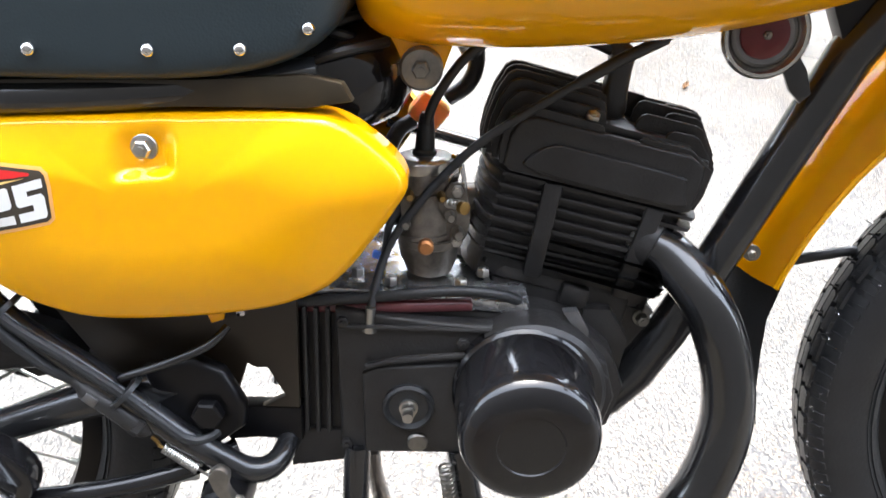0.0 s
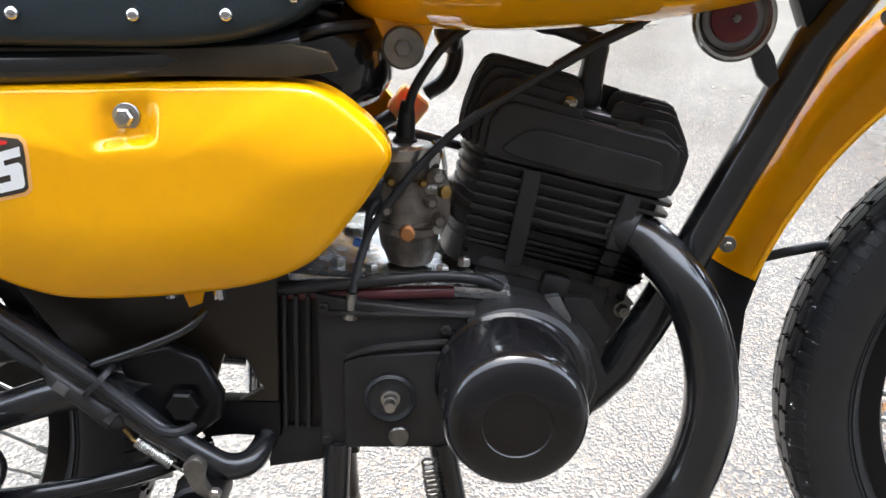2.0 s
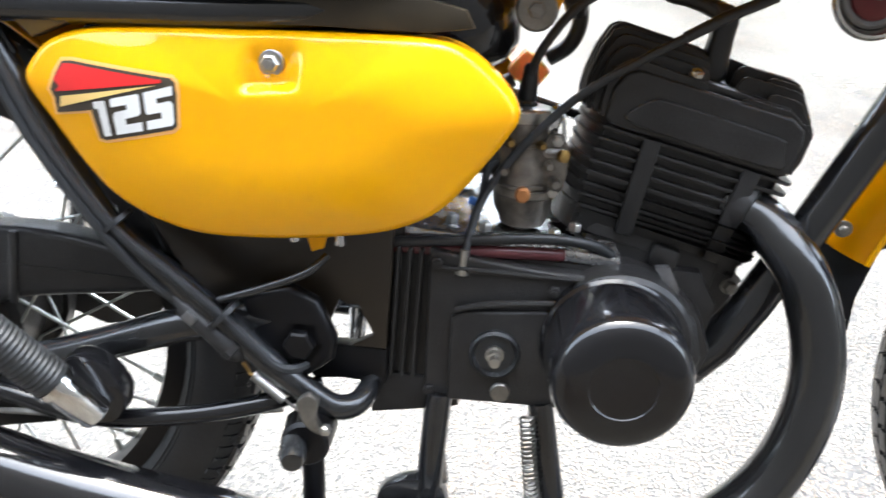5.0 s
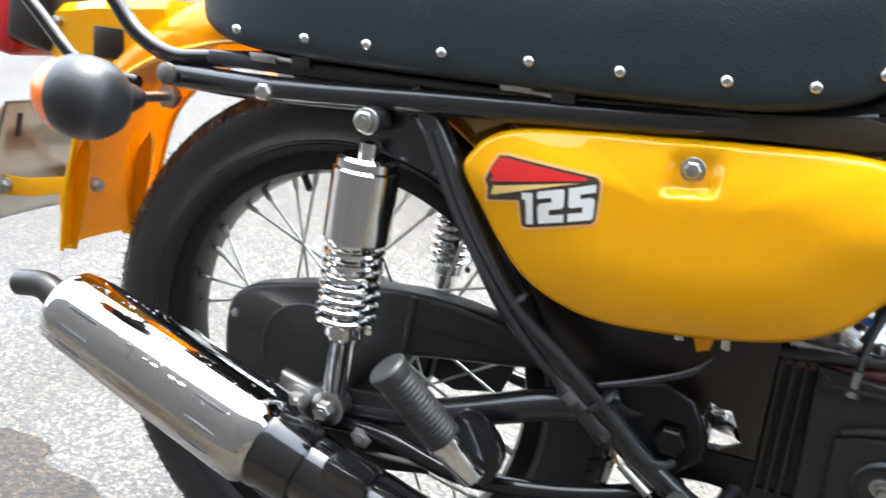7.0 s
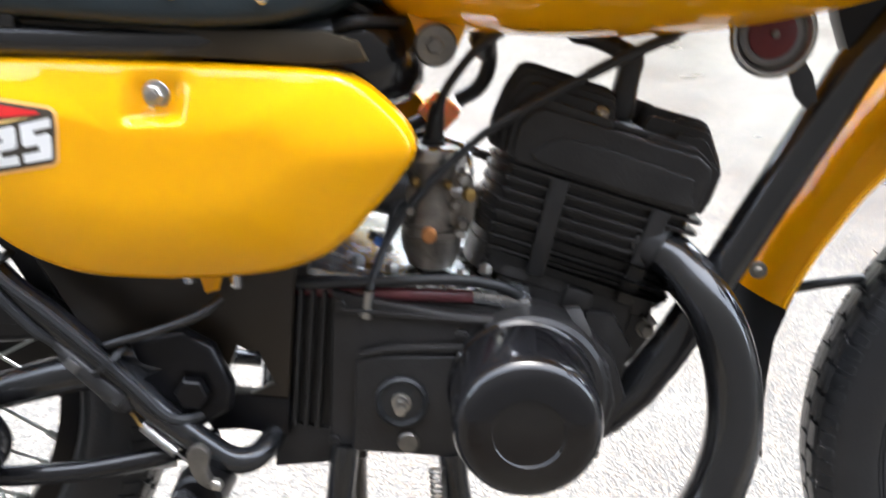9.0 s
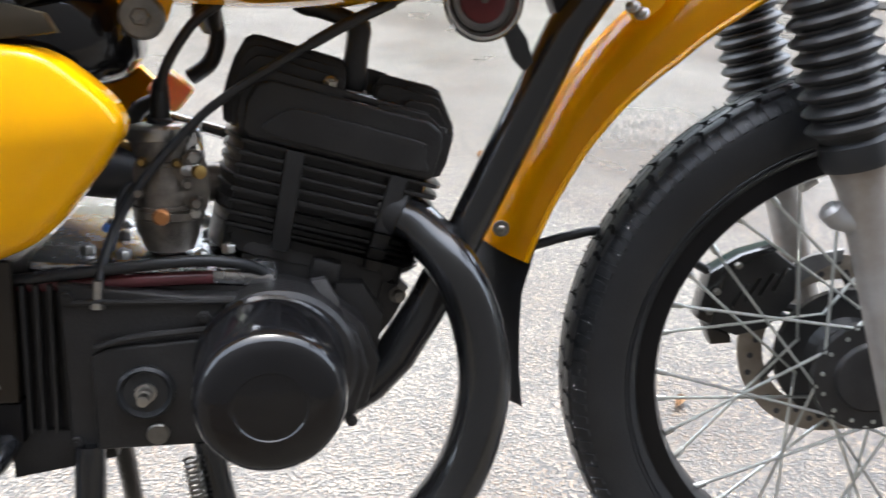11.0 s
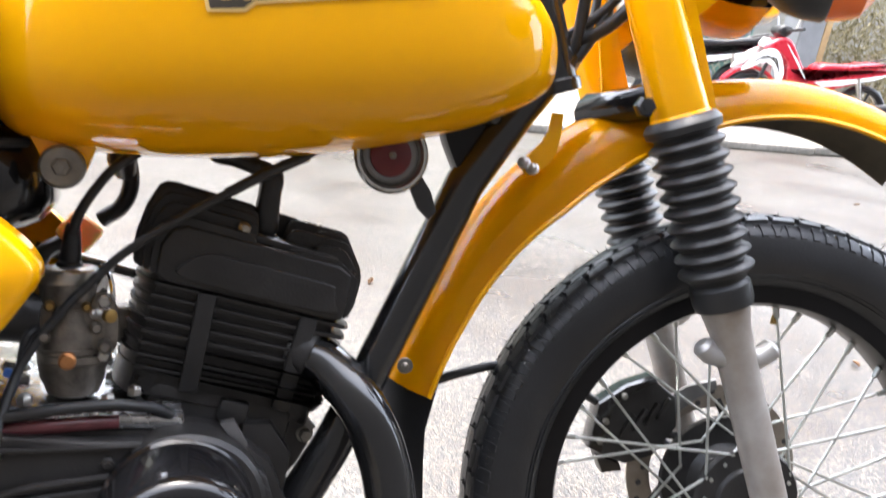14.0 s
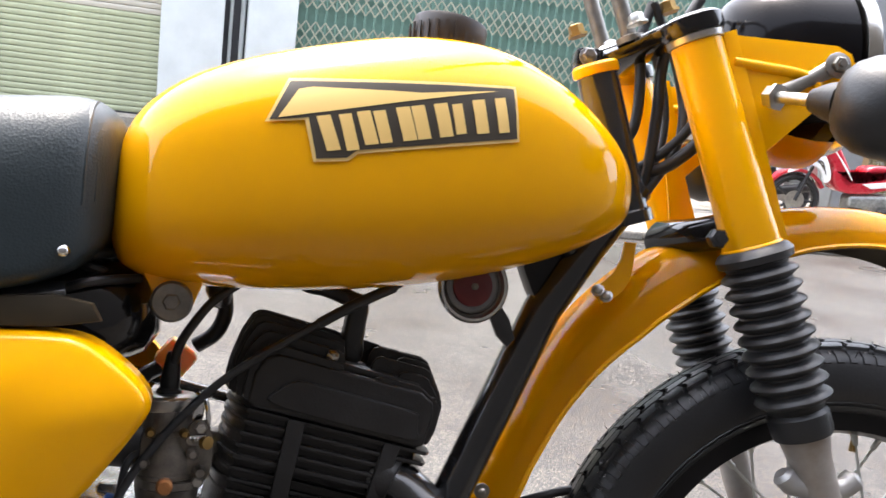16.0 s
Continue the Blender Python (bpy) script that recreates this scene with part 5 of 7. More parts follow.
# the number 125 in block figures, rising to the front
FIGURES = {
    "1": ([(0.0, 0.8), (0.0, 1.0), (0.86, 1.0), (0.9, 0.96), (0.9, 0.0), (0.3, 0.0), (0.3, 0.8)], [(-0.4050, 0.5635), (-0.3945, 0.5655), (-0.3915, 0.5395), (-0.4015, 0.537)]),
    "2": ([(0.0, 0.95), (0.06, 1.0), (0.94, 1.0), (1.0, 0.94), (1.0, 0.5), (0.92, 0.42), (0.44, 0.4), (0.44, 0.24), (1.0, 0.24), (1.0, 0.0), (0.0, 0.0), (0.0, 0.52), (0.1, 0.62), (0.54, 0.64), (0.54, 0.77), (0.0, 0.77)], [(-0.3918, 0.567), (-0.3697, 0.573), (-0.3672, 0.546), (-0.3882, 0.5405)]),
    "5": ([(0.0, 1.0), (1.0, 1.0), (1.0, 0.77), (0.44, 0.77), (0.44, 0.64), (0.9, 0.64), (1.0, 0.54), (1.0, 0.08), (0.92, 0.0), (0.0, 0.0), (0.0, 0.24), (0.56, 0.24), (0.56, 0.4), (0.08, 0.4), (0.0, 0.48)], [(-0.3663, 0.574), (-0.345, 0.5808), (-0.3437, 0.5525), (-0.3637, 0.547)]),
}
for outline, quad in FIGURES.values():
    decal("figure", [lerp_quad(u, 1 - v, quad) for u, v in outline], WHITE, on_cover, near_cover, 0.0013, "white block figure", 0.006)

# tool box and air box behind the covers
part("tool_box", box((0.26, 0.2, 0.13), pose(-0.30, 0, 0.55), 0.015), SATIN_BLACK, bike, "black tool box behind the covers")
part("inner_panel", plate([(-0.49, 0.632), (-0.40, 0.643), (-0.24, 0.649), (-0.165, 0.655), (-0.14, 0.65), (-0.133, 0.638), (-0.165, 0.632), (-0.25, 0.6295), (-0.36, 0.6235), (-0.43, 0.6155), (-0.458, 0.603)], -0.126, -0.112, 0.002), PANEL_SHADE, bike, "inner panel under the seat, its shade put into a dark colour")
part("panel_corner", plate([(-0.486, 0.6305), (-0.435, 0.637), (-0.385, 0.628), (-0.43, 0.6165), (-0.456, 0.6045)], -0.1285, -0.124, 0.001), AMBER, bike, "corner of the inner panel, amber from shade put into its yellow")
air = part("air_box", skin([[Vector((x, y, z)) for y, z in section(w, z0, z1, 3.0, 20)] for x, w, z0, z1 in ((-0.26, 0.085, 0.59, 0.68), (-0.18, 0.085, 0.588, 0.685), (-0.135, 0.075, 0.592, 0.68), (-0.108, 0.05, 0.605, 0.668), (-0.098, 0.025, 0.62, 0.65))]), GLOSS_BLACK, bike, "gloss black air filter drum")
for k, (a, b) in enumerate((((-0.2, -0.06, 0.66), (-0.12, -0.03, 0.69)), ((-0.19, -0.07, 0.645), (-0.115, -0.05, 0.668)), ((-0.17, -0.05, 0.675), (-0.125, -0.02, 0.66)))):
    part("wire", tube([a, ((a[0] + b[0]) / 2, a[1] - 0.012, (a[2] + b[2]) / 2 + 0.006), b], 0.004, 8, True, 5), RUBBER, bike, "black wiring")

# ---- engine ----
HEAD_TILT = 12.0
CYL = pose(0.030, 0.03, 0.402, 0, HEAD_TILT)  # along the cylinder from the crankcase mouth


def rear_at(y, grow=0.0):
    """How far a fin reaches back at y: the block's corners are rounded off."""
    return -float(np.interp(abs(y), [0.0, 0.02, 0.035, 0.046, 0.053, 0.058], [0.1055, 0.104, 0.1, 0.0945, 0.09, 0.083])) - grow


def fore_at(y, grow=0.0):
    return float(np.interp(abs(y), [0.0, 0.03, 0.048, 0.058], [0.0975, 0.096, 0.092, 0.0845])) + grow


def slab(z0, z1, grow=0.0, bevel=0.0015):
    """A slab across the cylinder with cut corners."""
    ys = [-0.058 - grow, -0.052, -0.045, -0.035, -0.02, 0.0, 0.02, 0.035, 0.045, 0.052, 0.058 + grow]
    plan = [(rear_at(y, grow), y) for y in ys] + [(fore_at(y, grow), y) for y in ys[::-1]]
    bm = bmesh.new()
    low = [bm.verts.new((x, y, z0)) for x, y in plan]
    top = [bm.verts.new((x, y, z1)) for x, y in plan]
    bm.faces.new(low[::-1])
    bm.faces.new(top)
    for i in range(len(plan)):
        bm.faces.new((low[i], low[(i + 1) % len(plan)], top[(i + 1) % len(plan)], top[i]))
    if bevel:
        bm.normal_update()
        rim = [e for e in bm.edges if abs(e.verts[0].co.z - e.verts[1].co.z) < 1e-6]
        bmesh.ops.bevel(bm, geom=rim, offset=bevel, segments=2, affect="EDGES", profile=0.6)
    return bm


cylinder = part("cylinder", slab(0.05, 0.152, -0.0125, 0), SATIN_BLACK, bike, "black finned engine cylinder", m=CYL)
for k in range(10):
    h = 0.052 + k * 0.0103
    part("cooling_fin", slab(h - 0.0019, h + 0.0019, -0.007 * max(0, 2 - k) - 0.004 - 0.0005 * (9 - k)), SATIN_BLACK, cylinder, m=CYL @ pose(0.004, 0, 0))
part("cylinder_base", box((0.128, 0.096, 0.05), CYL @ pose(0.002, 0, 0.037), 0.008), SATIN_BLACK, cylinder)
for x, lean in ((-0.0335, -4), (0.0525, 2)):
    part("fin_post", box((0.0165, 0.008, 0.088), CYL @ pose(x, -0.0525, 0.103, 0, lean), 0.003), SATIN_BLACK, cylinder)
part("cylinder_foot", box((0.026, 0.014, 0.02), CYL @ pose(0.012, -0.05, 0.05), 0.004), SATIN_BLACK, cylinder)
for y in (-0.046, 0.046):
    part("exhaust_stud", lathe([(0, 0.0075), (0.007, 0.0075), (0.008, 0.0045), (0.018, 0.0045), (0.019, 0)], CYL @ Vector((0.088, y * 0.6, 0.082)), CYL.to_3x3() @ Vector((1, 0, 0)), 8), SPRING_GREY, cylinder, "dull exhaust flange nut")

# head: a cored block, a near face with a raised panel, and fins that run fore and aft with a valley for the plug
head = part("cylinder_head", slab(0.153, 0.196, -0.006, 0.005), SATIN_BLACK, bike, "black square finned cylinder head", m=CYL)
part("head_face", plate([(-0.083, 0.153), (-0.0845, 0.178), (-0.079, 0.193), (-0.068, 0.1985), (0.066, 0.1985), (0.0795, 0.192), (0.083, 0.18), (0.082, 0.152), (0.076, 0.149), (-0.076, 0.149)], -0.058, -0.046, 0.0035, 3), SATIN_BLACK, head, "black cast head face", m=CYL)
part("head_panel", plate(loop2([(-0.064, 0.156), (-0.060, 0.170), (-0.050, 0.1785), (-0.034, 0.1815), (0.058, 0.1805), (0.068, 0.176), (0.071, 0.166), (0.070, 0.155), (0.0, 0.153)], 4), -0.0615, -0.057, 0.002, 3), SATIN_BLACK, head, "raised cast panel", m=CYL)
for k in range(11):
    y = -0.0525 + k * 0.0105
    a, b = rear_at(y), fore_at(y)
    top = 0.2005 + 0.0295 * (1 - (abs(y) / 0.058) ** 2.2)
    rear = [(a + 0.004, 0.153), (a + 0.0005, 0.166), (a, 0.182), (a + 0.0025, (0.182 + top) / 2), (a + 0.008, top - 0.006), (a + 0.0135, top - 0.0012), (a + 0.021, top), (-0.016, top - 0.001), (-0.0105, top - 0.0035), (-0.008, top - 0.01), (-0.008, 0.19), (-0.02, 0.155)]
    if y > 0.01:
        rear[-5:] = [(-0.006, top - 0.0015), (0.03, top - 0.0025), (0.03, 0.19)]
    part("head_fin", plate(rear, y - 0.0019, y + 0.0019, 0.0008, 1), SATIN_BLACK, head, m=CYL)
    start = 0.019 if k % 2 == 0 else 0.043
    fore = [(start, 0.19), (start, top - 0.012), (start + 0.0025, top - 0.006), (start + 0.007, top - 0.0035), (b - 0.026, top - 0.003), (b - 0.02, top - 0.005), (b - 0.0005, max(0.19, top - 0.03)), (b, 0.187), (b, 0.165), (b - 0.003, 0.153), (start + 0.02, 0.155)]
    part("head_fin", plate(fore, y - 0.0019, y + 0.0019, 0.0008, 1), SATIN_BLACK, head, m=CYL)
part("head_deck", box((0.148, 0.1, 0.01), CYL @ pose(-0.006, 0.004, 0.2005), 0.004), SATIN_BLACK, head)
bolt("head_bolt", CYL @ Vector((-0.0215, -0.046, 0.205)), 0.006, head, STEEL, CYL.to_3x3() @ Vector((0, -0.5, 0.8)), 0.007)
part("plug_seat", lathe([(0.196, 0.013), (0.206, 0.013), (0.208, 0.0105), (0.216, 0.0105), (0.216, 0)], CYL @ Vector((0.004, -0.004, 0)), CYL.to_3x3() @ Vector((0, 0, 1)), 6), SATIN_BLACK, head, "black spark plug hexagon")
cap_rows = [(0.0742, 0.602, 0.0105), (0.0748, 0.607, 0.0118), (0.0752, 0.622, 0.0112), (0.077, 0.640, 0.0104), (0.0782, 0.651, 0.0108), (0.0775, 0.660, 0.0102), (0.0725, 0.666, 0.0085), (0.066, 0.6675, 0.0062)]
part("plug_cap", skin([[Vector((x + r * c * 1.0, 0.022 + r * d * 1.05, z + r * c * 0.1)) for c, d in section(1.0, -1.0, 1.0, 3.2, 20)] for x, z, r in cap_rows]), RUBBER, bike, "black rubber spark plug cap")
part("plug_lead", tube([(0.074, 0.022, 0.660), (0.058, 0.024, 0.6655), (0.043, 0.026, 0.669), (0.03, 0.028, 0.672), (0.018, 0.03, 0.681), (0.0, 0.03, 0.695)], [0.0085, 0.0078, 0.0072, 0.0085, 0.0085, 0.007], 12, True, 4), RUBBER, bike, "black spark plug lead")

CASE = [(-0.195, 0.455), (-0.15, 0.458), (-0.06, 0.446), (0.02, 0.444), (0.055, 0.435), (0.085, 0.41), (0.10, 0.375), (0.09, 0.335), (0.06, 0.315), (0.0, 0.312), (-0.15, 0.308), (-0.195, 0.315)]
crank = part("crankcase", plate(CASE, -0.055, 0.075, 0.006), SATIN_BLACK, bike, "black painted two-stroke crankcase")
part("engine_cover", plate([(-0.155, 0.45), (-0.06, 0.441), (0.02, 0.439), (0.05, 0.43), (0.078, 0.408), (0.088, 0.375), (0.078, 0.335), (0.05, 0.318), (-0.05, 0.316), (-0.15, 0.312)], -0.072, -0.053, 0.004, 3), SATIN_BLACK, crank, "black right engine cover")
part("clutch_panel", plate([(-0.131, 0.393), (-0.12, 0.4), (-0.05, 0.407), (-0.03, 0.408), (-0.03, 0.316), (-0.129, 0.313)], -0.079, -0.071, 0.003, 3), SATIN_BLACK, crank, "black raised cover panel")
part("cover_ridge", tube([(-0.15, -0.0735, 0.436), (-0.06, -0.0735, 0.437), (0.01, -0.0735, 0.436), (0.05, -0.0735, 0.424), (0.078, -0.0735, 0.395)], 0.0025, 8, True, 5), SATIN_BLACK, crank)
part("panel_ridge", tube([(-0.128, -0.079, 0.401), (-0.1, -0.079, 0.409), (-0.05, -0.079, 0.415), (-0.03, -0.079, 0.416)], 0.003, 8, True, 4), SATIN_BLACK, crank)
drum = part("flywheel_cover", lathe([(0.05, 0.061), (0.085, 0.061), (0.088, 0.0585), (0.138, 0.0575), (0.150, 0.0562), (0.1565, 0.0535), (0.1605, 0.049), (0.162, 0.043), (0.1622, 0.027), (0.1613, 0.0262), (0.1613, 0.0)], (0.007, 0, 0.3855), (0, -1, 0), 64), GLOSS_BLACK, crank, "gloss black round flywheel cover")
part("cover_flange", lathe([(0.05, 0.066), (0.082, 0.066), (0.086, 0.062), (0.086, 0)], (0.012, 0, 0.383), (0, -1, 0), 48), SATIN_BLACK, crank)
part("shaft_boss", lathe([(0.07, 0.0225), (0.083, 0.0225), (0.085, 0.02), (0.081, 0.017), (0.081, 0)], (-0.0905, 0, 0.3635), (0, -1, 0), 28), RUBBER, crank, "black shaft seal boss")
part("kick_shaft", lathe([(0.08, 0.0082), (0.084, 0.0082), (0.084, 0.0062), (0.091, 0.0062), (0.091, 0.0046), (0.099, 0.0046), (0.1, 0)], (-0.0905, 0, 0.3635), (0, -1, 0), 16), STEEL, crank, "bare splined steel shaft")
part("drain_plug", lathe([(0.07, 0.0092), (0.0815, 0.0092), (0.083, 0.008), (0.083, 0)], (-0.082, 0, 0.3268), (0, -1, 0), 20), SPRING_GREY, crank, "dull steel plug")
for x, z in ((-0.046, 0.424), (-0.148, 0.44), (-0.145, 0.318), (0.075, 0.33)):
    bolt("case_screw", (x, -0.072, z), 0.0055, crank, SATIN_BLACK, height=0.004)
for x in (-0.19, -0.182, -0.172, -0.162):
    part("case_rib", box((0.004, 0.012, 0.125), pose(x, -0.06, 0.385), 0.0015), SATIN_BLACK, crank)
part("engine_plate", plate([(0.065, 0.446), (0.078, 0.4475), (0.113, 0.437), (0.127, 0.424), (0.123, 0.41), (0.1137, 0.3933), (0.0919, 0.3655), (0.08, 0.372)], -0.006, 0.002, 0.002), SATIN_BLACK, crank, "black front engine mount plate")
bolt("engine_bolt", (0.1195, -0.006, 0.4215), 0.006, crank, SPRING_GREY, height=0.008, washer=0.008)
bolt("engine_bolt", (0.1, -0.006, 0.395), 0.0045, crank, SATIN_BLACK, height=0.004)
part("mount_lug", plate([(0.072, 0.4525), (0.09, 0.4515), (0.118, 0.441), (0.129, 0.429), (0.125, 0.425), (0.112, 0.4345), (0.076, 0.446)], -0.012, 0.004, 0.002), DULL_ALLOY, crank, "bare alloy lug")
part("crankcase_front", plate([(0.06, 0.44), (0.085, 0.44), (0.105, 0.41), (0.1, 0.37), (0.085, 0.335), (0.05, 0.315)], -0.03, 0.07, 0.006), SATIN_BLACK, crank)
part("gearbox_rear", plate([(-0.185, 0.452), (-0.245, 0.446), (-0.252, 0.418), (-0.2, 0.416), (-0.186, 0.405)], -0.05, 0.06, 0.004), SATIN_BLACK, crank)
part("gearbox_foot", plate([(-0.27, 0.352), (-0.185, 0.3525), (-0.185, 0.318), (-0.224, 0.3195), (-0.25, 0.316)], -0.073, -0.055, 0.003), RIM_BLACK, crank)
part("crankcase_foot", plate([(-0.2, 0.325), (-0.12, 0.32), (-0.1174, 0.2958), (-0.1525, 0.288), (-0.1979, 0.2796)], -0.06, 0.02, 0.004), SATIN_BLACK, crank, "black crankcase foot")
part("cover_gap_chrome", plate([(0.038, 0.45), (0.05, 0.452), (0.062, 0.432), (0.06, 0.42)], -0.06, -0.05, 0.001), DULL_ALLOY, crank, "polished band")
part("crankcase_top", box((0.19, 0.21, 0.012), pose(-0.085, 0.05, 0.459, 3, 3), 0.004), WET_ALLOY, crank, "bare alloy crankcase top")
for x, y in ((-0.13, 0.06), (-0.03, 0.05), (-0.06, 0.09)):
    part("top_boss", lathe([(0, 0.014), (0.008, 0.0135), (0.012, 0.01), (0.012, 0)], (x, y, 0.462), (0, 0, 1), 18), WET_ALLOY, crank)
part("choke_lever", plate([(-0.066, 0.53), (-0.058, 0.532), (-0.054, 0.56), (-0.05, 0.572), (-0.058, 0.574), (-0.064, 0.555)], -0.016, -0.013, 0.001), CHROME, crank, "bright choke lever")
for x, y in ((-0.14, -0.03), (-0.11, -0.045), (-0.05, -0.045), (-0.03, -0.02), (-0.12, 0.02), (-0.05, 0.03), (-0.015, 0.01)):
    bolt("top_screw", (x, y, 0.464), 0.006, crank, STEEL, (0, 0, 1), 0.007)
part("red_hose", tube([(-0.21, -0.05, 0.443), (-0.15, -0.056, 0.446), (-0.09, -0.058, 0.45), (-0.04, -0.055, 0.452)], 0.006, 10, True, 4), MAROON, bike, "maroon hose along the crankcase")
part("clutch_cable_hose", tube([(-0.19, -0.058, 0.449), (-0.13, -0.062, 0.458), (-0.06, -0.062, 0.467), (-0.02, -0.06, 0.465), (0.0, -0.05, 0.455)], 0.0048, 10, True, 5), RUBBER, bike, "black hose")
part("cable_adjuster", lathe([(0, 0.0065), (0.005, 0.0065), (0.006, 0.0042), (0.022, 0.0042), (0.023, 0)], (-0.126, -0.07, 0.431), (0.05, 0, 1), 12), STEEL, bike, "steel cable adjuster")
part("clutch_cable", tube([(-0.1255, -0.07, 0.447), (-0.1225, -0.06, 0.466), (-0.1125, -0.043, 0.497), (-0.0905, -0.038, 0.5325), (-0.057, -0.035, 0.572), (-0.033, -0.035, 0.594), (0.0015, -0.036, 0.6185), (0.0375, -0.036, 0.642), (0.067, -0.035, 0.66), (0.096, -0.033, 0.675), (0.13, -0.02, 0.695)], 0.0038, 10, True, 6), RUBBER, bike, "black clutch cable")
part("cable_sleeve", tube([(0.034, -0.036, 0.6398), (0.067, -0.035, 0.66), (0.1, -0.033, 0.677)], [0.0048, 0.005, 0.0048], 10, True, 4), RUBBER, bike, "black rubber sleeve on the clutch cable")

# carburettor
carb = part("carburettor", lathe([(0, 0.019), (0.01, 0.024), (0.022, 0.0255), (0.05, 0.025), (0.058, 0.022), (0.07, 0.021), (0.09, 0.0205), (0.094, 0.0205), (0.094, 0)], (-0.0795, -0.012, 0.47), (-0.06, 0, 1), 24), CARB, bike, "cast alloy carburettor with brass fittings")
part("carb_top", lathe([(0, 0.0105), (0.003, 0.0105), (0.005, 0.0085), (0.018, 0.0078), (0.033, 0.006), (0.036, 0.0045), (0.036, 0)], (-0.0855, -0.006, 0.569), (0.03, 0, 1), 24), RUBBER, carb, "black rubber cable boot")
part("carb_cap", lathe([(-0.02, 0.0195), (-0.02, 0.0222), (-0.003, 0.0226), (-0.002, 0.0245), (0.0, 0.0252), (0.007, 0.0252), (0.009, 0.0235), (0.0105, 0.018), (0.0105, 0)], (-0.0855, -0.008, 0.559), (-0.06, 0, 1), 40), STEEL, carb, "bright alloy screw cap")
part("float_bowl", lathe([(-0.016, 0.0), (-0.016, 0.012), (-0.012, 0.02), (0.0, 0.0242), (0.014, 0.025), (0.016, 0.0285), (0.022, 0.0285), (0.022, 0)], (-0.078, -0.014, 0.478), (0, 0, 1), 24), CARB, carb, "dull alloy float bowl")
part("intake", tube([(-0.085, 0.015, 0.52), (-0.04, 0.03, 0.515)], [0.017, 0.018], 18), CARB, carb)
part("inlet_bell", tube([(-0.10, -0.005, 0.525), (-0.14, 0, 0.53), (-0.16, 0, 0.55)], [0.022, 0.026, 0.03], 18), RUBBER, carb, "black rubber inlet bell")
part("jet_plug", lathe([(0, 0.0068), (0.006, 0.0068), (0.008, 0.005), (0.008, 0)], (-0.081, -0.0385, 0.498), (0, -1, 0), 16), COPPER, carb, "brass jet plug")
for x, z, r in ((-0.062, 0.523, 0.005), (-0.07, 0.54, 0.004), (-0.1, 0.515, 0.005), (-0.097, 0.54, 0.0045), (-0.055, 0.508, 0.006)):
    part("carb_screw", lathe([(0, r), (0.012, r), (0.016, r * 0.6), (0.016, 0)], (x, -0.028, z), (0.1, -1, 0.1), 8), BRASS if r < 0.005 else CARB, carb)
part("carb_flange", plate(loop2([(-0.066, 0.545), (-0.052, 0.55), (-0.045, 0.53), (-0.046, 0.505), (-0.056, 0.495), (-0.067, 0.505)], 3), -0.028, -0.022, 0.002), CARB, carb, "stained alloy flange")
for x, z in ((-0.056, 0.545), (-0.055, 0.5)):
    bolt("flange_nut", (x, -0.028, z), 0.0052, carb, STEEL, height=0.007)
spring("idle_spring", (-0.064, -0.03, 0.534), (-0.052, -0.046, 0.538), 0.0035, 0.0009, 6, STEEL, carb, "small idle screw spring", 5)
part("idle_screw", lathe([(0, 0.0025), (0.018, 0.0025), (0.019, 0.0055), (0.024, 0.0055), (0.025, 0)], (-0.064, -0.03, 0.534), (0.6, -0.8, 0.1), 12), BRASS, carb, "brass idle screw")
part("carb_side", plate(loop2([(-0.102, 0.54), (-0.09, 0.544), (-0.07, 0.542), (-0.056, 0.53), (-0.058, 0.505), (-0.078, 0.498), (-0.098, 0.505), (-0.104, 0.525)], 3), -0.03, 0.01, 0.004), CARB, carb, "stained alloy mixing body")
part("link_rod", tube([(-0.055, -0.02, 0.515), (-0.05, -0.024, 0.54), (-0.054, -0.022, 0.566), (-0.062, -0.018, 0.572)], 0.0021, 8, True, 4), CHROME, carb, "bright bent link rod")
part("fuel_union", tube([(-0.104, -0.01, 0.545), (-0.118, -0.004, 0.55), (-0.126, 0.005, 0.546)], [0.0055, 0.006, 0.0045], 10), BRASS, carb, "brass fuel union")
part("overflow_hose", tube([(-0.082, -0.014, 0.468), (-0.083, -0.02, 0.455), (-0.09, -0.03, 0.447), (-0.11, -0.035, 0.445)], 0.0032, 8, True, 4), RUBBER, carb, "thin black overflow hose")
part("vent_hose", tube([(-0.098, -0.02, 0.525), (-0.112, -0.03, 0.515), (-0.116, -0.035, 0.49), (-0.122, -0.035, 0.468)], 0.0034, 8, True, 4), RUBBER, carb, "thin black vent hose")
part("wire_connector", box((0.012, 0.007, 0.007), pose(-0.121, -0.035, 0.486, 0, 15), 0.002), BLUE, bike, "small blue wire connector")
for k, r in ((0.03, 0.027), (0.066, 0.0225)):
    part("carb_band", lathe([(k, r - 0.002), (k + 0.001, r), (k + 0.004, r), (k + 0.005, r - 0.002)], (-0.0795, -0.012, 0.47), (-0.06, 0, 1), 24), CARB, carb)
part("far_stay", tube([(-0.125, 0.1, 0.571), (-0.082, 0.1, 0.561), (-0.041, 0.1, 0.551), (0.0, 0.1, 0.542)], 0.0065, 10), FRAME_BLACK, bike, "black stay behind the carburettor")
part("throttle_cable", tube([(-0.0848, -0.008, 0.592), (-0.0805, -0.012, 0.611), (-0.072, -0.015, 0.6286), (-0.057, -0.016, 0.6507), (-0.04, -0.016, 0.665), (-0.01, -0.016, 0.685), (0.05, -0.01, 0.70)], 0.0042, 10, True, 6), RUBBER, bike, "black throttle cable")
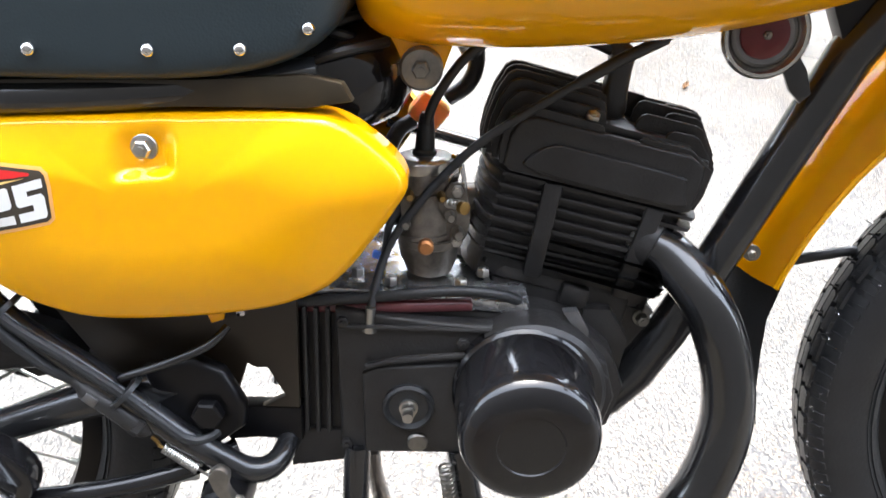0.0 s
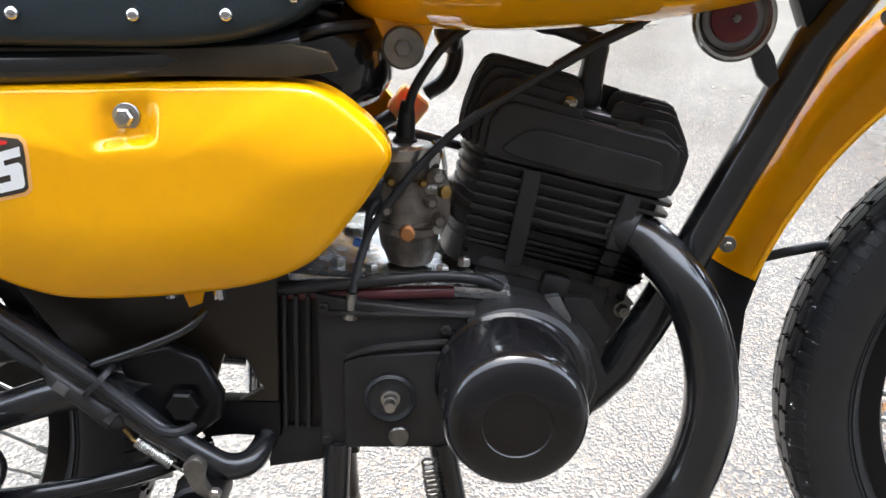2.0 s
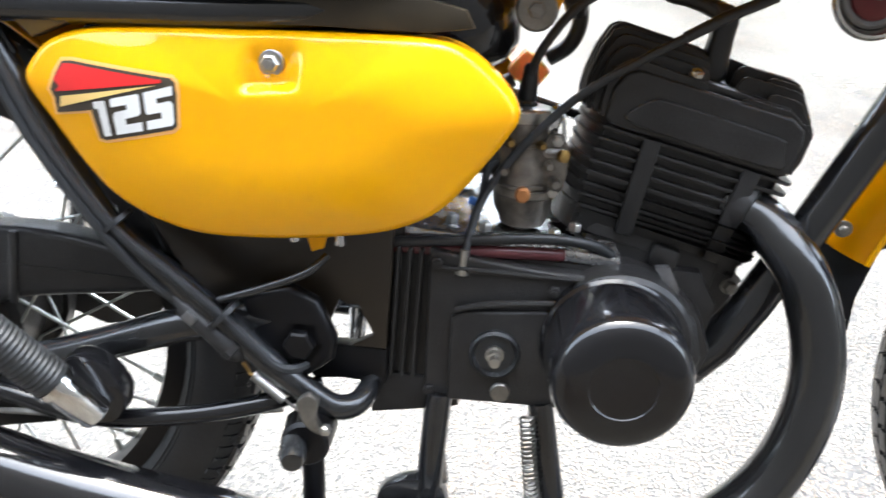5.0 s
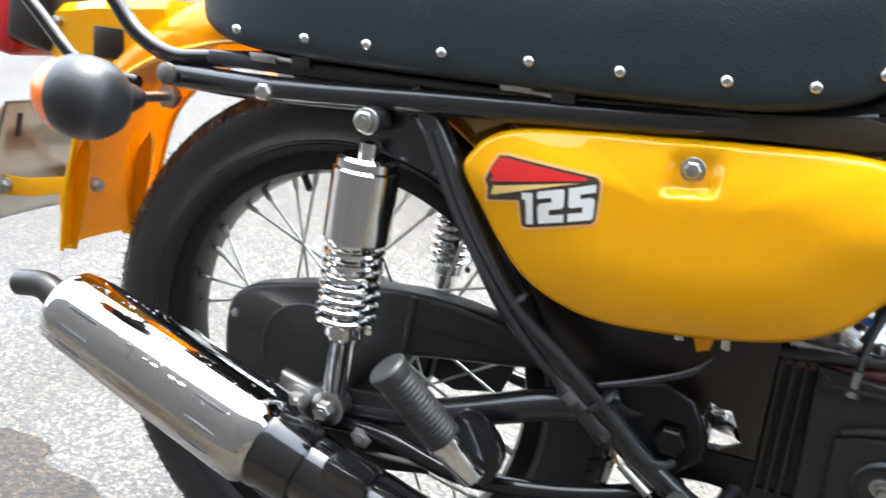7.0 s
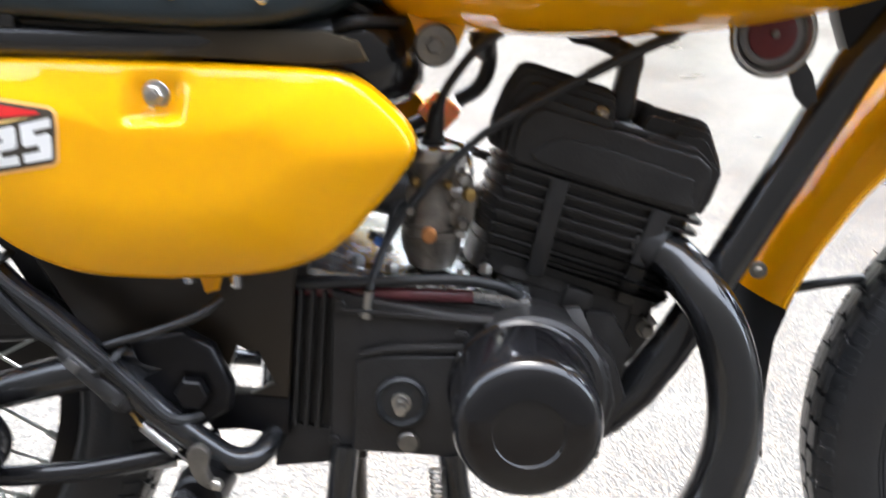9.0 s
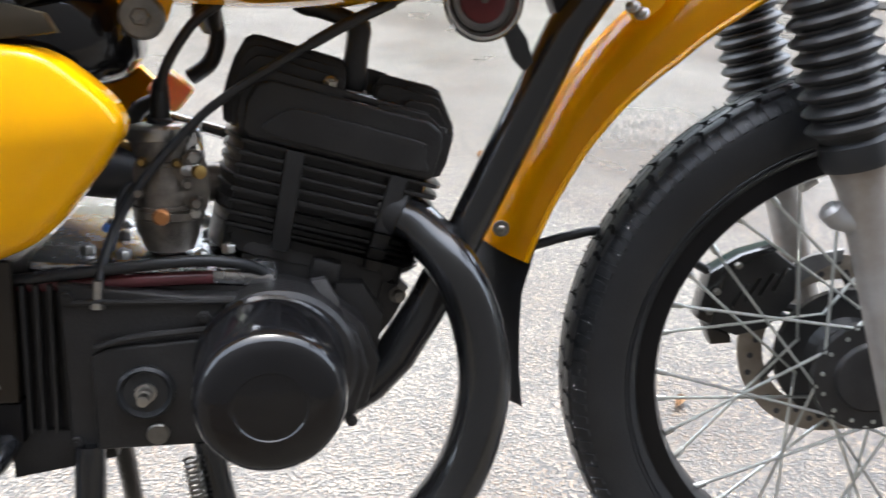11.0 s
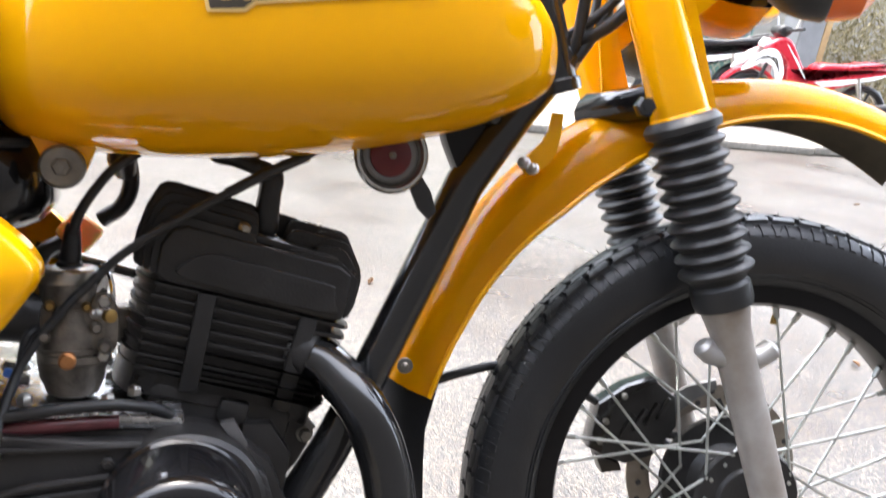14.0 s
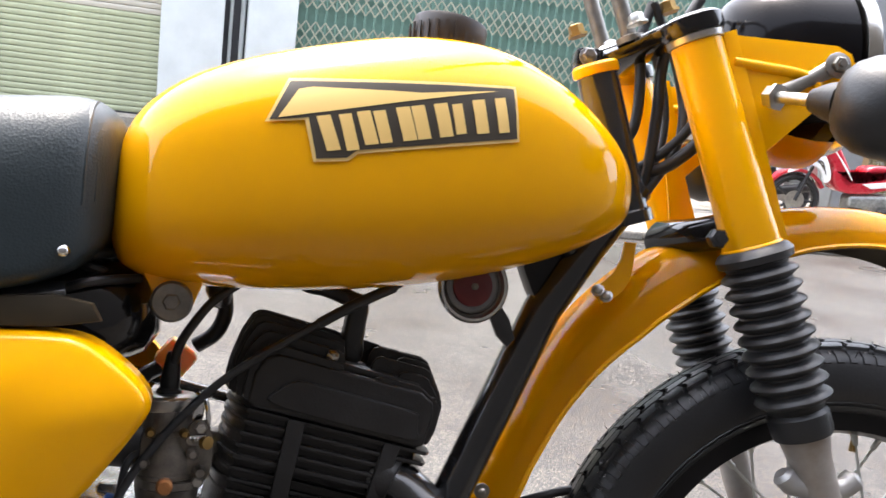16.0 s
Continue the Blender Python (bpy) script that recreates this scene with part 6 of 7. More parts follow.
part("fuel_tap", tube([(-0.052, 0.03, 0.69), (-0.051, 0.035, 0.66), (-0.048, 0.045, 0.648)], [0.012, 0.013, 0.009], 12), SATIN_BLACK, bike, "black fuel tap")
part("fuel_hose", tube([(-0.048, 0.045, 0.67), (-0.043, 0.05, 0.64), (-0.05, 0.055, 0.618), (-0.067, 0.06, 0.604)], 0.0075, 10, True, 5), RUBBER, bike, "black fuel hose")
part("fuel_filter", box((0.032, 0.026, 0.028), pose(-0.084, 0.06, 0.592, 0, 38), 0.005), FILTER, bike, "orange plastic fuel filter")
part("inlet_hose", tube([(-0.098, 0.06, 0.582), (-0.112, 0.055, 0.572), (-0.12, 0.045, 0.55), (-0.11, 0.03, 0.525)], 0.0075, 10, True, 5), RUBBER, bike, "black rubber hose")

# horn under the tank
horn = part("horn", lathe([(-0.02, 0), (-0.02, 0.018), (-0.005, 0.028), (0.003, 0.0335), (0.007, 0.034), (0.0095, 0.032), (0.009, 0.0295), (0.005, 0.027), (0.002, 0.0245), (0.001, 0)], (0.172, -0.035, 0.684), (0.0, -1, 0), 40), HORN_RIM, bike, "round horn with chrome rim and red centre")
part("horn_ring", lathe([(0.0, 0.0255), (0.004, 0.025), (0.0055, 0.0225), (0.0045, 0.02), (0.003, 0)], (0.172, -0.035, 0.684), (0, -1, 0), 36), DULL_ALLOY, horn, "dull inner ring")
part("horn_centre", lathe([(0.003, 0.0195), (0.0065, 0.0185), (0.009, 0.013), (0.0098, 0.006), (0.0098, 0)], (0.172, -0.035, 0.684), (0, -1, 0), 32), HORN_RED, horn, "dark red centre")
bolt("horn_screw", (0.172, -0.0445, 0.684), 0.0035, horn, SPRING_GREY, height=0.003)
part("horn_bracket", plate([(0.19, 0.69), (0.206, 0.672), (0.219, 0.655), (0.226, 0.636), (0.218, 0.628), (0.207, 0.638), (0.198, 0.656), (0.184, 0.674)], -0.02, -0.014, 0.002), FRAME_BLACK, horn, "black strip bracket")

# ---- exhaust ----
pipe = [(0.105, 0.0, 0.50), (0.135, -0.02, 0.488), (0.167, -0.05, 0.45), (0.188, -0.062, 0.39), (0.189, -0.07, 0.33), (0.165, -0.08, 0.265), (0.11, -0.095, 0.215), (0.02, -0.115, 0.185), (-0.1, -0.13, 0.178), (-0.22, -0.14, 0.185), (-0.33, -0.148, 0.205), (-0.44, -0.155, 0.228), (-0.53, -0.163, 0.256), (-0.64, -0.17, 0.292)]
run = smooth_path(pipe, 6)
bore = list(np.interp(np.linspace(0, 13, len(run)), range(14), [0.0225, 0.022, 0.0225, 0.0235, 0.024, 0.0245, 0.025, 0.026, 0.029, 0.0315, 0.033, 0.034, 0.034, 0.034]))
exhaust = part("exhaust_pipe", tube(run[44:], bore[44:], 24), PIPE_BLACK, bike, "black painted exhaust pipe looping under the engine")
part("header_pipe", tube(run[:46], [r - 0.0003 for r in bore[:46]], 24), HEADER_BLACK, exhaust, "heat-dulled black header pipe")
part("exhaust_nut", lathe([(0, 0.028), (0.016, 0.028), (0.018, 0.024), (0.018, 0)], (0.108, 0.0, 0.5), (0.9, -0.4, -0.35), 24), SATIN_BLACK, exhaust, "black finned exhaust nut")
S0, S1 = Vector((-0.620, -0.17, 0.286)), Vector((-0.861, -0.172, 0.366))
saxis = (S1 - S0).normalized()
silencer = part("silencer", lathe([(-0.01, 0.036), (0.0, 0.047), (0.006, 0.0495), (0.02, 0.05), (0.14, 0.0465), (0.24, 0.0425), (0.256, 0.041), (0.262, 0.036), (0.262, 0)], S0, saxis, 48), PIPE_CHROME, bike, "chrome tapered silencer with slotted shield")
part("silencer_tail", tube([S1 - saxis * 0.012, S1 + saxis * 0.02, S1 + saxis * 0.045 + Vector((0, 0, 0.002)), S1 + Vector((-0.075, 0, 0.012))], [0.019, 0.0155, 0.0145, 0.014], 18, True, 4), SATIN_BLACK, silencer, "black curved tail pipe")
part("silencer_clamp", lathe([(-0.05, 0.0), (-0.05, 0.037), (-0.047, 0.039), (-0.02, 0.041), (-0.012, 0.044), (-0.008, 0.044), (-0.008, 0)], S0, saxis, 40), PIPE_BLACK, exhaust, "black clamp collar")
part("exhaust_hanger", box((0.048, 0.034, 0.024), pose(-0.522, -0.176, 0.283, 0, 14), 0.005), PIPE_BLACK, exhaust, "gloss black hanger strap")


def on_silencer(along, angle, lift=0.0):
    r = float(np.interp(along, [0.02, 0.14, 0.24], [0.05, 0.0465, 0.0425])) + lift
    side = saxis.cross(Vector((0, 1, 0))).normalized()
    if side.z < 0:
        side = -side
    out = Vector((0, -1, 0))
    out = (out - saxis * out.dot(saxis)).normalized()
    return S0 + saxis * along + (out * math.cos(radians(angle)) + side * math.sin(radians(angle))) * r


for a0 in (0.03, 0.195):
    for ang in (38, 12, -14):
        pts = [on_silencer(a0 + 0.036 * k / 4, ang, 0.0) for k in range(5)]
        part("shield_slot", tube(pts, [0.0008, 0.0017, 0.0019, 0.0017, 0.0008], 8), DARK_GAP, silencer)
for k in range(8):
    a0 = 0.068 + 0.0115 * k
    tall = 16 if k == 7 else 9
    pts = [on_silencer(a0 + 0.0006 * d, 33 + tall * d / 2, 0.0003) for d in (-1, -0.5, 0, 0.5, 1)]
    part("embossed_bar", tube(pts, 0.0016, 8), PIPE_CHROME, silencer)
    if k % 3:
        pts = [on_silencer(a0 + 0.001, 33 + tall * 0.45, 0.0002), on_silencer(a0 + 0.0075, 33 + tall * 0.4, 0.0002)]
        part("embossed_bar", tube(pts, 0.0013, 8), PIPE_CHROME, silencer)
for d in (0.0, 0.008):
    part("embossed_mark", tube([on_silencer(0.112 + d, 45, 0.0002), on_silencer(0.116 + d, 54, 0.0002), on_silencer(0.121 + d, 60, 0.0002)], [0.0012, 0.0018, 0.001], 8), PIPE_CHROME, silencer)

random.seed(7)
drops = bmesh.new()
for k in range(110):
    p = on_silencer(random.uniform(0.01, 0.235), random.gauss(72, 26), 0.0)
    out = (p - S0) - saxis * (p - S0).dot(saxis)
    r = random.choice((0.0007, 0.0009, 0.0012, 0.0016))
    add_lathe(drops, [(0, r), (r * 0.45, r * 0.85), (r * 0.7, 0)], p, out, 7)
tagged(part("rain_drop", drops, DROPS, silencer, "clear rain drops"), kind="stuff")

# stand, springs and small parts below
side_stand = part("side_stand", tube([(-0.145, 0.07, 0.30), (-0.142, 0.10, 0.22), (-0.138, 0.14, 0.12), (-0.13, 0.185, 0.034)], [0.011, 0.0105, 0.01, 0.012], 12), FRAME_BLACK, bike, "black side stand, folded out")
part("stand_leg", tube([(-0.136, -0.07, 0.315), (-0.137, -0.075, 0.26), (-0.138, -0.078, 0.18), (-0.138, -0.08, 0.12)], 0.0125, 12), FRAME_BLACK, bike, "black centre stand leg")
part("stand_foot", plate(loop2([(-0.185, 0.205), (-0.165, 0.225), (-0.14, 0.228), (-0.118, 0.21), (-0.125, 0.18), (-0.16, 0.17)], 4), -0.085, -0.068, 0.004), FRAME_BLACK, bike, "black stand lug")
part("stand_leg", tube([(-0.045, -0.072, 0.318), (-0.034, -0.075, 0.27), (-0.022, -0.08, 0.22), (-0.012, -0.08, 0.16)], 0.012, 12), FRAME_BLACK, bike, "black centre stand leg")
part("footrest_stem", tube([(-0.25, -0.09, 0.30), (-0.25, -0.095, 0.262), (-0.243, -0.095, 0.24), (-0.24, -0.095, 0.16)], [0.012, 0.015, 0.0105, 0.0105], 12, True, 4), RIM_BLACK, bike, "black footrest stem")
spring("stand_spring", (-0.056, -0.086, 0.308), (-0.036, -0.09, 0.19), 0.0062, 0.0013, 26, SPRING_GREY, bike, "dull steel stand spring", 5)
spring("brake_spring", (-0.2925, -0.117, 0.3385), (-0.2655, -0.117, 0.3175), 0.0042, 0.0011, 17, STEEL, bike, "small steel return spring", 5)
part("spring_hook", tube([(-0.302, -0.117, 0.3485), (-0.2985, -0.1165, 0.344), (-0.2955, -0.117, 0.339), (-0.2915, -0.117, 0.3375)], 0.0016, 6, True, 3), BRASS, bike, "bent spring hook")
part("spring_wire", tube([(-0.2655, -0.117, 0.3175), (-0.258, -0.117, 0.3115), (-0.25, -0.116, 0.3055)], 0.0011, 6), STEEL, bike, "thin spring wire")
switch_ = part("brake_switch", tube([(-0.361, -0.12, 0.405), (-0.3535, -0.12, 0.3985), (-0.35, -0.12, 0.395), (-0.32, -0.12, 0.3695), (-0.315, -0.12, 0.3655), (-0.3065, -0.118, 0.357), (-0.303, -0.118, 0.3525)], [0.0045, 0.005, 0.0085, 0.0085, 0.0092, 0.0085, 0.004], 16), SATIN_BLACK, bike, "black brake light switch with paper label")
part("switch_label", box((0.0115, 0.003, 0.009), pose(-0.3435, -0.1275, 0.3895, 0, 40), 0.001), DULL_ALLOY, switch_, "small pale label")
part("switch_nut", lathe([(0, 0.0098), (0.006, 0.0098), (0.007, 0.008)], (-0.313, -0.12, 0.3635), (0.75, 0, -0.65), 6), SATIN_BLACK, switch_)
clamp = part("pedal_clamp", plate(loop2([(-0.2486, 0.3339), (-0.24, 0.3414), (-0.2311, 0.3352), (-0.2327, 0.3218), (-0.2267, 0.3105), (-0.2217, 0.3091), (-0.2278, 0.3046), (-0.2404, 0.3113), (-0.2467, 0.3237)], 3), -0.147, -0.1375, 0.003), SPRING_GREY, bike, "dull steel pedal clamp")
bolt("clamp_bolt", (-0.2232, -0.147, 0.3130), 0.0048, clamp, STEEL, height=0.006)
part("pedal_boss", lathe([(0.096, 0.021), (0.135, 0.021), (0.138, 0.018), (0.138, 0)], (-0.243, 0, 0.288), (0, -1, 0), 24), RIM_BLACK, bike, "black pedal pivot rubber")
part("brake_cable", tube([(-0.50, -0.13, 0.60), (-0.4638, -0.131, 0.5314), (-0.4154, -0.131, 0.464), (-0.378, -0.126, 0.42), (-0.36, -0.121, 0.4045)], 0.0045, 8, True, 5), RUBBER, bike, "black cable along the frame stay")
part("loom", tube([(-0.492, -0.129, 0.6), (-0.455, -0.13, 0.53), (-0.406, -0.129, 0.465), (-0.36, -0.127, 0.428), (-0.32, -0.124, 0.394), (-0.29, -0.122, 0.366), (-0.272, -0.119, 0.349), (-0.255, -0.108, 0.345), (-0.235, -0.07, 0.35)], 0.0042, 8, True, 5), RUBBER, bike, "black wiring loom")
for x, z in ((-0.405, 0.462), (-0.318, 0.392)):
    part("cable_tie", lathe([(-0.002, 0.0165), (0.002, 0.0165), (0.002, 0.0)], (x, -0.118, z), (0.72, 0, -0.7), 16), RUBBER, bike, "black cable tie")
part("brake_rod", tube([(-0.27, -0.105, 0.302), (-0.38, -0.112, 0.284), (-0.5, -0.112, 0.275), (-0.6, -0.105, 0.265)], 0.0042, 8, True, 4), STEEL, bike, "steel brake rod")
pedal = part("brake_pedal", tube([(-0.3215, -0.116, 0.4035), (-0.3185, -0.116, 0.405), (-0.2919, -0.116, 0.4155), (-0.263, -0.114, 0.428), (-0.248, -0.11, 0.436), (-0.237, -0.1, 0.446)], 0.0036, 10, True, 4), FRAME_BLACK, bike, "dark bare lever rod")
foot = part("rider_footrest", tube([(-0.255, -0.105, 0.29), (-0.25, -0.15, 0.286), (-0.248, -0.16, 0.285)], [0.012, 0.012, 0.009], 12), FRAME_BLACK, bike, "black rider footrest stub")
part("far_footrest", tube([(-0.235, 0.075, 0.285), (-0.235, 0.085, 0.32)], [0.01, 0.012], 10), CHROME, bike, "chrome fitting behind the swinging arm")
# pivot in a blacker paint than the frame, which puts its shade into colour
part("pivot_plate", plate([(-0.31, 0.404), (-0.268, 0.4165), (-0.243, 0.405), (-0.226, 0.372), (-0.228, 0.352), (-0.25, 0.334), (-0.288, 0.34)], -0.104, -0.088, 0.006, 3), RIM_BLACK, frame_part, "black swinging arm pivot plate, deepened to hold its shade")
part("pivot_nut", lathe([(0.1, 0.0195), (0.104, 0.0195), (0.104, 0.0135), (0.112, 0.0135), (0.1135, 0.0115), (0.1135, 0)], (-0.2563, 0, 0.3667), (0, -1, 0), 6), RIM_BLACK, frame_part, "black pivot nut, deepened to hold its shade")
spring("inner_spring", (-0.226, 0.05, 0.385), (-0.222, 0.05, 0.335), 0.006, 0.0014, 10, STEEL, bike, "small steel coil spring", 5)
# an amber plate in shadow: the dark brown carries that shadow
part("rear_plate", plate([(-0.41, 0.475), (-0.186, 0.468), (-0.186, 0.354), (-0.2189, 0.354), (-0.1983, 0.3661), (-0.213, 0.3935), (-0.222, 0.393), (-0.2301, 0.3969), (-0.2401, 0.3657), (-0.2339, 0.3545), (-0.262, 0.345), (-0.30, 0.345), (-0.36, 0.40)], -0.075, -0.066, 0.002), BROWN, bike, "frame side plate, its shade put into a dark brown")
part("cover_tab", plate([(-0.26, 0.475), (-0.235, 0.475), (-0.24, 0.452), (-0.25, 0.448)], -0.10, -0.096, 0.001), YELLOW, bike, "yellow cover tab")
for x in (-0.268, -0.23):
    part("tab_clip", tube([(x, -0.09, 0.47), (x + 0.002, -0.09, 0.453)], 0.005, 8), CHROME, bike, "bright clip")

# ---- the street ----


def structure(name, bm, mat, label, category, smooth=False):
    return tagged(part(name, bm, mat, None, "", smooth), label, category, kind="structure")


structure("ground", box((160, 160, 0.2), pose(0, 0, -0.1)), ASPHALT, "grey worn asphalt road with damp patches", "road")
KERB_Y, WALK_Z, FRONT_Y = 4.6, 0.055, 10.0
pavement = structure("pavement", box((60, 5.5, WALK_Z), pose(0, KERB_Y + 0.15 + 2.75, WALK_Z / 2)), CONCRETE, "stained pale concrete pavement", "pavement")
for k in range(40):
    part("kerb_stone", box((0.985, 0.16, 0.07), pose(-19.5 + k, KERB_Y + 0.08 + 0.012 * math.sin(k * 2.3), 0.031 + 0.004 * math.sin(k * 5.1), math.sin(k * 3.7)), 0.018, 2), CONCRETE, pavement, smooth=False)
random.seed(4)
for k in range(26):
    x, y = random.uniform(2.5, 9), random.uniform(KERB_Y + 0.4, 7.0)
    part("crack", box((random.uniform(0.2, 0.7), 0.008, 0.003), pose(x, y, WALK_Z + 0.0005, 0, 0, random.uniform(-25, 25))), DARK_GAP, pavement, smooth=False)
# puddle near the rear wheel
puddle = bmesh.new()
ring = []
for k in range(160):
    a = 2 * math.pi * k / 160
    r = 0.26 + 0.05 * math.sin(3 * a + 1) + 0.03 * math.sin(7 * a) + 0.008 * math.sin(13 * a + 2) + 0.003 * math.sin(29 * a)
    ring.append(puddle.verts.new((-1.30 + r * 0.95 * math.cos(a), -0.05 + r * 0.6 * math.sin(a), 0.0035)))
puddle.faces.new(ring)
structure("water", puddle, DAMP, "brown damp patch on the asphalt", "puddle")

# fallen leaves
random.seed(21)
for k, (x, y) in enumerate(((0.581, 1.539), (1.793, 0.941), (0.647, 0.393), (3.737, 2.881), (2.6, 3.1))):
    leaf = skin([[Vector((u, v * w, 0.003 + 0.006 * abs(v) + 0.003 * math.sin(u * 60 + k))) for v in (-1, -0.5, 0, 0.5, 1)] for u, w in ((-0.018, 0.001), (-0.01, 0.006), (0, 0.008), (0.011, 0.005), (0.02, 0.001))], False, False)
    bmesh.ops.solidify(leaf, geom=leaf.faces[:], thickness=0.0006)
    tagged(part("fallen_leaf", leaf, LEAF, None, "", True, pose(x, y, 0.0, 0, 0, random.uniform(0, 360))), "small curled dry brown leaf lying on asphalt", "leaf", "fallen leaves")

# ---- shop fronts over the road ----
wall = structure("wall_north", box((40, 0.3, 4.6), pose(4, FRONT_Y + 0.6, 2.3)), PLASTER, "plain plastered row of shop fronts", "wall")


def pillar(name, x0, x1):
    return structure(name, box((x1 - x0, 0.5, 4.5), pose((x0 + x1) / 2, FRONT_Y + 0.2, 2.25), 0.012, 1), WHITEWASH, "pale blue painted plaster pillar with chips", "pillar")


pillar("pillar_1", -0.751, -0.023)
pillar("pillar_2", 0.25, 0.85)
pillar("pillar_3", -5.3, -4.6)
structure("pillar_gap", box((0.27, 0.1, 4.5), pose(0.114, FRONT_Y + 0.36, 2.25)), DARK_GAP, "dark narrow gap between pillars", "recess")
for x, r in ((0.06, 0.022), (0.20, 0.03)):
    tagged(part("drain_pipe", tube([(x, FRONT_Y + 0.22, 0.2), (x, FRONT_Y + 0.22, 4.4)], r, 12), WHITEWASH), "pale vertical pipe between two pillars", "pipe", "pipes between pillars")
structure("step", box((40, 0.9, 0.2), pose(4, FRONT_Y - 0.05, 0.1), 0.01, 1), CONCRETE, "low worn concrete doorstep", "step")


def shutter(x0, x1, mat_low, mat_high, split):
    frame_ = structure("shutter_1" if x0 < -2 else "shutter_2", box((x1 - x0, 0.03, 3.2), pose((x0 + x1) / 2, FRONT_Y + 0.16, 1.8)), DARK_GAP, "closed roller shutter of pale green steel slats", "shutter")
    pitch = 0.07
    rows = int(3.1 / pitch)
    shared = {}
    for k in range(rows):
        z = 0.22 + pitch * k
        mat = mat_low if z < split else mat_high
        if mat.name not in shared:
            prof = [(0.0, 0.0), (-0.011, 0.004), (-0.016, 0.02), (-0.0175, 0.037), (-0.015, 0.055), (-0.007, 0.065), (0.0, 0.067)]
            bm = bmesh.new()
            ends = [[bm.verts.new((x, y, z_)) for y, z_ in prof] for x in (-(x1 - x0) / 2, (x1 - x0) / 2)]
            for i in range(len(prof) - 1):
                bm.faces.new((ends[0][i], ends[1][i], ends[1][i + 1], ends[0][i + 1]))
            ob = part("slat", bm, mat, frame_)
            shared[mat.name] = ob
        else:
            ob = new("slat", shared[mat.name].data)
            ob.parent = frame_
        ob.matrix_basis = pose((x0 + x1) / 2, FRONT_Y + 0.145, z)


shutter(-4.6, -0.751, SHUTTER_GREEN, SHUTTER_PALE, 1.40)


def folding_gate(x0, x1):
    back = structure("gate_1", box((x1 - x0, 0.02, 3.3), pose((x0 + x1) / 2, FRONT_Y + 0.3, 1.85)), GATE_GREEN, "sea-green folding steel gate with cream scissor lattice", "gate")
    n = int((x1 - x0) / 0.125)
    bar = None
    for k in range(n + 1):
        if bar is None:
            bar = part("gate_bar", box((0.026, 0.022, 3.2), None, 0.004, 1), GATE_GREEN, back)
            ob = bar
        else:
            ob = new("gate_bar", bar.data)
            ob.parent = back
        ob.matrix_basis = pose(x0 + k * 0.125, FRONT_Y + 0.2, 1.82)
    bm = bmesh.new()
    rows = [0.35, 0.85, 1.35, 1.85, 2.35, 2.85]
    for k in range(n - 1):
        for z in rows:
            for s in (-1, 1):
                for lift in (0.0, 0.17):
                    a = Vector((x0 + k * 0.125, FRONT_Y + 0.18 + 0.006 * s, z + lift - s * 0.085))
                    b = Vector((x0 + (k + 1) * 0.125, FRONT_Y + 0.18 + 0.006 * s, z + lift + s * 0.085))
                    d = (b - a).normalized()
                    up = Vector((-d.z, 0, d.x)) * 0.009
                    front = [bm.verts.new(p) for p in (a - up, b - up, b + up, a + up)]
                    rear = [bm.verts.new(p + Vector((0, 0.004, 0))) for p in (a - up, b - up, b + up, a + up)]
                    bm.faces.new(front)
                    bm.faces.new(rear[::-1])
                    for i in range(4):
                        bm.faces.new((front[i], rear[i], rear[(i + 1) % 4], front[(i + 1) % 4]))
    tagged(part("lattice", bm, LATTICE, back, "cream painted scissor strips"), kind="stuff")


folding_gate(0.85, 8.6)

# post, board and dry hedge beyond the scooters
tagged(part("concrete_post", box((0.32, 0.3, 3.4), pose(6.65, 6.9, 1.82, 0, 2, 0), 0.015, 1), GREY_POST), "square grey concrete post", "post")
tagged(part("timber_board", box((0.09, 0.05, 2.6), pose(6.92, 6.85, 1.42, 0, 4, 0), 0.004, 1), TIMBER), "leaning raw timber board", "board")
random.seed(11)
bm = bmesh.new()
for k in range(2600):
    x, y = random.uniform(6.95, 11.5), random.uniform(6.9, 7.7)
    z = random.uniform(0.1, 1.9)
    d = Vector((random.uniform(-0.4, 0.4), random.uniform(-0.2, 0.2), random.uniform(-0.35, 0.45)))
    a = Vector((x, y, z))
    add_tube(bm, [a, a + d * 0.5 + Vector((random.uniform(-0.06, 0.06), 0, random.uniform(-0.03, 0.06))), a + d], [0.006, 0.005, 0.002], 3, False)
for k in range(5200):
    c = Vector((random.uniform(6.95, 11.5), random.uniform(6.95, 7.7), random.uniform(0.15, 2.0)))
    u = Vector((random.uniform(-1, 1), random.uniform(-1, 1), random.uniform(-1, 1))).normalized() * random.uniform(0.02, 0.05)
    v = u.cross(Vector((random.uniform(-1, 1), random.uniform(-1, 1), random.uniform(-1, 1)))).normalized() * random.uniform(0.008, 0.018)
    bm.faces.new([bm.verts.new(p) for p in (c - u, c + v, c + u, c - v)])
tagged(part("dry_hedge", bm, STRAW), "tangle of dry stalks and dead creeper", "hedge", kind="stuff")


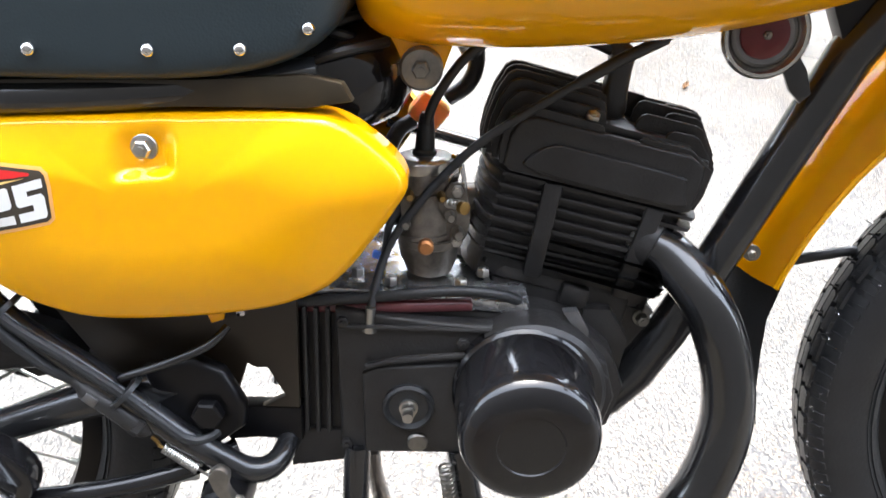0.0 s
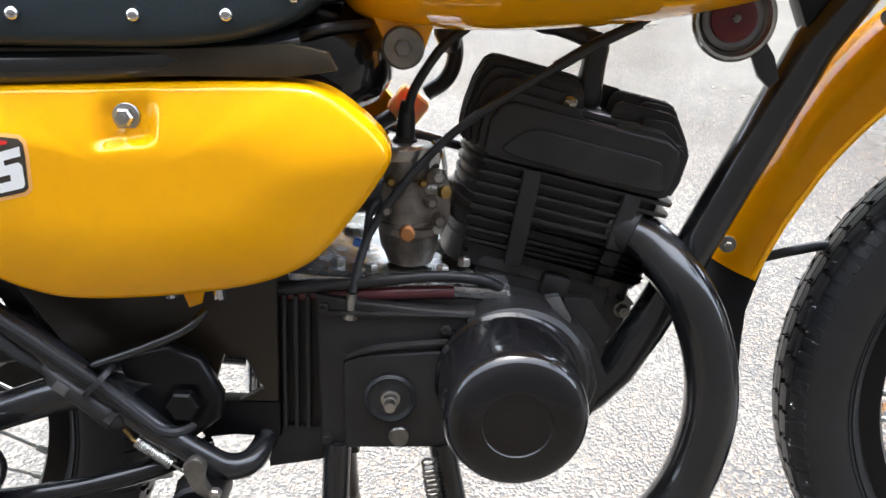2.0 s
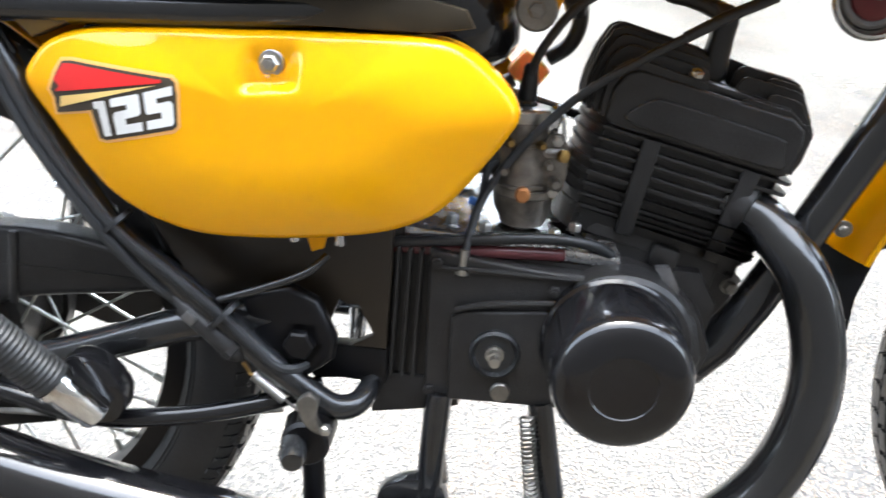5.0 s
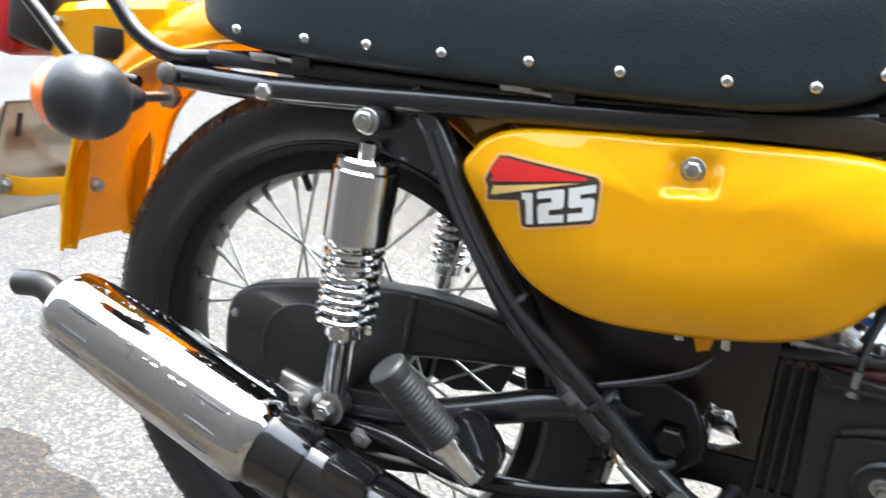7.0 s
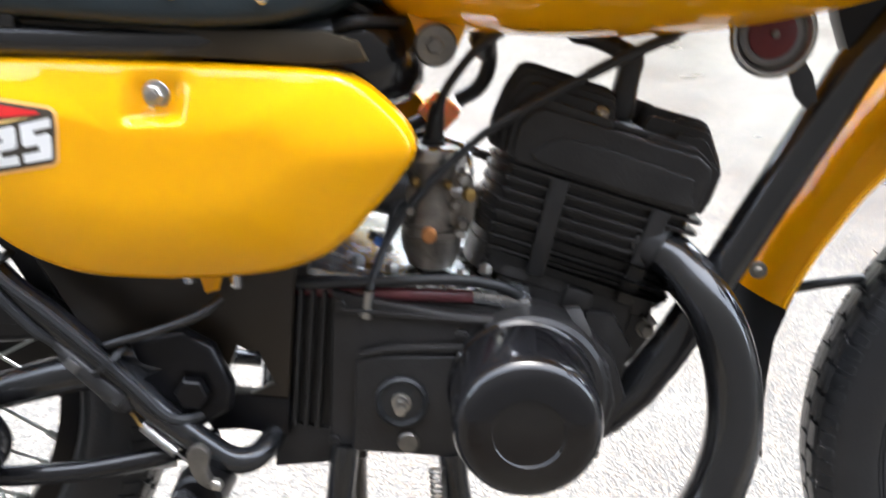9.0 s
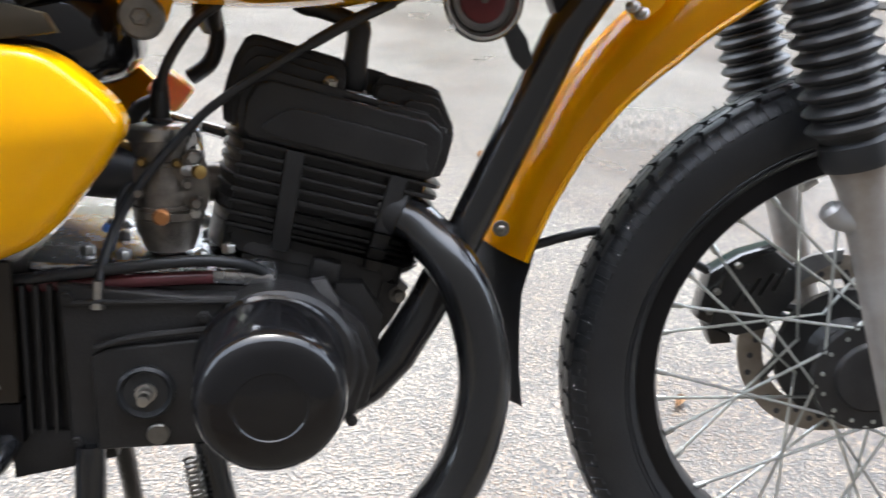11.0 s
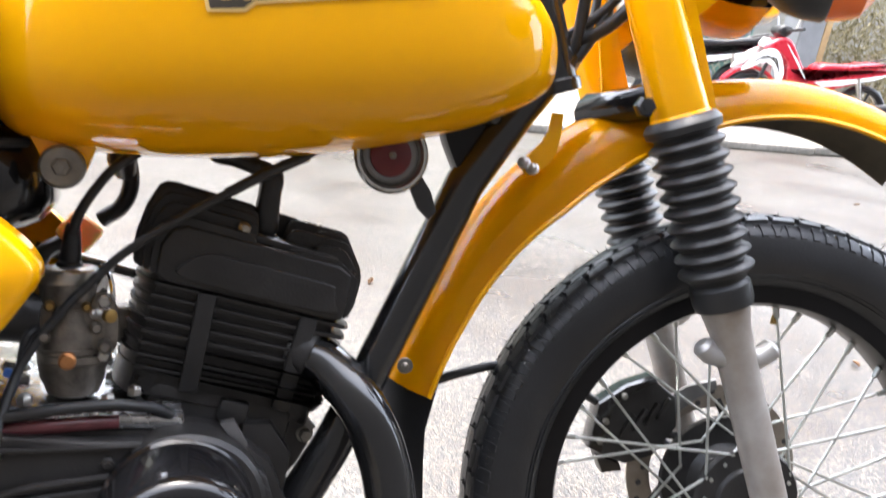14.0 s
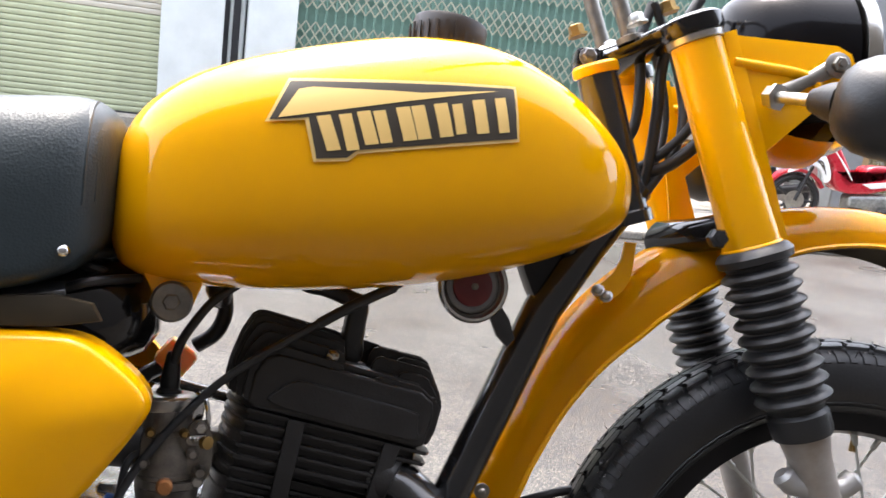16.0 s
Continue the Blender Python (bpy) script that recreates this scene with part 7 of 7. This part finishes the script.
def scooter(m, mat, label, seed=0):
    """A parked step-through scooter: nose towards local -x."""
    root = thing("scooter", label, "scooter", m, "parked scooters")
    for x, nm in ((-0.62, "front_wheel"), (0.62, "rear_wheel")):
        bm = skin([[Vector((x + math.cos(a) * r, y, 0.28 + math.sin(a) * r)) for y, r in ((-0.02, 0.22), (-0.04, 0.235), (-0.042, 0.255), (-0.025, 0.275), (0, 0.28), (0.025, 0.275), (0.042, 0.255), (0.04, 0.235), (0.02, 0.22))] for a in (2 * math.pi * k / 40 for k in range(41))], True, False)
        w = part(nm, bm, TYRE, root, "black tyre")
        part("rim", skin([[Vector((x + math.cos(a) * r, y, 0.28 + math.sin(a) * r)) for y, r in ((-0.02, 0.205), (-0.022, 0.225), (0.022, 0.225), (0.02, 0.205))] for a in (2 * math.pi * k / 40 for k in range(41))], True, False), SATIN_BLACK, w)
        for k in range(5):
            a = 2 * math.pi * k / 5
            part("wheel_spoke", tube([(x, 0, 0.28), (x + math.cos(a) * 0.21, 0, 0.28 + math.sin(a) * 0.21)], 0.014, 6), SATIN_BLACK, w)
        part("brake_disc" if x < 0 else "drum", lathe([(-0.06, 0.0), (-0.06, 0.1), (-0.055, 0.1), (-0.055, 0)], (x, 0, 0.28), (0, 1, 0), 24), STEEL, w)
    part("front_guard", plate(arc(-0.62, 0.28, 0.33, 30, 175, 14) + arc(-0.62, 0.28, 0.295, 175, 30, 14), -0.06, 0.06, 0.01), mat, root)
    part("fork", tube([(-0.62, -0.07, 0.28), (-0.46, -0.07, 0.78)], 0.018, 10), SATIN_BLACK, root)
    part("nose_panel", plate(loop2([(-0.57, 0.80), (-0.5, 0.88), (-0.42, 0.92), (-0.33, 0.91), (-0.25, 0.82), (-0.14, 0.66), (-0.04, 0.52), (-0.14, 0.47), (-0.24, 0.54), (-0.34, 0.7), (-0.45, 0.78)], 3), -0.13, 0.13, 0.03, 3), mat, root)
    for s in (-1, 1):
        wing = part("leg_shield", plate(loop2([(-0.78, 0.56), (-0.71, 0.67), (-0.58, 0.78), (-0.46, 0.79), (-0.38, 0.68), (-0.34, 0.54), (-0.4, 0.5), (-0.46, 0.62), (-0.58, 0.66), (-0.68, 0.6)], 3), s * 0.13, s * 0.17, 0.012, 2), WHITE, root, "white swept side fairing")
        for k in range(3):
            part("fairing_stripe", tube([(-0.68 + 0.07 * k, s * 0.171, 0.655 + 0.03 * k), (-0.56 + 0.05 * k, s * 0.172, 0.725 - 0.01 * k), (-0.44 + 0.02 * k, s * 0.171, 0.66 - 0.04 * k)], [0.004, 0.009, 0.004], 6, True, 3), PRINT_BLACK, wing)
        part("body_stripe", tube([(-0.36, s * 0.131, 0.86), (-0.22, s * 0.132, 0.7), (-0.1, s * 0.131, 0.55)], [0.003, 0.011, 0.004], 6, True, 3), WHITE, root)
    part("fork_crown", tube([(-0.5, -0.1, 0.74), (-0.5, 0.1, 0.74)], 0.03, 10), SATIN_BLACK, root)
    part("body", plate(loop2([(-0.3, 0.66), (-0.1, 0.56), (0.1, 0.6), (0.4, 0.68), (0.78, 0.76), (0.84, 0.72), (0.6, 0.62), (0.3, 0.50), (0.0, 0.42), (-0.25, 0.45)], 4), -0.13, 0.13, 0.03, 3), mat, root)
    part("side_trim", plate([(0.0, 0.53), (0.45, 0.615), (0.8, 0.705), (0.62, 0.62), (0.3, 0.53), (0.1, 0.49)], -0.138, -0.128, 0.003), WHITE, root, "white side trim")
    part("seat", plate(loop2([(0.02, 0.66), (0.1, 0.72), (0.35, 0.74), (0.6, 0.79), (0.72, 0.79), (0.7, 0.745), (0.4, 0.68), (0.1, 0.62)], 4), -0.13, 0.13, 0.03, 3), mat if seed == 0 else SATIN_BLACK, root)
    part("grab_bar", tube([(0.6, -0.11, 0.77), (0.82, -0.11, 0.84), (0.86, 0, 0.85), (0.82, 0.11, 0.84), (0.6, 0.11, 0.77)], 0.011, 8, True, 4), SATIN_BLACK, root)
    part("engine", box((0.42, 0.22, 0.2), pose(0.12, 0, 0.33, 0, -6), 0.05, 3), CAST, root)
    part("muffler", tube([(0.2, -0.15, 0.26), (0.5, -0.16, 0.29), (0.82, -0.16, 0.36)], [0.025, 0.045, 0.045], 14), SATIN_BLACK, root)
    part("shock", tube([(0.55, -0.12, 0.34), (0.46, -0.12, 0.62)], 0.025, 10), STEEL, root)
    part("handlebar", tube([(-0.33, -0.34, 1.02), (-0.37, -0.18, 1.0), (-0.4, 0, 0.98), (-0.37, 0.18, 1.0), (-0.33, 0.34, 1.02)], 0.016, 10, True, 4), SATIN_BLACK, root)
    part("cowl", plate(loop2([(-0.48, 0.98), (-0.42, 1.04), (-0.33, 1.03), (-0.33, 0.97), (-0.4, 0.92)], 4), -0.1, 0.1, 0.03, 3), SATIN_BLACK, root)
    for s in (-1, 1):
        part("mirror", lathe([(0, 0.0), (0.0, 0.05), (0.02, 0.045), (0.025, 0)], (-0.36, s * 0.3, 1.24), (-1, 0, 0), 16), SATIN_BLACK, root)
        part("mirror_stem", tube([(-0.35, s * 0.2, 1.01), (-0.35, s * 0.26, 1.12), (-0.36, s * 0.3, 1.23)], 0.006, 6), CHROME, root)
    part("headlamp", box((0.1, 0.16, 0.1), pose(-0.53, 0, 0.84, 0, 30), 0.03, 3), WHITE, root)
    part("side_stand", tube([(0.0, 0.1, 0.3), (0.05, 0.22, 0.01)], 0.012, 8), SATIN_BLACK, root)
    part("far_pedal", box((0.12, 0.08, 0.02), pose(-0.05, -0.18, 0.28), 0.006), RUBBER, root)
    return root


scooter(pose(5.72, 5.66, WALK_Z, 0, 0, -16) @ Matrix.Scale(0.9, 4), SCOOTER_RED, "red and white step-through scooter parked on the pavement")
scooter(pose(4.95, 6.6, WALK_Z, 0, 0, -18), GLOSS_BLACK, "black and white step-through scooter parked behind a red one", 1)

# ---- unseen walls round the camera; the south two are added to shape light ----
# height and dark colour chosen to block sky and keep mirrored surroundings dark
structure("wall_south", box((23, 0.3, 4.4), pose(4.5, -2.05, 2.2)), UNSEEN_DARK, "plain unseen dark wall added to hold back sky and darken reflections", "wall")
# added out of view so the chrome silencer mirrors a dark horizon
structure("wall_southwest", box((16, 0.3, 3.2), pose(-10.6, -6.5, 1.6)), UNSEEN_BROWN, "plain unseen brown wall added for a dark band in reflections", "wall")
structure("wall_west", box((0.3, 18, 3), pose(-16, 3, 1.5)), PLASTER, "plain wall closing the street", "wall")
structure("wall_east", box((0.3, 18, 3), pose(22, 3, 1.5)), PLASTER, "plain wall closing the street", "wall")
